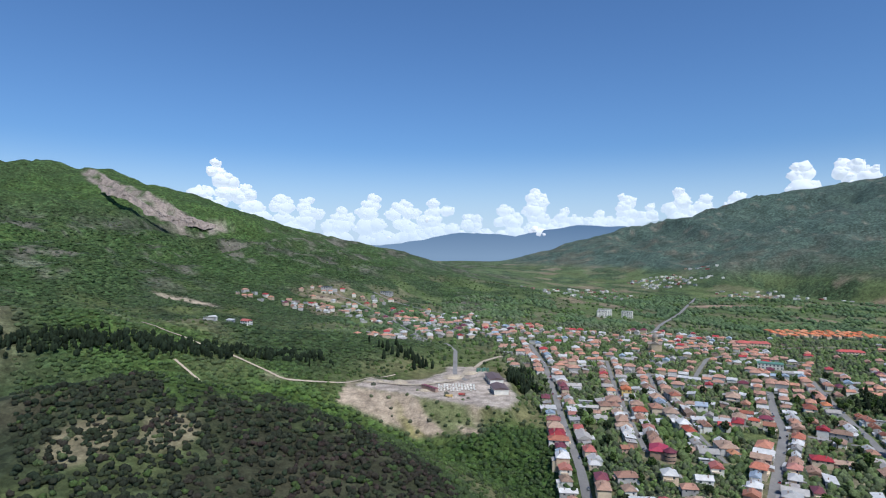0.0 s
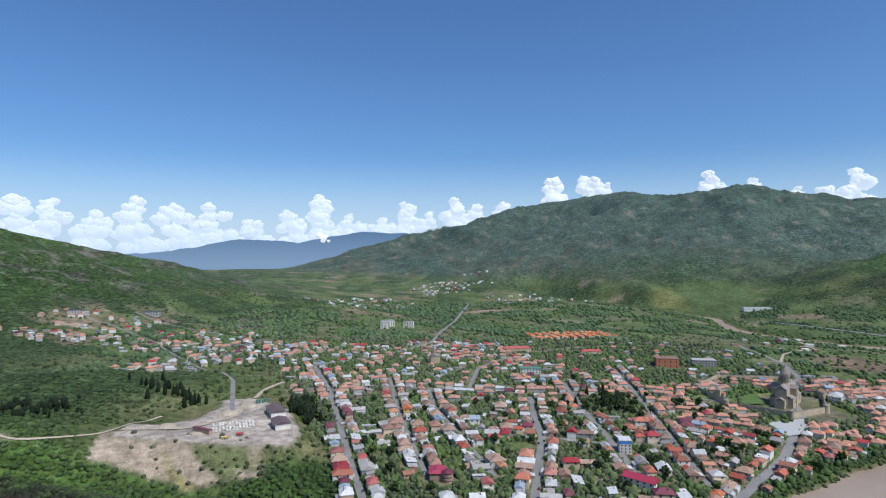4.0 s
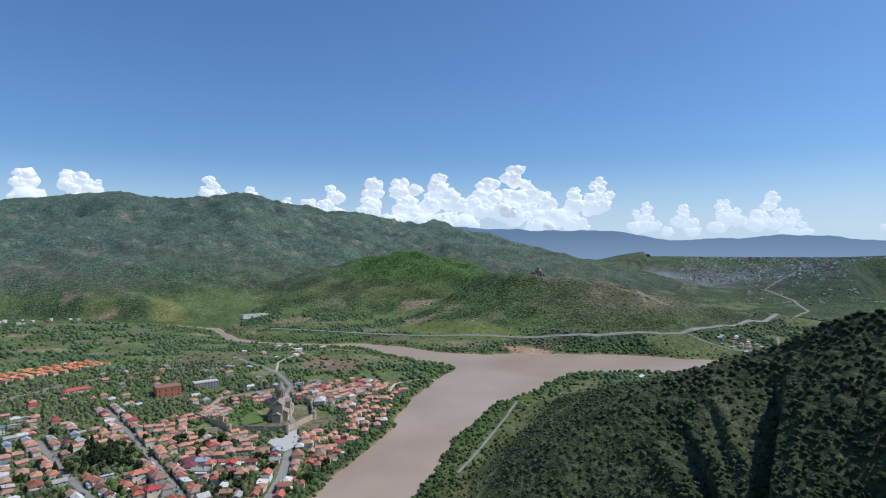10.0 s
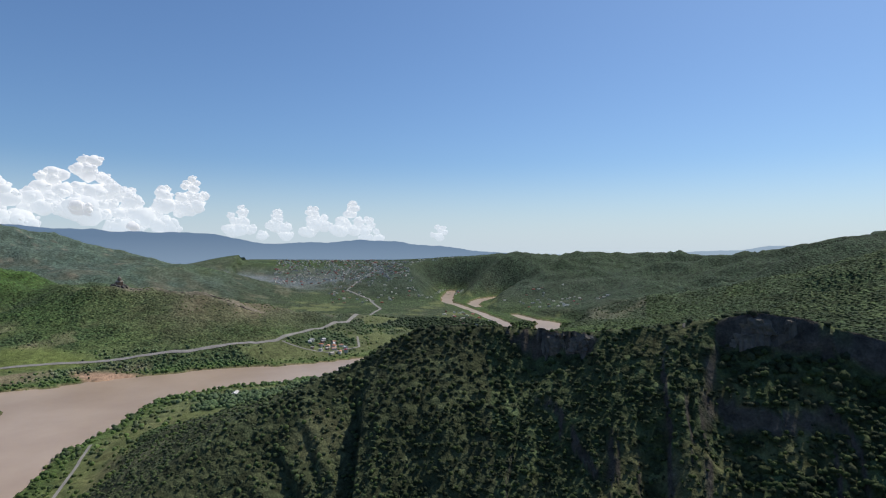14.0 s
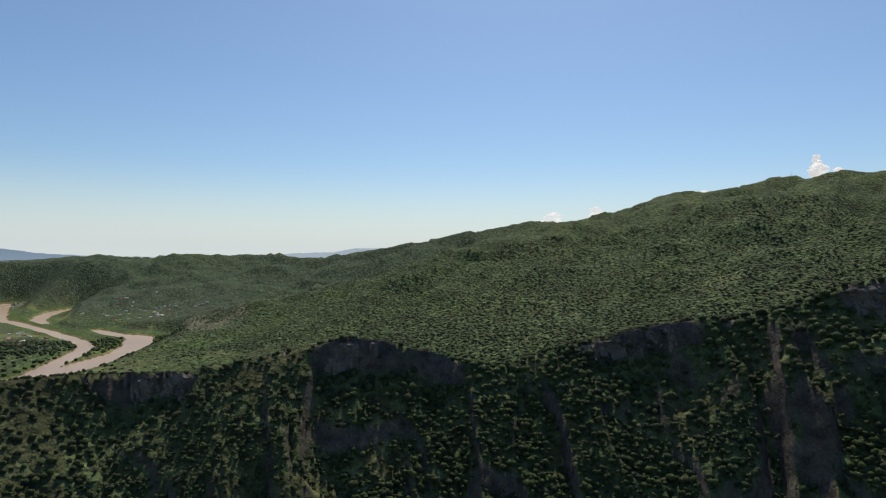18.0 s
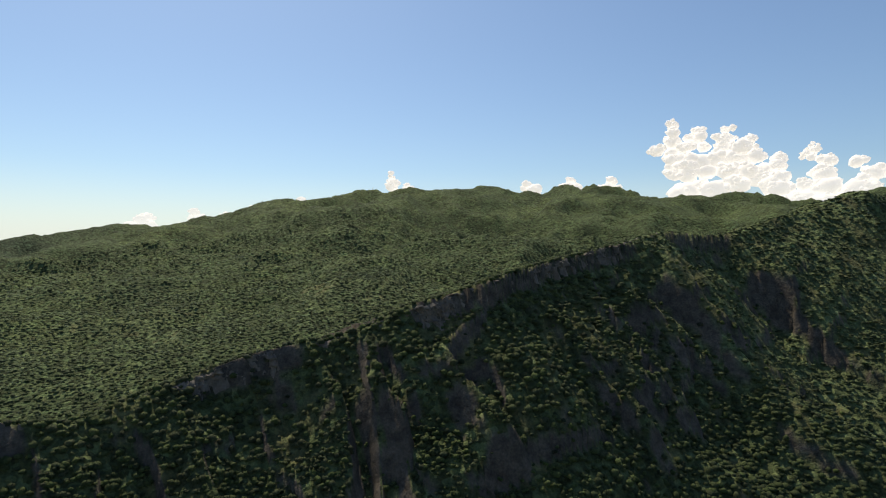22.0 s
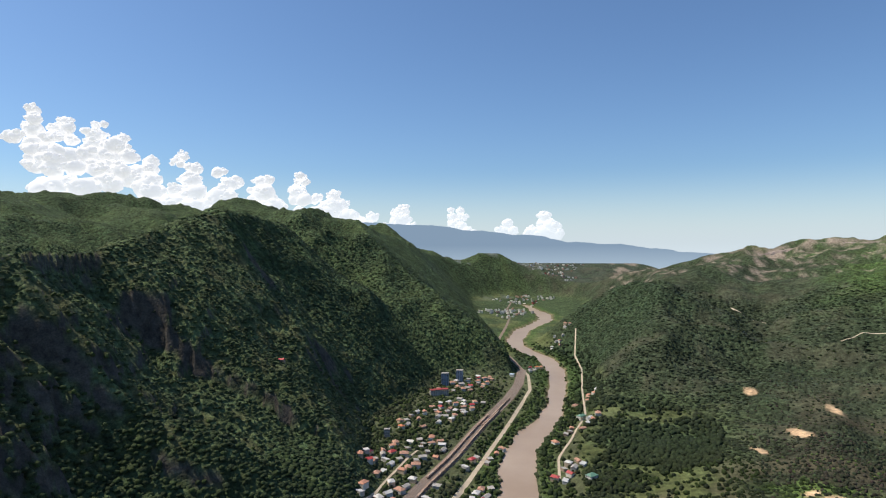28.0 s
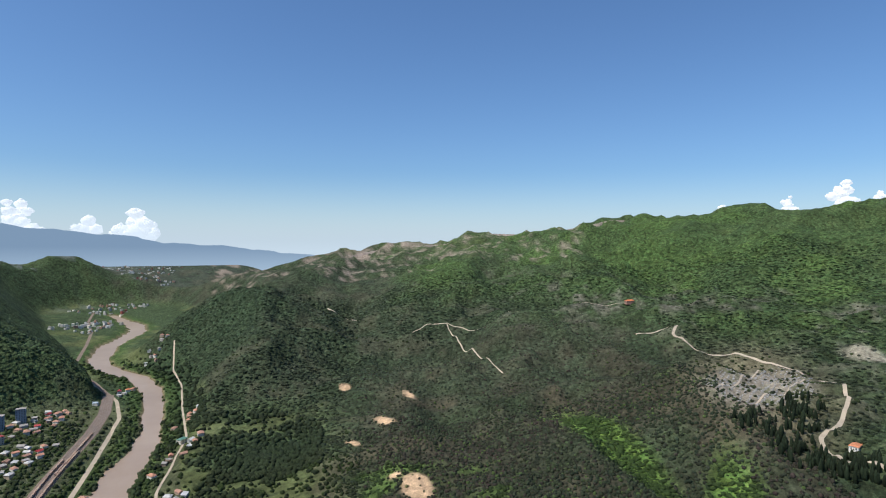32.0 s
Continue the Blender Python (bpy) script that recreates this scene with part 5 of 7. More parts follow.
def church(x, y, s, label, stone, name="church", turn=0, lift=0.0):
    ob = thing(name, label, "church")
    part("nave", box(0, 0, -3, 9, 16, 13), stone, ob)
    part("nave_roof", roof(bmesh.new(), 0, 0, 10.1, 10, 17, 3.4, 0), M_STONE_ROOF, ob)
    for t in (-1, 1):
        part("transept", box(t * 6, 0, -3, 6, 8, 12), stone, ob)
        bm = roof(bmesh.new(), 0, 0, 0, 8.8, 7, 3, 0)
        bmesh.ops.transform(bm, matrix=Matrix.Translation((t * 6, 0, 9.1)) @ Matrix.Rotation(math.pi / 2, 4, "Z"), verts=bm.verts)
        part("transept_roof", bm, M_STONE_ROOF, ob)
    drum = part("drum", prism(bmesh.new(), 0, 0, 10, 3.8, 3.8, 9, 12), stone, ob)
    for k in range(8):
        a = k * math.pi / 4
        part("drum_window", box(3.8 * math.cos(a), 3.8 * math.sin(a), 13, 0.25, 0.8, 4.5, turn=a), M_DARK, drum)
    part("dome", prism(bmesh.new(), 0, 0, 19, 4.4, 0, 6.5, 12), M_STONE_ROOF, ob)
    for t in (-1, 1):
        part("window", box(t * 4.55, 5, 3, 0.2, 0.9, 3.2), M_DARK, ob)
    ob.scale = (s, s, s)
    placed(ob, x, y, turn, lift)
    ob.scale = (s, s, s)
    return ob


def block(name, label, category, x, y, turn, w, l, h, wall, rf, kind="flat", floors=1, bays=4, z=None, band=None):
    """A building with rows of windows, a flat, hipped or gabled roof and, where asked, a coloured top storey."""
    ob = thing(name, label, category)
    part("wall", box(0, 0, -4, w, l, h + 4), wall, ob)
    if band:
        part("top_storey", box(0, 0, h - 3.2, w + 0.25, l + 0.25, 3.3), band, ob)
    if kind == "flat":
        part("roof", box(0, 0, h, w + 0.8, l + 0.8, 0.7), rf, ob)
    else:
        part("roof", roof(bmesh.new(), 0, 0, h + 0.1, w + 1.2, l + 1.2, 0.26 * w, w * 0.42 if kind == "hip" else 0), rf, ob)
    fh = h / floors
    for f in range(floors):
        for b in range(bays):
            t = (b + 0.5) / bays - 0.5
            for s in (-1, 1):
                part("window", box(s * (w / 2 + 0.01), t * l, f * fh + 1.0, 0.2, min(1.8, 0.5 * l / bays), fh * 0.5), M_GLASS, ob)
        for b in range(max(2, int(w / 4))):
            t = (b + 0.5) / max(2, int(w / 4)) - 0.5
            part("window", box(t * w, -l / 2 - 0.01, f * fh + 1.0, 1.4, 0.2, fh * 0.5), M_GLASS, ob)
    part("door", box(0, -l / 2 - 0.02, 0, 1.4, 0.2, 2.2), M_TRUNK, ob)
    return placed(ob, x, y, turn, 0.2, z)


cathedral()
precinct()
church(363, 1010, 1.25, "pale stone convent church with a grey conical dome", M_STONE, turn=-20)
church(1985, 536, 1.2, "small ruddy stone hilltop monastery church on a crag", plain("ruddy_stone", (0.30, 0.185, 0.12), 0.9, vary=0.25), "monastery", 10, -1.0)
M_YELLOW = plain("yellow_plaster", (0.62, 0.44, 0.17), 0.9, vary=0.15)
M_BLUE = plain("blue_paint", (0.06, 0.24, 0.62), 0.6, vary=0.1)
M_ORANGEWALL = plain("orange_brick", (0.45, 0.17, 0.085), 0.9, vary=0.18)
M_BROWNROOF = plain("brown_sheet_metal", (0.125, 0.085, 0.082), 0.6, vary=0.15)
M_PINKROOF = plain("crimson_sheet_metal", (0.36, 0.035, 0.07), 0.55, vary=0.12)
M_GREEN = plain("green_sheet_metal", (0.10, 0.22, 0.16), 0.6, vary=0.15)
M_BLUEGREY = plain("blue_grey_cladding", (0.22, 0.29, 0.36), 0.7, vary=0.15)
block("yellow_house", "two-storey yellow plaster house with an orange tiled roof", "house", 222, 714, -12, 11, 14, 7, M_YELLOW, M_ORANGE, "gable", 2, 3)
block("guest_house", "white four-storey guest house with a bright blue top", "house", 399, 519, -28, 12, 15, 13, M_WHITEWALL, M_GREYMETAL, "flat", 4, 4, band=M_BLUE)
block("long_house", "white house under a long crimson metal roof", "house", 360, 445, 28, 14, 30, 6.5, M_WHITEWALL, M_PINKROOF, "gable", 2, 5)
block("market_hall", "long white hall with a dull green roof", "hall", 491, 885, 62, 16, 34, 8, M_WHITEWALL, M_GREEN, "flat", 2, 7)
block("brick_theatre", "large plain orange brick building with a flat roof", "building", 742, 848, 60, 28, 38, 15, M_ORANGEWALL, M_OLDTILE, "flat", 2, 4)
block("office_block", "modern grey office block with dark glass bays", "office", 806, 828, 60, 20, 40, 11, M_GREYWALL, M_SLATE, "flat", 3, 8)
block("museum_hall", "pale hall with a grey hipped metal roof", "hall", 812, 590, -60, 16, 26, 8, M_WHITEWALL, M_GREYMETAL, "hip", 2, 5)
block("school", "long school with a red metal roof", "school", 570, 1085, 75, 14, 56, 8, M_CREAMWALL, M_REDMETAL, "hip", 2, 10)
block("school", "long school with a red metal roof", "school", 690, 1000, 75, 13, 40, 7, M_CREAMWALL, M_REDMETAL, "hip", 2, 8)
for k, (x, y, t, l) in enumerate(((420, 1530, 80, 34), (470, 1505, 60, 26), (400, 1490, 80, 22))):
    block("apartment_block", "weathered white five-storey apartment block", "apartments", x, y, t, 13, l, 16, M_WHITEWALL, M_SLATE, "flat", 5, 6)
block("villa", "unfinished grey concrete villa with wide flat roofs", "villa", -161, 1700, 70, 16, 34, 9, M_GREYWALL, M_DARK, "flat", 2, 5)
block("villa", "unfinished grey concrete villa with wide flat roofs", "villa", -312, 1590, 80, 16, 26, 10, M_GREYWALL, M_DARK, "flat", 3, 4)
block("lone_house", "white house with a red roof at the wood's edge", "house", -262, 790, 60, 9, 13, 6, M_WHITEWALL, M_REDMETAL, "gable", 2, 3)
block("tower_block", "blue-grey nine-storey tower block above the village", "apartments", -1205, -878, 30, 15, 18, 30, M_BLUEGREY, M_SLATE, "flat", 9, 4)
block("tower_block", "blue-grey nine-storey tower block above the village", "apartments", -1262, -872, 30, 15, 18, 30, M_BLUEGREY, M_SLATE, "flat", 9, 4)
block("sanatorium", "long block with a pinkish red flat roof", "apartments", -1115, -832, 55, 13, 44, 14, M_GREYWALL, M_REDMETAL, "flat", 4, 8)
block("grey_tower", "narrow grey concrete building among village gardens", "building", -815, -735, 40, 9, 11, 15, M_GREYWALL, M_SLATE, "flat", 5, 3)
block("riverside_house", "large cream house with a green metal roof", "house", -1165, -495, 70, 12, 18, 9, M_WHITEWALL, M_GREEN, "hip", 3, 4)
block("riverside_house", "white house with a green roof by the lane", "house", -860, -352, 70, 12, 16, 7, M_WHITEWALL, M_GREEN, "hip", 2, 4)
block("wood_hut", "small hut with a red roof in the forest", "house", -648, -831, 20, 7, 10, 4, M_BRICKWALL, M_REDMETAL, "gable", 1, 2)
block("depot", "long pale depot with a flat white roof", "depot", 1640, 1450, 62, 26, 90, 8, M_WHITEWALL, M_GREYMETAL, "flat", 1, 8)
block("cottage", "white cottage with a long pale roof near the river", "house", 1195, 134, 80, 9, 22, 4.5, M_WHITEWALL, M_GREYMETAL, "gable", 1, 4)
block("cottage", "cottage with an orange roof near the graves", "house", -742, 548, 40, 11, 17, 5, M_WHITEWALL, M_ORANGE, "hip", 1, 3)
block("farmhouse", "pinkish farmhouse on the dry hillside", "house", -1616, 552, 10, 13, 24, 6, M_OLDTILE, M_ORANGE, "hip", 1, 4)


def round_house():
    """The dark red house with stacked round galleries."""
    ob = thing("round_house", "maroon-roofed house with stacked round wooden galleries", "house")
    part("wall", box(0, 0, -3, 14, 18, 10), M_BRICKWALL, ob)
    part("roof", roof(bmesh.new(), 0, 0, 7.2, 16, 20, 3.4, 5), M_PINKROOF, ob, "crimson metal roof")
    for k in range(3):
        part("gallery", prism(bmesh.new(), 9, -8, -2 + 3.4 * k, 5.2, 5.2, 2.3, 16), M_BRICKWALL, ob)
        part("gallery_window", prism(bmesh.new(), 9, -8, 0.3 + 3.4 * k, 4.6, 4.6, 1.1, 16), M_GLASS, ob)
    part("turret_roof", prism(bmesh.new(), 9, -8, 8.2, 6.0, 1.0, 3.0, 16), M_MAROON, ob)
    return placed(ob, 188, 512, -20)


round_house()


def hotel_village():
    """A cluster of linked holiday houses with orange roofs."""
    r = random.Random(4)
    spots = [(690 + 20 * i + r.uniform(-4, 4), 1195 + 17 * j + r.uniform(-4, 4) - 3 * i) for i in range(10) for j in range(5)]
    first = house_kit(9, 12, 5.5, "hip", M_ORANGE, M_CREAMWALL, 0, False)
    first["group"] = "holiday houses"
    first["label"] = "holiday house with an orange tiled hipped roof"
    kids = list(first.children)
    for i, (x, y) in enumerate(spots):
        m = pose(x, y, gz(x, y) + 0.3, 0, 0, r.choice((20, 110)) + r.uniform(-8, 8))
        if i == 0:
            first.matrix_basis = m
            continue
        top = first.copy()
        scene.collection.objects.link(top)
        for p in kids:
            c = p.copy()
            scene.collection.objects.link(c)
            c.parent = top
        top.matrix_basis = m


hotel_village()


def works_yard():
    z = QUARRY[2]
    for x, y, l in ((63, 716, 34), (64, 664, 26)):
        ob = thing("works_hall", "long brown metal-roofed hall of the works yard", "hall")
        part("wall", box(0, 0, -2, 16, l, 8), M_WHITEWALL, ob)
        part("roof", roof(bmesh.new(), 0, 0, 6.2, 18, l + 1.5, 2.2, 0), M_BROWNROOF, ob)
        for k in range(3):
            part("door", box(-8.05, (k - 1) * l * 0.3, 0, 0.2, 4, 4), M_DARK, ob)
        placed(ob, x, y, 6, 0.1, z)
    ob = thing("container", "long dark red shipping container on gravel", "container")
    part("body", box(0, 0, 0, 4.5, 26, 4), M_BRICKWALL, ob)
    part("roof", box(0, 0, 4, 4.8, 26.4, 0.4), M_MAROON, ob)
    placed(ob, -14, 672, 38, 0.1, z)
    r = random.Random(9)
    pallet = thing("stone_stack", "stack of cut pale stone on gravel", "stone stack", "stone stacks in the yard")
    part("pallet", box(0, 0, 0, 2.2, 2.2, 0.25), M_TRUNK, pallet)
    part("block", box(0, 0, 0.25, 2.0, 2.0, 1.1), M_WHITEWALL, pallet)
    n = 0
    for i in range(13):
        for j in range(9):
            if r.random() < 0.22:
                continue
            m = pose(-4 + i * 3.4 + r.uniform(-0.5, 0.5), 668 + j * 3.6 + r.uniform(-0.5, 0.5), z + 0.15, 0, 0, r.uniform(-8, 8))
            if n == 0:
                pallet.matrix_basis = m
            else:
                copy_thing(pallet, m)
            n += 1
    for x, y, w in ((-50, 705, 22), (-75, 712, 14), (12, 735, 24), (36, 760, 20), (-20, 668, 12)):
        bm = bmesh.new()
        bmesh.ops.create_icosphere(bm, subdivisions=3, radius=1)
        for v in bm.verts:
            v.co *= 1 + 0.3 * noise.noise(v.co * 1.7 + Vector((x, y, 0)))
            v.co = (v.co.x * w / 2, v.co.y * w / 3, v.co.z * w * 0.16)
        me = bpy.data.meshes.new("gravel_heap")
        bm.to_mesh(me)
        me.materials.append(M_TRACK)
        tagged(placed(new("gravel_heap", me), x, y, x, 0, z), "heap of pale crushed gravel and rubble", "gravel heap")
    ob = thing("tank_cluster", "green metal tanks at the yard's edge", "tank")
    for k in range(5):
        part("tank", prism(bmesh.new(), k * 3.4, (k % 2) * 2, 0, 1.5, 1.5, 4.5, 12), M_GREEN, ob)
    placed(ob, 46, 772, 10, 0, gz(46, 772))
    for x, y, c in ((8, 640, M_YELLOW), (22, 648, M_REDMETAL)):
        ob = thing("truck", "tipper truck parked on the yard's edge", "truck")
        part("bed", box(0, 1.5, 1.0, 2.5, 5, 1.6), c, ob)
        part("cab", box(0, -2.4, 0.7, 2.4, 2, 2.4), c, ob)
        part("windscreen", box(0, -3.42, 1.9, 2.1, 0.1, 0.9), M_GLASS, ob)
        for s in (-1, 1):
            for k in (-2.3, 1.0, 2.6):
                bm = prism(bmesh.new(), 0, 0, -0.2, 0.5, 0.5, 0.4, 10)
                bmesh.ops.transform(bm, matrix=Matrix.Translation((s * 1.15, k, 0.5)) @ Matrix.Rotation(math.pi / 2, 4, "Y"), verts=bm.verts)
                part("wheel", bm, M_DARK, ob)
        placed(ob, x, y, 80, 0.1, z)


works_yard()


def car_kit(color):
    ob = thing("car", f"{color[0]} car standing on grey asphalt", "car", "cars in the streets")
    bm = box(0, 0, 0.35, 1.8, 4.3, 0.6, taper=0.95)
    body = part("body", bm, color[1], ob)
    part("cabin", box(0, 0.2, 0.95, 1.6, 2.3, 0.55, taper=0.8), M_GLASS, body)
    for s in (-1, 1):
        for k in (-1.35, 1.35):
            bm = prism(bmesh.new(), 0, 0, -0.1, 0.33, 0.33, 0.2, 10)
            bmesh.ops.transform(bm, matrix=Matrix.Translation((s * 0.85, k, 0.33)) @ Matrix.Rotation(math.pi / 2, 4, "Y"), verts=bm.verts)
            part("wheel", bm, M_DARK, ob)
    return ob


CAR_COLORS = [("white", plain("white_paint", (0.75, 0.75, 0.74), 0.3, vary=0.04)), ("black", plain("black_paint", (0.02, 0.02, 0.022), 0.25, vary=0.05)),
              ("silver", plain("silver_paint", (0.42, 0.43, 0.44), 0.3, metal=0.5, vary=0.05)), ("red", plain("red_paint", (0.4, 0.03, 0.03), 0.3, vary=0.05))]
park = bmesh.new()
park.faces.new([park.verts.new((x, y, gz(x, y) + 1.2)) for x, y in ((850, 640), (905, 625), (945, 690), (880, 715))])
me = bpy.data.meshes.new("car_park")
park.to_mesh(me)
me.materials.append(M_ROAD)
tagged(new("car_park", me), "grey asphalt car park with parked cars", "car park", kind="structure")
square = bmesh.new()
square.faces.new([square.verts.new((x, y, max(gz(x, y), 12) + 1.0)) for x, y in ((628, 545), (610, 500), (660, 498), (690, 540))])
me = bpy.data.meshes.new("square")
square.to_mesh(me)
me.materials.append(plain("pale_paving", (0.42, 0.41, 0.39), 0.85, vary=0.12, scale=0.2))
tagged(new("square", me), "pale paved square before the cathedral gate", "square", kind="structure")
rc = random.Random(21)
car_spots = []
for nodes, width in STREETS[:7]:
    for p, q in zip(nodes[:-1], nodes[1:]):
        ln = math.hypot(q[0] - p[0], q[1] - p[1])
        for _ in range(max(1, int(ln / 34))):
            t, side = rc.random(), rc.choice((-1, 1))
            nx, ny = -(q[1] - p[1]) / ln, (q[0] - p[0]) / ln
            off = side * (width / 2 - 1.3)
            x, y = p[0] + (q[0] - p[0]) * t + nx * off, p[1] + (q[1] - p[1]) * t + ny * off
            if math.hypot(x, y) < 900:
                car_spots.append((x, y, math.degrees(math.atan2(q[1] - p[1], q[0] - p[0])) - 90, gz(x, y) + 0.6))
for i in range(7):
    for j in range(4):
        if rc.random() < 0.8:
            x, y = 868 + i * 8.5 + j * 3, 645 + j * 15 - i * 1.5
            car_spots.append((x, y, 20, gz(x, y) + 1.5))
car_spots = [c for i, c in enumerate(car_spots) if all((c[0] - d[0]) ** 2 + (c[1] - d[1]) ** 2 > 30 for d in car_spots[:i])]
cars = [car_kit(c) for c in CAR_COLORS]
for i, (x, y, t, z) in enumerate(car_spots):
    m = pose(x, y, z, 0, 0, t)
    if i < 4:
        cars[i].matrix_basis = m
    else:
        copy_thing(cars[rc.choice((0, 0, 1, 2, 2, 3))], m)


def freight_train():
    ob = thing("freight_wagon", "rusty freight wagon standing on the railway", "wagon", "wagons on the railway")
    part("body", box(0, 0, 1.1, 3.0, 12.5, 2.6), M_BRICKWALL, ob)
    for k in (-4, 4):
        part("bogie", box(0, k, 0.1, 2.2, 3.0, 0.9), M_DARK, ob)
    n = 0
    for off, start, count in ((4.5, 130, 26), (-9, 60, 34), (-4.5, 420, 16)):
        line = np.array(shifted(RAIL[1:8], off))
        seg = np.hypot(*np.diff(line, axis=0).T)
        cum = np.concatenate([[0], np.cumsum(seg)])
        for k in range(count):
            u = start + 14.0 * k
            if u > cum[-1] - 10:
                break
            x, y = np.interp(u, cum, line[:, 0]), np.interp(u, cum, line[:, 1])
            x2, y2 = np.interp(u + 3, cum, line[:, 0]), np.interp(u + 3, cum, line[:, 1])
            m = pose(x, y, gz(x, y) + 0.9, 0, 0, math.degrees(math.atan2(y2 - y, x2 - x)) - 90)
            if n == 0:
                ob.matrix_basis = m
            else:
                copy_thing(ob, m)
            n += 1


freight_train()


def graves():
    r = random.Random(12)
    bm = bmesh.new()
    for _ in range(1500):
        u, v = r.uniform(-180, 180), round(r.uniform(-70, 70) / 9) * 9 + r.uniform(-2, 2)
        if (u / 185) ** 2 + (v / 75) ** 2 < 1:
            x, y = -990 - 0.707 * u - 0.707 * v, 565 + 0.707 * u - 0.707 * v
            put(bm, x, y, gz(x, y) - 0.3, r.uniform(1.2, 2.6), r.uniform(2.0, 3.2), r.uniform(0.6, 1.9), turn=0.78 + r.uniform(-0.2, 0.2))
    me = bpy.data.meshes.new("graves")
    bm.to_mesh(me)
    me.materials.append(M_GREYWALL)
    tagged(new("graves", me), "pale stone graves and kerbs of a hillside cemetery", "graves", kind="stuff")


graves()
mast = thing("radio_mast", "thin lattice radio mast on the mountain top", "mast")
for k in range(3):
    a = k * 2.094
    part("leg", box(1.6 * math.cos(a), 1.6 * math.sin(a), 0, 0.5, 0.5, 44, taper=0.6), M_GREYWALL, mast)
for k in range(6):
    part("brace", prism(bmesh.new(), 0, 0, 3 + 7 * k, 1.9, 1.9, 0.4, 3), M_GREYWALL, mast)
placed(mast, 461, -2946, 0, -1)


def crags():
    """Slabs of the cliff band along the near ridge, and the crag under the monastery."""
    r = random.Random(5)
    top = thing("rock_outcrop", "broken dark grey limestone cliff along the ridge", "rock")
    shapes = []
    for k in range(8):
        bm = bmesh.new()
        bmesh.ops.create_icosphere(bm, subdivisions=2, radius=0.6)
        for v in bm.verts:
            c = v.co.copy()
            v.co = Vector((max(-0.42, min(0.42, c.x)), max(-0.4, min(0.4, c.y)), max(-0.5, min(0.46, c.z))))
            v.co += 0.16 * noise.noise_vector(c * 2.6 + Vector((k * 7, 0, 0)))
        me = bpy.data.meshes.new("crag")
        bm.to_mesh(me)
        me.materials.append(M_ROCK)
        shapes.append(me)

    def crag(x, y, turn, w, d, h, top_z):
        c = new("crag", shapes[r.randrange(8)])
        c.parent = top
        c.matrix_basis = pose(x, y, top_z - 0.46 * h, r.uniform(-8, 8), r.uniform(-8, 8), turn) @ Matrix.Diagonal((w, d, h, 1))

    def cliff(line, tall, seed, lean=0.22, stone=M_ROCK, step=1.5):
        """A jointed rock face along a line, dropping to the right of the way it runs: blocks, cracks and ledges."""
        pts, run = [], 0.0
        for p, q in zip(line[:-1], line[1:]):
            ln = math.hypot(q[0] - p[0], q[1] - p[1])
            n = max(1, int(ln / step))
            for k in range(n):
                t = k / n
                pts.append(tuple(p[e] + (q[e] - p[e]) * t for e in range(3)) + ((q[0] - p[0]) / ln, (q[1] - p[1]) / ln, run + ln * t))
            run += ln
        rows = 15
        vs, fs = [], []
        for i, (x, y, z, dx, dy, s) in enumerate(pts):
            nx, ny = dy, -dx
            ends = min(1.0, i / 10, (len(pts) - 1 - i) / 10)
            h = (tall * max(0.12, 0.62 + 0.85 * noise.noise(Vector((s * 0.022, seed, 0)))) + 1.5) * ends + 0.4
            crest = (1.8 * noise.cell(Vector((s / 8 + 0.4 * noise.noise(Vector((s * 0.2, 3, seed))), seed, 0))) - 1.6 + 1.2 * noise.noise(Vector((s * 0.35, seed, 5)))) * ends
            prof = [(-5.0, z - 4.0), (-0.5, z + crest - 0.8)]
            for k in range(rows + 1):
                zz = z + crest - h * k / rows
                w = s + 0.35 * zz + 2.5 * noise.noise(Vector((s * 0.09, zz * 0.09, seed)))
                jut = 2.6 * noise.cell(Vector((w / 8.5, zz / 13, seed))) + 1.5 * noise.cell(Vector((w / 3.6, zz / 5.5, seed + 9))) + 1.6 * noise.noise(Vector((s * 0.3, zz * 0.3, seed)))
                jut += 3.0 * noise.noise(Vector((s * 0.05, zz * 0.03, seed + 4)))
                prof.append((1.5 + lean * h * k / rows + jut * min(1.0, 0.35 + k / 3), zz + 0.5 * noise.noise(Vector((s, k, seed)))))
            prof.append((prof[-1][0] + 3.5, z - h - 10))
            vs += [(x + nx * o, y + ny * o, w) for o, w in prof]
            m = len(prof)
            if i:
                b = i * m
                for k in range(m - 1):
                    fs.append((b - m + k, b + k, b + k + 1, b - m + k + 1))
        me = bpy.data.meshes.new("cliff_face")
        me.from_pydata(vs, [], fs)
        me.materials.append(stone)
        c = new("cliff_face", me)
        c.parent = top

    nodes = [(p[0], p[1], p[2] - 1.0) for p in ROCK_RIDGE]
    cliff(nodes[7:12], 24, 1)
    cliff(nodes[12:15], 12, 2)
    cliff(nodes[14:19], 30, 3)
    cliff(nodes[18:21], 14, 4)
    for e, line in enumerate((((1975, 505), (1955, 400), (1932, 290), (1915, 215)), ((1960, 380), (1915, 250), (1880, 150)), ((1940, 330), (1880, 220), (1850, 140)))):
        cliff([(x, y, gz(x, y) + 2) for x, y in line], 9, 60 + e, 0.3)
    for line, tall in ((NW_CLIFF, 34), (NW_CLIFF[2:], 22), (WEST[1:6], 40), (WEST[4:9], 24)):
        far = [(x - (25 if tall == 22 else 0), y - (130 if tall == 22 else 0), gz(x, y) + 4) for x, y, _ in line]
        cliff(far, tall, int(tall) + 7, 0.55, M_PALEROCK, 4.0)
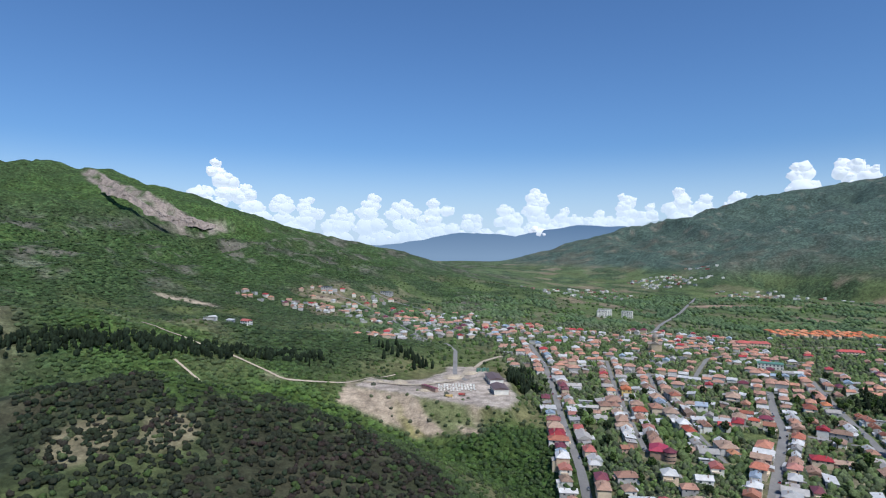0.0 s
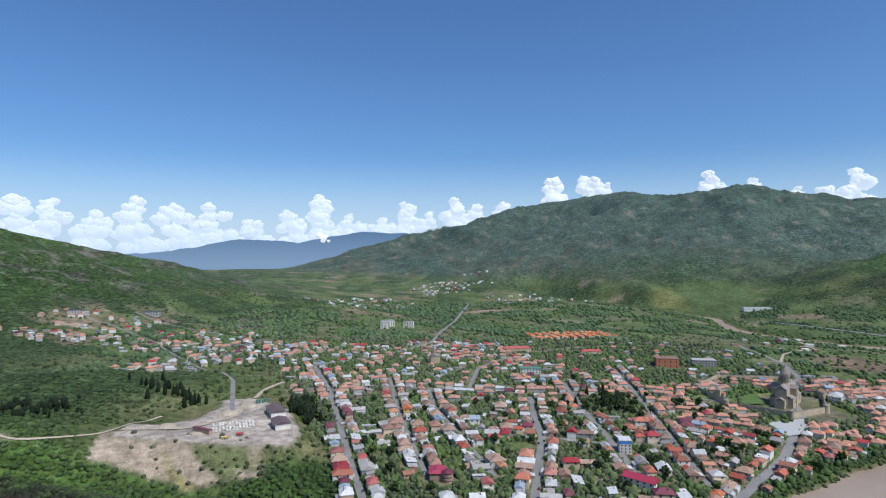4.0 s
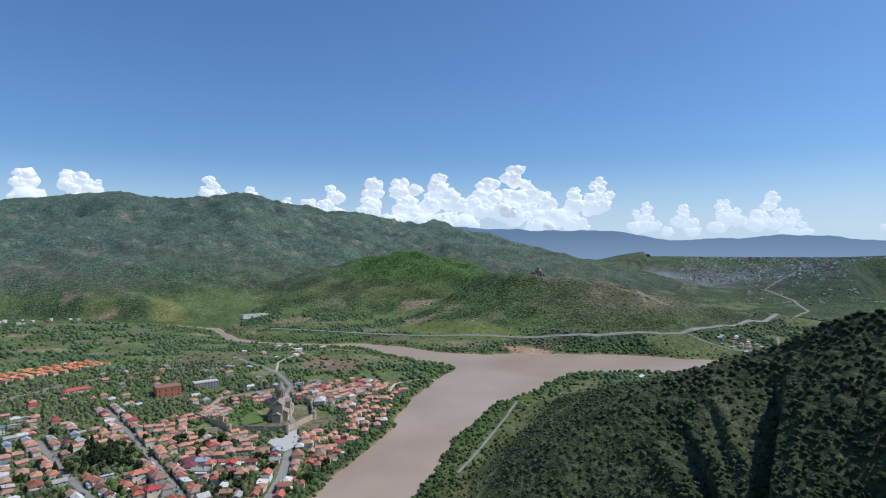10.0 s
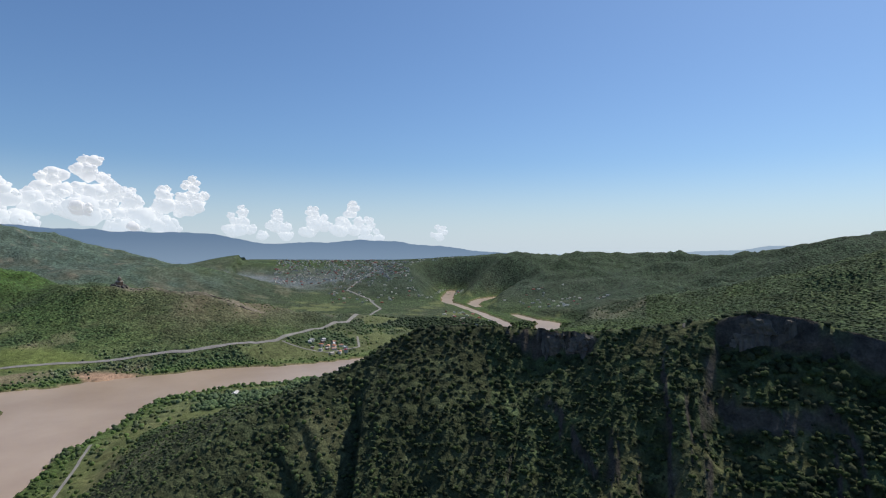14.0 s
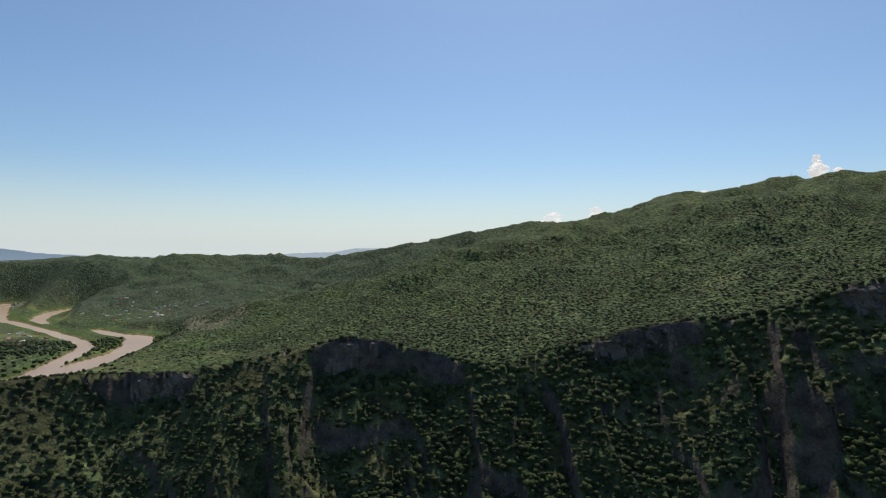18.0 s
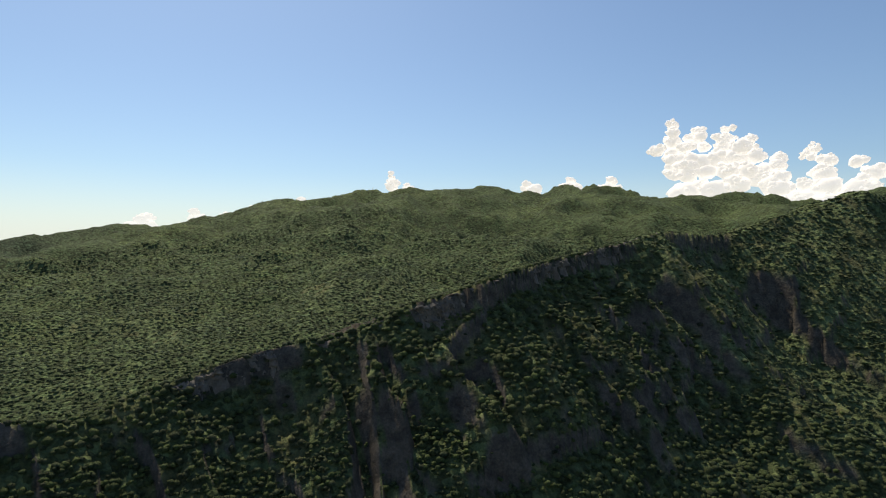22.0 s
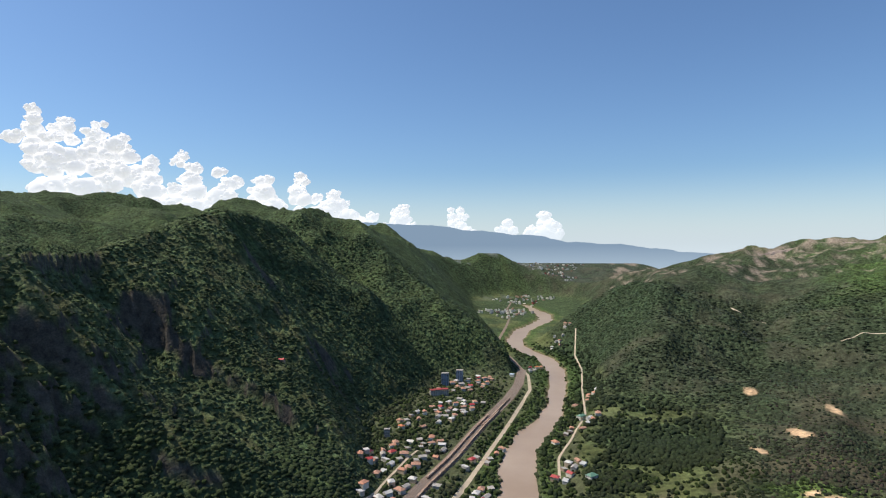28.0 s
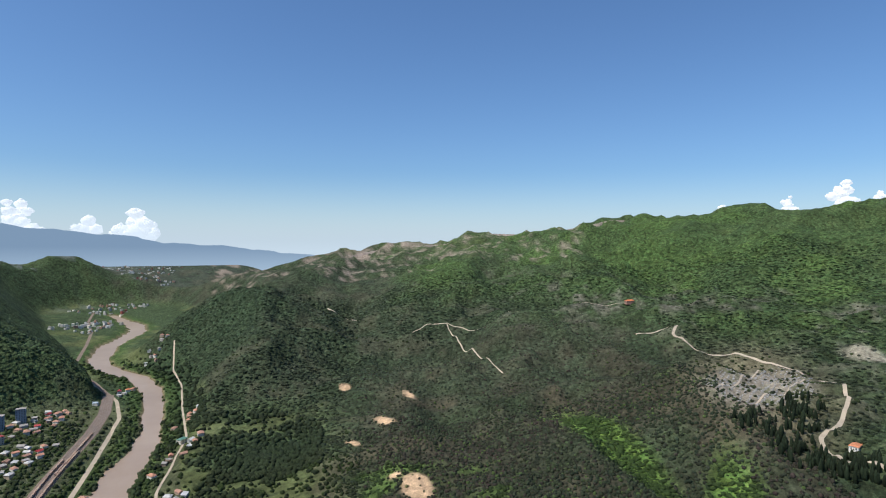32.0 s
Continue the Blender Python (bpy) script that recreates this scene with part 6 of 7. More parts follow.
    for _ in range(20):
        a, d = r.uniform(0, 6.28), r.uniform(4, 26)
        x, y, h = 1985 + d * math.cos(a), 536 + d * math.sin(a), r.uniform(9, 16)
        crag(x, y, r.uniform(0, 180), r.uniform(9, 18), r.uniform(8, 14), h, gz(x, y) + 0.4 * h)


crags()


def far_town(name, label, boxes, seed):
    """Many small distant buildings of a far suburb."""
    r = random.Random(seed)
    heaps = [(M_WHITEWALL, bmesh.new()), (M_GREYWALL, bmesh.new()), (M_OLDTILE, bmesh.new()), (M_REDMETAL, bmesh.new())]
    for x0, x1, y0, y1, n, tall in boxes:
        xs, ys = [r.uniform(x0, x1) for _ in range(n)], [r.uniform(y0, y1) for _ in range(n)]
        zs = ground_at(np.array(xs), np.array(ys))[0]
        steep = ground_at(np.array(xs), np.array(ys))[1]
        for x, y, z, g in zip(xs, ys, zs, steep):
            if g > 0.3:
                continue
            mat, b = r.choices(heaps, (6, 4, 2, 1))[0]
            put(b, x, y, z - 2, r.uniform(6, 11), r.uniform(8, 17), 2 + r.uniform(3, tall), turn=r.uniform(0, 3.1))
    top = tagged(new(name), label, "buildings", kind="stuff")
    for mat, b in heaps:
        part("building", b, mat, top)


far_town("far_suburb", "distant pale buildings of a city in the haze", ((3700, 4600, -700, 150, 700, 7), (3500, 4400, -1150, -500, 220, 7), (2900, 3700, -650, -150, 90, 5), (2300, 2900, -1300, -950, 46, 5), (2000, 2500, -720, -560, 30, 5)), 3)
far_town("far_village", "distant pale houses of a village below the mountain", ((850, 1250, 2450, 2750, 130, 6), (1000, 1500, 2000, 2250, 60, 8), (300, 700, 1900, 2400, 70, 8), (-2900, -2500, -1650, -1450, 60, 14), (-3900, -3200, -1950, -1650, 110, 14), (-4700, -3900, -2500, -1750, 260, 9), (950, 1300, 850, 1050, 16, 7)), 8)

# ---- woods, groves and scrub ----
def ico(subdiv):
    bm = bmesh.new()
    bmesh.ops.create_icosphere(bm, subdivisions=subdiv, radius=1.0)
    v = np.array([p.co[:] for p in bm.verts])
    f = np.array([[p.index for p in t.verts] for t in bm.faces])
    bm.free()
    return v, f


ICO_V, ICO_F = ico(1)


def spindle(seed):
    """A cypress: a narrow, ragged spindle."""
    r = np.random.RandomState(seed)
    rings = ((-1.0, 0.10), (-0.6, 0.20), (0.0, 0.19), (0.55, 0.12))
    vs = [(q * math.cos(k * 1.2566) * r.uniform(0.8, 1.2), q * math.sin(k * 1.2566) * r.uniform(0.8, 1.2), z) for z, q in rings for k in range(5)] + [(0, 0, 1.05)]
    fs = [(i * 5 + k, i * 5 + (k + 1) % 5, (i + 1) * 5 + (k + 1) % 5) for i in range(3) for k in range(5)]
    fs += [(i * 5 + k, (i + 1) * 5 + (k + 1) % 5, (i + 1) * 5 + k) for i in range(3) for k in range(5)]
    fs += [(15 + k, 15 + (k + 1) % 5, 20) for k in range(5)]
    return np.array(vs), np.array(fs)


def dome(seed, parts=1):
    """A low leafy crown open below, of one or several uneven domes."""
    r = np.random.RandomState(seed)
    vs, fs = [], []
    for k in range(parts):
        size = 1.0 if parts == 1 else r.uniform(0.5, 0.78)
        a, q = r.uniform(0, 6.28), (0 if parts == 1 else r.uniform(0.3, 0.6))
        off = np.array([q * math.cos(a), q * math.sin(a), 0 if parts == 1 else r.uniform(-0.35, 0.4)])
        t = np.arange(5) * 1.2566 + r.uniform(0, 1)
        low, mid = r.uniform(0.6, 1.0, 5), r.uniform(0.6, 1.2, 5)
        ring0 = np.stack([low * np.cos(t), low * np.sin(t), np.full(5, -0.8)], -1)
        ring1 = np.stack([mid * np.cos(t + 0.6), mid * np.sin(t + 0.6), r.uniform(-0.15, 0.45, 5)], -1)
        n = 11 * k
        vs.append(np.concatenate([ring0, ring1, [(r.uniform(-0.2, 0.2), r.uniform(-0.2, 0.2), r.uniform(0.8, 1.1))]]) * size + off)
        for e in range(5):
            f = (e + 1) % 5
            fs += [(n + e, n + f, n + 5 + e), (n + f, n + 5 + f, n + 5 + e), (n + 5 + e, n + 5 + f, n + 10)]
    return np.concatenate(vs), np.array(fs)


FULL = [dome(s, 2) for s in range(14)]
HALF = [dome(50 + s) for s in range(16)]
LUMP = [dome(90 + s) for s in range(12)]
CONE = [spindle(s) for s in range(5)]


def plant(name, label, forms, x, y, z, radius, height, tint, seed, category="trees"):
    """Joins many crowns into one object; radius and height for each, with a leaf colour of its own."""
    r = np.random.RandomState(seed)
    pick = r.randint(0, len(forms), len(x))
    vs, fs, cs, n = [], [], [], 0
    for k, (fv, ff) in enumerate(forms):
        m = np.nonzero(pick == k)[0]
        if not len(m):
            continue
        a = r.uniform(0, 6.283, len(m))
        c, s = np.cos(a)[:, None], np.sin(a)[:, None]
        px, py, pz = fv[None, :, 0], fv[None, :, 1], fv[None, :, 2]
        rr, hh = radius[m][:, None], height[m][:, None]
        v = np.stack([x[m][:, None] + (px * c - py * s) * rr, y[m][:, None] + (px * s + py * c) * rr, z[m][:, None] + hh * (0.42 + 0.5 * pz)], -1)
        vs.append(v.reshape(-1, 3))
        fs.append((ff[None] + (np.arange(len(m)) * len(fv))[:, None, None] + n).reshape(-1, 3))
        shade = tint[m][:, None, :] * r.uniform(0.85, 1.15, (len(m), len(fv), 1))
        cs.append(np.concatenate([shade, np.ones(shade.shape[:2] + (1,))], -1).reshape(-1, 4))
        n += len(m) * len(fv)
    vs, fs, cs = np.concatenate(vs), np.concatenate(fs), np.concatenate(cs)
    me = bpy.data.meshes.new(name)
    me.vertices.add(len(vs))
    me.vertices.foreach_set("co", vs.ravel())
    me.loops.add(fs.size)
    me.loops.foreach_set("vertex_index", fs.ravel().astype(np.int32))
    me.polygons.add(len(fs))
    me.polygons.foreach_set("loop_start", np.arange(len(fs)) * 3)
    me.update(calc_edges=True)
    at = me.attributes.new("tint", "FLOAT_COLOR", "POINT")
    at.data.foreach_set("color", cs.ravel().astype(np.float32))
    me.materials.append(M_LEAF)
    return tagged(new(name, me), label, category, kind="stuff")


LEAVES = np.array([(0.064, 0.098, 0.036), (0.086, 0.132, 0.040), (0.105, 0.165, 0.042), (0.046, 0.070, 0.033), (0.085, 0.108, 0.052), (0.118, 0.138, 0.062)])
PINES = np.array([(0.030, 0.042, 0.022), (0.044, 0.056, 0.027), (0.038, 0.044, 0.025), (0.052, 0.046, 0.031), (0.066, 0.049, 0.037)])
rs = np.random.RandomState(3)
tx, ty = [], []
for r0, r1, s in ((262, 520, 4.2), (520, 800, 5.8), (800, 1150, 8.0), (1150, 1600, 9.6), (1600, 2300, 14.0)):
    g = np.arange(-r1, r1, s)
    gx2, gy2 = np.meshgrid(g, g)
    ax, ay = (v.ravel() + rs.uniform(-0.42, 0.42, v.size) * s for v in (gx2 + 0.5 * s * (np.arange(len(g)) % 2)[:, None], gy2))
    q = np.hypot(ax, ay)
    m = (q >= r0) & (q < r1)
    tx.append(CX + ax[m])
    ty.append(CY + ay[m])
# the pine hill and the village gardens are planted closer
for x0, x1, y0, y1, s in ((-1100, 60, -340, 470, 6.0), (-1350, -520, -900, -450, 11.0), (90, 1000, 390, 1150, 7.2)):
    n = int((x1 - x0) * (y1 - y0) / (s * s))
    ax, ay = rs.uniform(x0, x1, n), rs.uniform(y0, y1, n)
    g = (np.hypot(ax - CX, ay - CY) > 270) & (np.hypot(ax - CX, ay - CY) < 1500)
    tx.append(ax[g])
    ty.append(ay[g])
tx, ty = np.concatenate(tx), np.concatenate(ty)
taz, tr = np.degrees(np.arctan2(tx, ty)) % 360, np.hypot(tx - CX, ty - CY)
keep = ((taz < 307) | (taz > 324) | (tr > 900)) 
tx, ty, taz, tr = tx[keep], ty[keep], taz[keep], tr[keep]
tz, tslope, tcol, twood = ground_at(tx, ty)
# slopes that no path overlooks are planted thinly
rise = (GZ - (200 + 0.767 * np.degrees(ang) * (np.degrees(ang) < 312))[None]) / RINGS[:, None]
ri, ai = np.clip(np.searchsorted(RINGS, tr) - 1, 0, len(RINGS) - 1), np.clip(np.searchsorted(ang, np.arctan2(tx - CX, ty - CY) % (2 * np.pi)) - 1, 0, SPOKES - 1)
hidden = np.maximum.accumulate(rise, 0)[ri, ai] - (tz + 12 - (200 + 0.767 * taz * (taz < 312))) / tr > 0.012
keep = ~hidden | (rs.uniform(0, 1, len(tx)) < 0.3)
tx, ty, taz, tr, tz, tslope, tcol, twood = (v[keep] for v in (tx, ty, taz, tr, tz, tslope, tcol, twood))
tedge = river_edge(tx, ty)
town = in_town(tx, ty)
pine = smooth(60, -20, tx) * smooth(-1800, -1500, tx) * (ty > -330 - 0.1 * tx) * (ty < 430 - 0.12 * (tx + 300)) * smooth(40, 60, tz) * (tcol[:, 1] < 1.5 * tcol[:, 0])
pale = tcol.sum(-1) > 0.58
chance = twood * 0.95 + np.interp(tr, [500, 1200], [0.32, 0.18]) * (1 - twood)
village = (tx < -480) & (tx > -1700) & (ty < 0.45 * tx + 20) & (tz < 40)
chance = np.where(village, 0.85, chance)
chance = np.where(pine > 0.5, 0.72 + 0.2 * fbm(tx, ty, 70, 3, 401), chance)
chance = np.where((tedge < 55) & (tedge > 5) & (town < 0.5), np.maximum(chance, 0.75), chance)
chance = np.where(tslope > 1.6, chance * 0.25, chance)
chance = np.where(town > 0.4, 0.85, chance)
valley = (tz < 40) & (town < 0.4) & (tr > 900)
chance = np.where(valley, np.maximum(chance * 0.5, np.where(twood > 0.4, 0.75, 0.06)), chance)
chance = np.where(pale, 0.05, chance)
field = blob(tx, ty, 1640, 1640, 240, 130, 40, 0.2, 4) + blob(tx, ty, 1600, 690, 50, 180, -10, 0.3, 8)
ok = (rs.uniform(0, 1, len(tx)) < chance) & (tedge > 4) & (line_gap(tx, ty, ALL_ROADS) > np.where(tr > 900, 4.5, 2.5)) & (field < 0.5)
hx = np.array([(h[0], h[1], h[2]) for h in TAKEN if h not in GROVES])
near_house = np.zeros(len(tx), bool)
idx = np.nonzero(ok & ((town > 0.2) | ((tx < -500) & (ty < -350)) | ((tx > -450) & (ty > 600) & (tr < 1800))))[0]
for k in range(0, len(idx), 2000):
    j = idx[k:k + 2000]
    near_house[j] = ((tx[j, None] - hx[None, :, 0]) ** 2 + (ty[j, None] - hx[None, :, 1]) ** 2 < (np.where(hx[None, :, 2] > 6.1, hx[None, :, 2] * 0.8, 5.6)) ** 2).any(1)
ok &= ~near_house
tx, ty, tz, tr, taz, tcol, twood, tslope, town, pine = (v[ok] for v in (tx, ty, tz, tr, taz, tcol, twood, tslope, town, pine))
grow = np.interp(tr, [262, 520, 800, 1150, 1600, 2300], [2.5, 2.8, 3.6, 4.3, 4.8, 5.4])
rad = grow * rs.uniform(0.65, 1.35, len(tx)) * np.where(twood > 0.5, 1.0, 0.75)
rad = np.where((taz > 110) & (taz < 215) & (line_dist(tx, ty, ROCK_RIDGE)[2] >= 0), rad * 0.82, rad)
rad = np.where((ty < 250) & (tr < 850) & (taz > 85) & (taz < 245), rad * 1.3, rad)
rad = np.where(town > 0.4, 1.5 + 3.0 * rs.uniform(0, 1, len(tx)) ** 1.6, rad)
rad = np.where(valley[ok], rad * 1.25, np.where((taz > 62) & (taz < 125) & (tr < 850) & (tz > 30), rad * 0.72, rad))
rad = np.where((taz > 40) & (taz < 100) & (tr > 1400), rad * 0.72, rad)
rad = np.where(village[ok], rs.uniform(2.2, 5.5, len(tx)), rad)
rad = np.where(pine > 0.5, rs.uniform(1.6, 3.4, len(tx)), rad)
hei = np.minimum(rad * rs.uniform(1.1, 1.7, len(tx)), 9) * np.interp(tr, [800, 1500], [1.0, 0.75])
hei = np.where((twood > 0.5) & (pine < 0.5), hei * np.interp(tr, [450, 850, 1600], [1.0, 0.46, 0.38]), hei)
hei = np.where(valley[ok], np.minimum(rad * 1.4, 9), hei)
hei = np.where(town > 0.4, rad * rs.uniform(1.5, 2.1, len(tx)), hei)
mixn = fbm(tx, ty, 120, 3, 411)
kind = np.clip(((mixn + 1) * 2.4 + rs.normal(0, 1.0, len(tx))).astype(int), 0, 5)
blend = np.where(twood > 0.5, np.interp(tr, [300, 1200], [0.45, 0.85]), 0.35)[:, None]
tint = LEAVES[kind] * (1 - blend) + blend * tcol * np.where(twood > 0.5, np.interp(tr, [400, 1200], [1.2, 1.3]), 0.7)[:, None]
pk = np.clip(((fbm(tx, ty, 160, 3, 421) + 1) * 2.0 + rs.normal(0, 0.8, len(tx))).astype(int), 0, 4)
tint = np.where((pine > 0.5)[:, None] & (rs.uniform(0, 1, len(tx)) < 0.85)[:, None], PINES[pk], tint)
# ridge face towards the river: its shade is put into the crown tint
face_shade = (ty < 250) & (tr < 2100) & (taz > 95) & (taz < 245) & (line_dist(tx, ty, ROCK_RIDGE)[2] < 0)
# tint scaled by sector: brighter in town and valley, darker south and west
tint = tint * rs.uniform(0.8, 1.22, (len(tx), 1)) * np.where((town > 0.4) | (valley[ok] & (ty > -300) & (tx > -300)), 1.5, np.where(face_shade, 0.66, np.where((taz > 100) & (taz < 245) & (tr > 550), 0.68, np.where((taz > 236) & (taz < 308) & (pine < 0.5), 0.48, 1.1))))[:, None]
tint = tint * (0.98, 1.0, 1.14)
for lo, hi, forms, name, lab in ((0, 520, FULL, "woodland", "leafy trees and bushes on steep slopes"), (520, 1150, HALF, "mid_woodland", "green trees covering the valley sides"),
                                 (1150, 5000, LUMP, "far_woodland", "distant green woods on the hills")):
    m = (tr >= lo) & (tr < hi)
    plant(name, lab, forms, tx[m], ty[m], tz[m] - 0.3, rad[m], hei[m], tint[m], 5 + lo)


def dark_rows(name, label, lines, n, seed, forms=CONE, girth=0.88, low=11, high=18):
    r = np.random.RandomState(seed)
    xs, ys = [], []
    for (x0, y0), (x1, y1), spread, share in lines:
        k = int(n * share)
        t = r.uniform(0, 1, k)
        xs.append(x0 + (x1 - x0) * t + r.normal(0, spread, k))
        ys.append(y0 + (y1 - y0) * t + r.normal(0, spread, k))
    xs, ys = np.concatenate(xs), np.concatenate(ys)
    h = r.uniform(low, high, len(xs))
    plant(name, label, forms, xs, ys, ground_at(xs, ys)[0] + 0.3, h * girth * r.uniform(0.85, 1.15, len(xs)), h, np.array((0.022, 0.034, 0.018)) * r.uniform(0.7, 1.4, (len(xs), 1)), seed)


dark_rows("cypress_belt", "dark green cypress and pine belt along the terrace", (((-520, 540), (-400, 610), 9, 0.4), ((-400, 610), (-250, 690), 9, 0.45), ((-250, 690), (-150, 760), 8, 0.15)), 560, 31, FULL + CONE[:2], 0.30, 8, 14)
dark_rows("cemetery_cypresses", "dark cypresses standing below the graves", (((-900, 580), (-760, 470), 16, 0.35), ((-800, 430), (-650, 485), 14, 0.4), ((-760, 470), (-640, 520), 14, 0.25)), 230, 32)
dark_rows("garden_cypresses", "dark cypresses in the gardens by the works yard", (((95, 700), (100, 780), 9, 0.5), ((-20, 800), (-90, 850), 12, 0.25), ((470, 640), (500, 690), 14, 0.25)), 110, 33)


# ---- single large trees ----
def big_tree(seed, tint):
    """A broad tree: tapered trunk, forked limbs and a crown of many clumps with gaps."""
    r = random.Random(seed)
    ob = thing("tree", "large leafy green tree in a town garden", "tree", "large garden trees")
    part("trunk", prism(bmesh.new(), 0, 0, -1, 0.45, 0.25, 5, 8), M_TRUNK, ob)
    for k in range(3):
        a = k * 2.09 + r.uniform(-0.4, 0.4)
        bm = prism(bmesh.new(), 0, 0, 0, 0.2, 0.07, 3.6, 6)
        bmesh.ops.transform(bm, matrix=Matrix.Translation((0, 0, 3.6)) @ Matrix.Rotation(a, 4, "Z") @ Matrix.Rotation(0.75, 4, "Y"), verts=bm.verts)
        part("limb", bm, M_TRUNK, ob)
    vs, fs, n = [], [], 0
    rs2 = np.random.RandomState(seed)
    for k in range(34):
        d = rs2.normal(0, 1, 3)
        d /= np.linalg.norm(d)
        c = np.array([0, 0, 6.6]) + d * (3.4, 3.4, 2.7) * rs2.uniform(0.45, 1.0)
        v = ICO_V * rs2.uniform(0.6, 1.35, (len(ICO_V), 1)) * rs2.uniform(0.7, 1.35)
        vs.append(v + c)
        fs.append(ICO_F + n)
        n += len(v)
    me = bpy.data.meshes.new("crown")
    me.from_pydata(np.concatenate(vs).tolist(), [], np.concatenate(fs).tolist())
    at = me.attributes.new("tint", "FLOAT_COLOR", "POINT")
    cols = np.ones((n, 4), np.float32)
    cols[:, :3] = np.array(tint) * np.repeat(rs2.uniform(0.75, 1.25, 34), len(ICO_V))[:, None]
    at.data.foreach_set("color", cols.ravel())
    me.materials.append(M_LEAF)
    cr = new("crown", me)
    cr.parent = ob
    return ob


tree_kits = [big_tree(1, (0.05, 0.085, 0.022)), big_tree(2, (0.035, 0.055, 0.022)), big_tree(3, (0.075, 0.12, 0.028)), big_tree(4, (0.06, 0.075, 0.035))]
tree_kids = [list(t.children) for t in tree_kits]
rt = random.Random(77)
tree_spots = [(484 + rt.gauss(0, 20), 661 + rt.gauss(0, 20)) for _ in range(46)] + [(100 + rt.gauss(0, 12), 735 + rt.gauss(0, 22)) for _ in range(22)]
more = [(rt.uniform(130, 620), rt.uniform(410, 800)) for _ in range(700)]
ma = np.array(more)
fit_in = (line_gap(ma[:, 0], ma[:, 1], ALL_ROADS) > 3.5) & (river_edge(ma[:, 0], ma[:, 1]) > 12) & (in_town(ma[:, 0], ma[:, 1]) > 0.6)
hp = np.array([(h[0], h[1]) for h in HOUSE_SPOTS])
for x, y in ma[fit_in]:
    if len(tree_spots) < 185 and ((hp[:, 0] - x) ** 2 + (hp[:, 1] - y) ** 2).min() > 60 and all((x - a) ** 2 + (y - b) ** 2 > (c * 0.8) ** 2 for a, b, c in LANDMARKS):
        tree_spots.append((x, y))
for i, (x, y) in enumerate(tree_spots):
    k = rt.randrange(4) if i >= 46 else rt.choice((1, 1, 0))
    f = rt.uniform(0.75, 1.35)
    m = pose(x, y, gz(x, y), 0, 0, rt.uniform(0, 360))
    if i < 4:
        top = tree_kits[i]
    else:
        top = tree_kits[k].copy()
        scene.collection.objects.link(top)
        for p in tree_kids[k]:
            c = p.copy()
            scene.collection.objects.link(c)
            c.parent = top
    top.matrix_basis = m @ Matrix.Diagonal((f, f, f * rt.uniform(0.85, 1.15), 1))

# ---- far ranges, haze and clouds ----
def eye_height(az):
    """Height from which each part of the skyline is looked at."""
    return 200 + 0.767 * az if az < 312 else 200.0


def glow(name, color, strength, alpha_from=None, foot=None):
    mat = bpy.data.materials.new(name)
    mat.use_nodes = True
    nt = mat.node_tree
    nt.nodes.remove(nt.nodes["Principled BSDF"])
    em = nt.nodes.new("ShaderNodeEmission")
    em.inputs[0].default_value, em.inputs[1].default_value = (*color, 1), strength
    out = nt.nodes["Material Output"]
    # paler low down: haze painted into the emission colour
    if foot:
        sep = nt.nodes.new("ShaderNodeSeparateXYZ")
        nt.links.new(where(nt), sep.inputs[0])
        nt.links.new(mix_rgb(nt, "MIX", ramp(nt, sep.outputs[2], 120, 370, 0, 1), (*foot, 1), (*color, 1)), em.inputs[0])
    if alpha_from:
        lo, hi, top = alpha_from
        sep = nt.nodes.new("ShaderNodeSeparateXYZ")
        nt.links.new(where(nt), sep.inputs[0])
        fac = ramp(nt, sep.outputs[2], lo, hi, top, 0.0)
        nt.nodes[-1].interpolation_type = "SMOOTHSTEP"
        tr = nt.nodes.new("ShaderNodeBsdfTransparent")
        mx = nt.nodes.new("ShaderNodeMixShader")
        nt.links.new(fac, mx.inputs[0])
        nt.links.new(tr.outputs[0], mx.inputs[1])
        nt.links.new(em.outputs[0], mx.inputs[2])
        nt.links.new(mx.outputs[0], out.inputs[0])
    else:
        nt.links.new(em.outputs[0], out.inputs[0])
    return mat


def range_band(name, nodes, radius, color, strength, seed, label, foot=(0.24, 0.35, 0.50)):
    """A far range: a long low ridge seen over the hills, glowing, with haze painted into its colour."""
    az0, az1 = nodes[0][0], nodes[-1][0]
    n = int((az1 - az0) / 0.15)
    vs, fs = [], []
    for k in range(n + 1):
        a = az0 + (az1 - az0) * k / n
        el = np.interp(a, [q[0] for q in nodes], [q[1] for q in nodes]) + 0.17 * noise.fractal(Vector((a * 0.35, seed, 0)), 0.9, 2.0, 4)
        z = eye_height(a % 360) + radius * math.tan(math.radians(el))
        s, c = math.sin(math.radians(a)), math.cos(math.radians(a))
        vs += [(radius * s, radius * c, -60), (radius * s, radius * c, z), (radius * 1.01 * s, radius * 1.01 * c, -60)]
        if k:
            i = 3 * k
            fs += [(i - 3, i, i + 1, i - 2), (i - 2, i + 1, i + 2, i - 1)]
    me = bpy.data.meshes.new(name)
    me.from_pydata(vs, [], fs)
    me.materials.append(glow(name + "_haze_glow", color, strength, foot=foot))
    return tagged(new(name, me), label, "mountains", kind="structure")


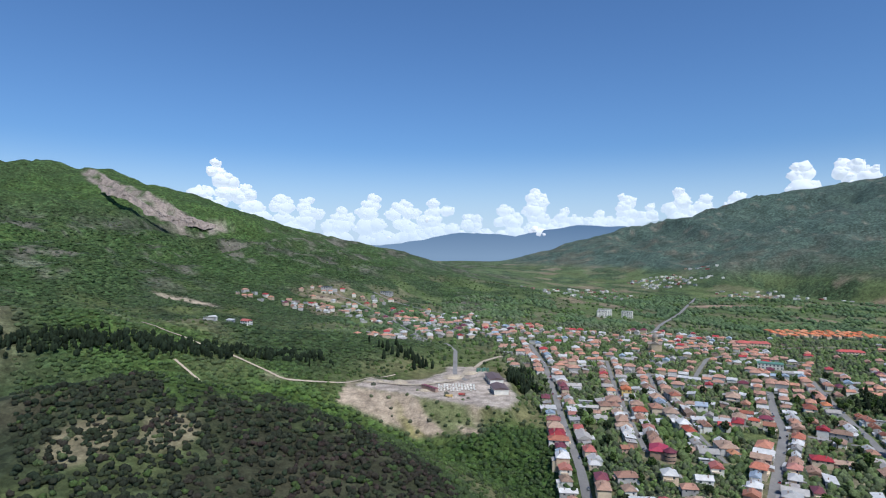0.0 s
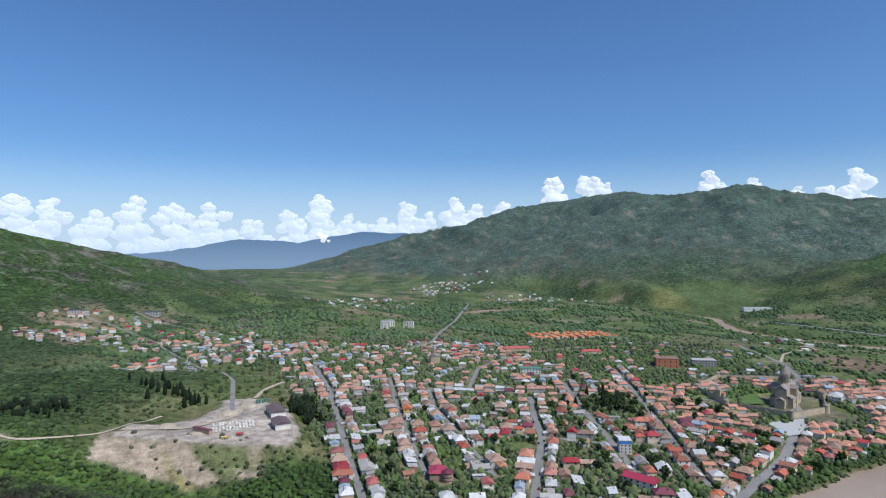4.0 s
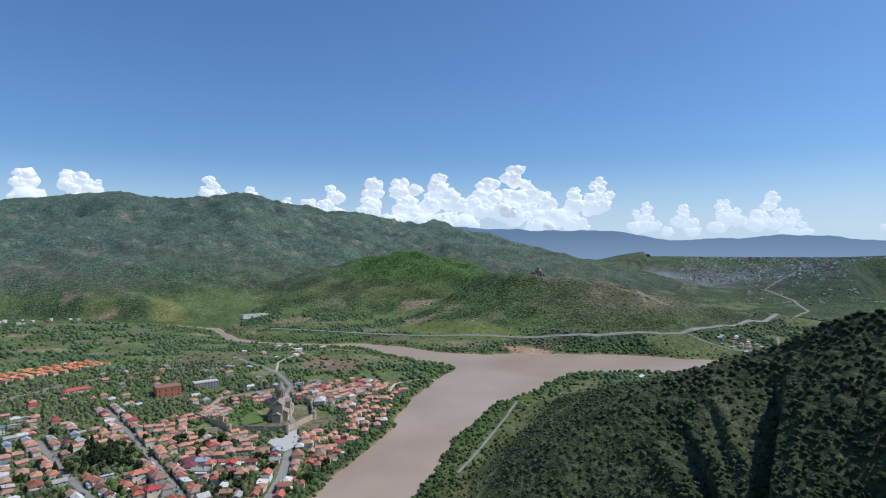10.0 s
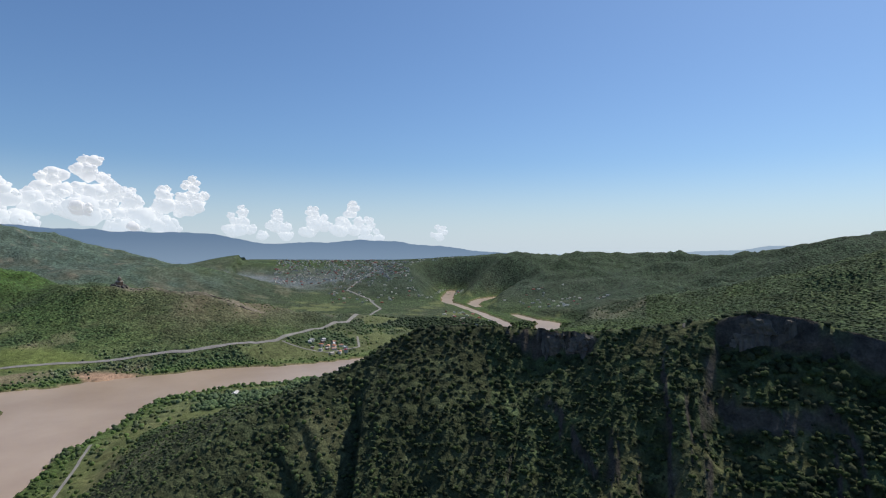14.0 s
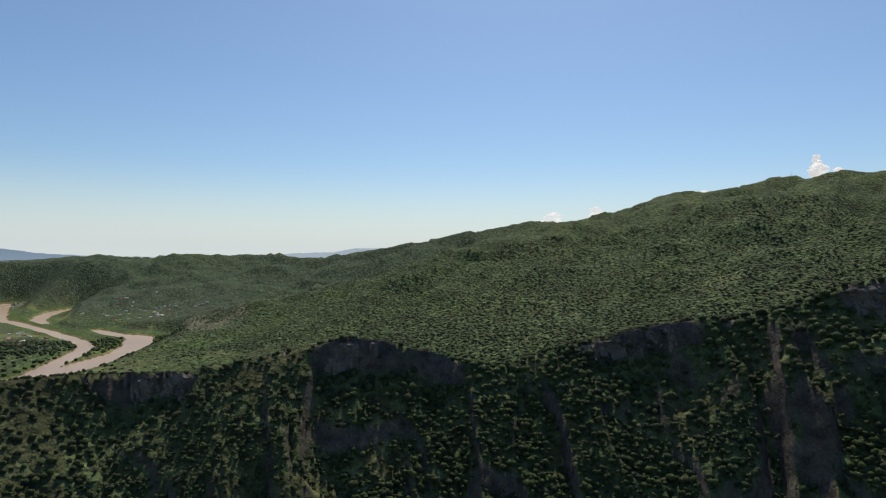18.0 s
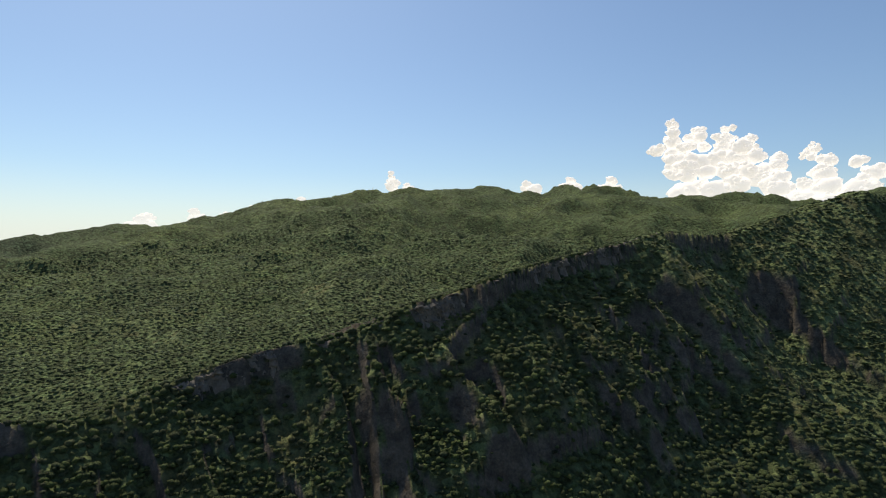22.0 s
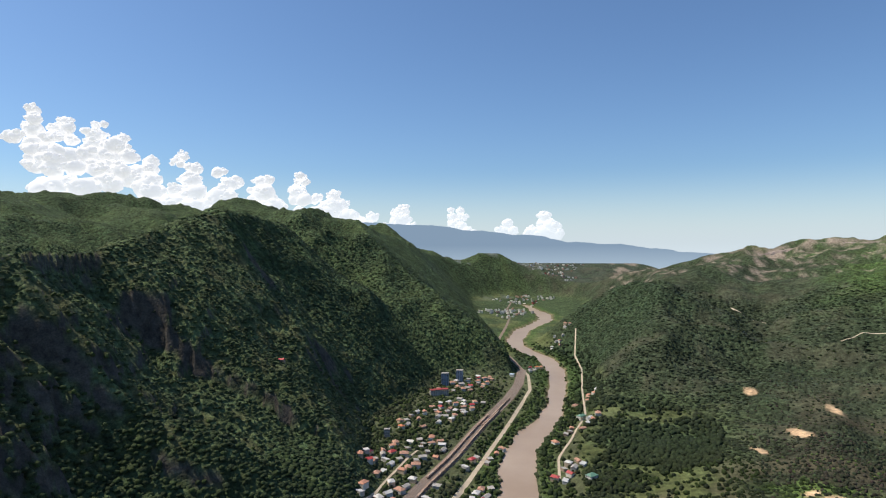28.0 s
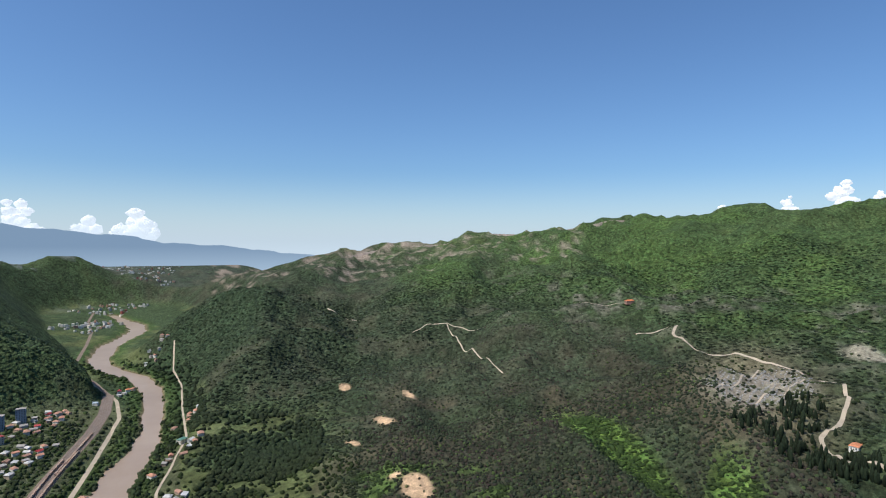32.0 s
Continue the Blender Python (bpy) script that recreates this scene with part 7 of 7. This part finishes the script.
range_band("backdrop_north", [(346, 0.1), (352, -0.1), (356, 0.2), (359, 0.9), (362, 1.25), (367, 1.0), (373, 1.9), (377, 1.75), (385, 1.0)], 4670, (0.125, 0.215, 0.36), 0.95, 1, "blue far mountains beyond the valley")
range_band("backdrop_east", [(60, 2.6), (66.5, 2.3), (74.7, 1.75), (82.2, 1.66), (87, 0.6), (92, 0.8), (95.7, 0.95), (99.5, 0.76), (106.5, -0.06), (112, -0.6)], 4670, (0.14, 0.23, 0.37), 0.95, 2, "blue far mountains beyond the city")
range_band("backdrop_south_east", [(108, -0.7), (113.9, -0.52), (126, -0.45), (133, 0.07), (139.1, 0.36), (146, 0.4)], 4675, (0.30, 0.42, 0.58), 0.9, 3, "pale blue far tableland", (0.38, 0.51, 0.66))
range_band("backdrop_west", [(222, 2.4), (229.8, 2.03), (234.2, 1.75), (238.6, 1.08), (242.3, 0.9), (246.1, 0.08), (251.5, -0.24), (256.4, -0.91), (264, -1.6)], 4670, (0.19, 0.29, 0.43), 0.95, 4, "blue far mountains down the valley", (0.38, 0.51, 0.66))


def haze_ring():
    # glowing see-through ring added in place of horizon haze
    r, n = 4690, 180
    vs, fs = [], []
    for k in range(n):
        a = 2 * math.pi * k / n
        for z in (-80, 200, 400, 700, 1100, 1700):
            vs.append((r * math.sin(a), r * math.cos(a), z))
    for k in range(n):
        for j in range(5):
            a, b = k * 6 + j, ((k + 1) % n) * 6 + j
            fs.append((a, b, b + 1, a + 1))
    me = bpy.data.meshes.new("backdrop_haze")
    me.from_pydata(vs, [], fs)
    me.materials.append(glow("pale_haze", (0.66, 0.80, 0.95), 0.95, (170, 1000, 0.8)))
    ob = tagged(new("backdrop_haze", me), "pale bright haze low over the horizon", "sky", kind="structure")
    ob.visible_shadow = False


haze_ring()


def far_haze():
    """Upright sheets added to imitate sunlit haze over the far ends of the valleys, thin at the ground and fading out
    aloft.
    """
    mat = bpy.data.materials.new("valley_haze")
    mat.use_nodes = True
    nt = mat.node_tree
    nt.nodes.remove(nt.nodes["Principled BSDF"])
    at = nt.nodes.new("ShaderNodeAttribute")
    at.attribute_name = "density"
    df, tl, tr = (nt.nodes.new("ShaderNodeBsdf" + k) for k in ("Diffuse", "Translucent", "Transparent"))
    both, mx = nt.nodes.new("ShaderNodeMixShader"), nt.nodes.new("ShaderNodeMixShader")
    for n in (df, tl):
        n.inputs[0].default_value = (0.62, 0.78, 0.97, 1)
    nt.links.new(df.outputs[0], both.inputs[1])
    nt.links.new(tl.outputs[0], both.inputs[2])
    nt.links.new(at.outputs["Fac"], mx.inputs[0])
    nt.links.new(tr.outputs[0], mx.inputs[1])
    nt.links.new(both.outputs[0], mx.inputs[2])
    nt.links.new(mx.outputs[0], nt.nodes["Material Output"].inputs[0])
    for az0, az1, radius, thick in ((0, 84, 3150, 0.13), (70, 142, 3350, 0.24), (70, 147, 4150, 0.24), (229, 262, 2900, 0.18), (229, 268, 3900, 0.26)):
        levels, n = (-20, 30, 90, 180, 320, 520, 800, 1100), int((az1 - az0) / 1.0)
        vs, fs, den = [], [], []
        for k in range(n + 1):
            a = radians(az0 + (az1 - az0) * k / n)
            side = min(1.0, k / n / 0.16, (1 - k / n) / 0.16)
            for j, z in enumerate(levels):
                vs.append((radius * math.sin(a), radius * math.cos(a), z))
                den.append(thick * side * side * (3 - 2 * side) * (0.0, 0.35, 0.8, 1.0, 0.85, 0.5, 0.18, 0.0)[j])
                if k and j:
                    i = k * len(levels) + j
                    fs.append((i - len(levels) - 1, i - 1, i, i - len(levels)))
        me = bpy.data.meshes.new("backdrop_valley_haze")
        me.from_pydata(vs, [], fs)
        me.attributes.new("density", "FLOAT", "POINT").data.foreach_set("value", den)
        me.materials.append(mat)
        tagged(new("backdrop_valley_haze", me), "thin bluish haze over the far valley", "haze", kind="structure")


far_haze()


def cloud_material():
    mat, nt, bs = nodes_of("cloud")
    bs.inputs["Base Color"].default_value = (0.44, 0.44, 0.44, 1)
    bs.inputs["Roughness"].default_value = 1.0
    bs.inputs["Specular IOR Level"].default_value = 0.0
    # glow added to the puffs so that their shaded sides stay soft and bright
    em = nt.nodes.new("ShaderNodeEmission")
    em.inputs[0].default_value, em.inputs[1].default_value = (0.76, 0.82, 0.92, 1), 0.60
    co = where(nt)
    n1 = noise_of(nt, co, 0.022, 6, 0.6)
    b = nt.nodes.new("ShaderNodeBump")
    b.inputs["Strength"].default_value, b.inputs["Distance"].default_value = 0.7, 12.0
    nt.links.new(n1, b.inputs["Height"])
    nt.links.new(b.outputs[0], bs.inputs["Normal"])
    add = nt.nodes.new("ShaderNodeAddShader")
    nt.links.new(bs.outputs[0], add.inputs[0])
    nt.links.new(em.outputs[0], add.inputs[1])
    nt.links.new(add.outputs[0], nt.nodes["Material Output"].inputs[0])
    return mat


M_CLOUD = cloud_material()
PUFF_V, PUFF_F = ico(2)


def billow(shape, c, s, seed):
    """A lump of cloud: a ball pushed out and in by noise of two sizes."""
    p = shape * s * (1, 1, 0.82) + c
    u = p[:, 0] * 0.7 + p[:, 1] * 0.7 + 0.6 * p[:, 2]
    v = p[:, 2] - 0.5 * p[:, 0] + 0.5 * p[:, 1]
    push = 0.26 * fbm(u, v, s * 0.9, 3, seed, ridged=True) + 0.16 * vnoise(u / (s * 0.22), v / (s * 0.22), seed + 7)
    return c + (p - c) * (0.9 + push)[:, None]


def cloud_bank(name, label, heads, seed):
    """Heaped clouds: heads at a bearing and an elevation, each a pile of billows down to the bank's foot."""
    r = np.random.RandomState(seed)
    vs, fs, n = [], [], 0
    dist = 4800.0
    for az, el, wide in heads:
        top = eye_height(az) + dist * math.tan(math.radians(el))
        half = dist * math.radians(wide) / 2
        foot = eye_height(az) + dist * math.tan(math.radians(1.2))
        z, k = top, 0
        while z > foot and k < 5:
            size = half * (0.40 + 0.09 * k) * r.uniform(0.85, 1.15)
            for _ in range(2 + (k + 1) // 2):
                a = math.radians(az) + r.normal(0, half * (0.34 + 0.26 * k) * 0.5) / dist
                d = dist + r.uniform(-30, 60)
                s = min(size * r.uniform(0.55, 1.0), 110)
                c = np.array([d * math.sin(a), d * math.cos(a), z - s * r.uniform(0.75, 1.15)])
                pieces = [(PUFF_V, PUFF_F, c, s)]
                for _ in range(17):
                    v = r.normal(0, 1, 3)
                    v[2] = abs(v[2]) * 0.9 - 0.2
                    v /= np.linalg.norm(v)
                    if len(pieces) < 6:
                        pieces.append((PUFF_V, PUFF_F, c + v * s * r.uniform(0.7, 1.0) * (1, 1, 0.82), s * r.uniform(0.26, 0.5)))
                    else:
                        _, _, bc, bs = pieces[r.randint(0, 6)]
                        pieces.append((ICO_V, ICO_F, bc + v * bs * 0.95 * (1, 1, 0.82), s * r.uniform(0.09, 0.2)))
                for bv, bf, bc, bs in pieces:
                    vs.append(billow(bv, bc, bs, seed))
                    fs.append(bf + n)
                    n += len(bv)
            z -= size * 0.95
            k += 1
    vs, fs = np.concatenate(vs), np.concatenate(fs)
    me = bpy.data.meshes.new(name)
    me.from_pydata(vs.tolist(), [], fs.tolist())
    me.polygons.foreach_set("use_smooth", np.ones(len(fs), bool))
    me.materials.append(M_CLOUD)
    ob = tagged(new(name, me), label, "cloud", kind="stuff")
    ob.visible_shadow = False
    return ob


cloud_bank("clouds_north", "white heaped clouds low over the northern valley",
           [(339.1, 7.7, 3.3), (337.7, 5.2, 2.8), (341.8, 5.6, 3.5), (344.8, 4.7, 3.6), (347.1, 4.6, 2.6), (350.0, 3.7, 3.2), (352.9, 5.1, 3.2), (356.2, 4.4, 3.8), (358.9, 4.6, 3.3), (2.5, 3.2, 3.8), (6.3, 3.9, 4.3),
            (8.9, 5.6, 3.2), (11.6, 3.6, 3.1), (16.8, 4.8, 3.0), (14.7, 3.3, 3.1), (19.2, 3.8, 2.9), (21.9, 5.2, 2.8), (23.9, 4.4, 3.2), (26.6, 4.6, 2.6), (31.2, 6.9, 3.6), (34.3, 7.0, 4.1), (36.0, 6.2, 2.1)], 1)
cloud_bank("clouds_east", "white heaped clouds behind the northern mountain",
           [(44.9, 6.9, 2.7), (48.3, 6.0, 2.7), (51.5, 5.1, 2.1), (55.6, 6.3, 3.0), (53.6, 5.1, 3.1), (59.5, 6.9, 3.8), (62.3, 7.0, 3.2), (65.9, 7.5, 3.5), (70.1, 7.0, 2.8), (72.8, 8.1, 3.4), (74.6, 6.2, 2.2), (80.8, 6.7, 2.0),
            (78.5, 5.8, 2.8), (76.1, 5.6, 3.9), (84.9, 4.2, 1.8), (88.1, 3.9, 1.8), (91.3, 4.2, 1.8), (94.9, 4.7, 2.2), (96.5, 3.2, 1.6), (103.3, 2.4, 1.8)], 2)
cloud_bank("clouds_south", "small white clouds over the wooded mountain",
           [(151.3, 3.5, 3.0), (155.4, 3.9, 2.7), (158.1, 3.7, 2.2), (160.2, 4.3, 1.4), (164.4, 5.2, 3.0), (173.0, 7.6, 1.6), (174.6, 6.5, 1.8), (186.5, 6.6, 2.4), (190.5, 6.8, 3.0), (194.3, 6.7, 3.0)], 3)
cloud_bank("clouds_west", "tall white cumulus tower trailing down the valley",
           [(199.4, 11.4, 2.8), (201.3, 10.8, 3.1), (203.7, 10.6, 3.0), (205.5, 9.7, 3.2), (200.8, 8.8, 4.2), (207.8, 8.1, 3.6), (210.4, 8.7, 1.2), (211.0, 7.5, 3.7), (214.0, 7.2, 4.0), (217.2, 6.6, 4.2), (220.8, 7.0, 3.0),
            (224.0, 5.3, 4.4), (229.8, 3.9, 4.0), (235.3, 3.6, 3.0), (240.7, 2.5, 3.6), (244.0, 3.2, 3.8), (296.7, 3.1, 1.3), (301.8, 3.7, 1.2), (305.7, 4.8, 1.9), (307.9, 3.8, 1.4)], 4)
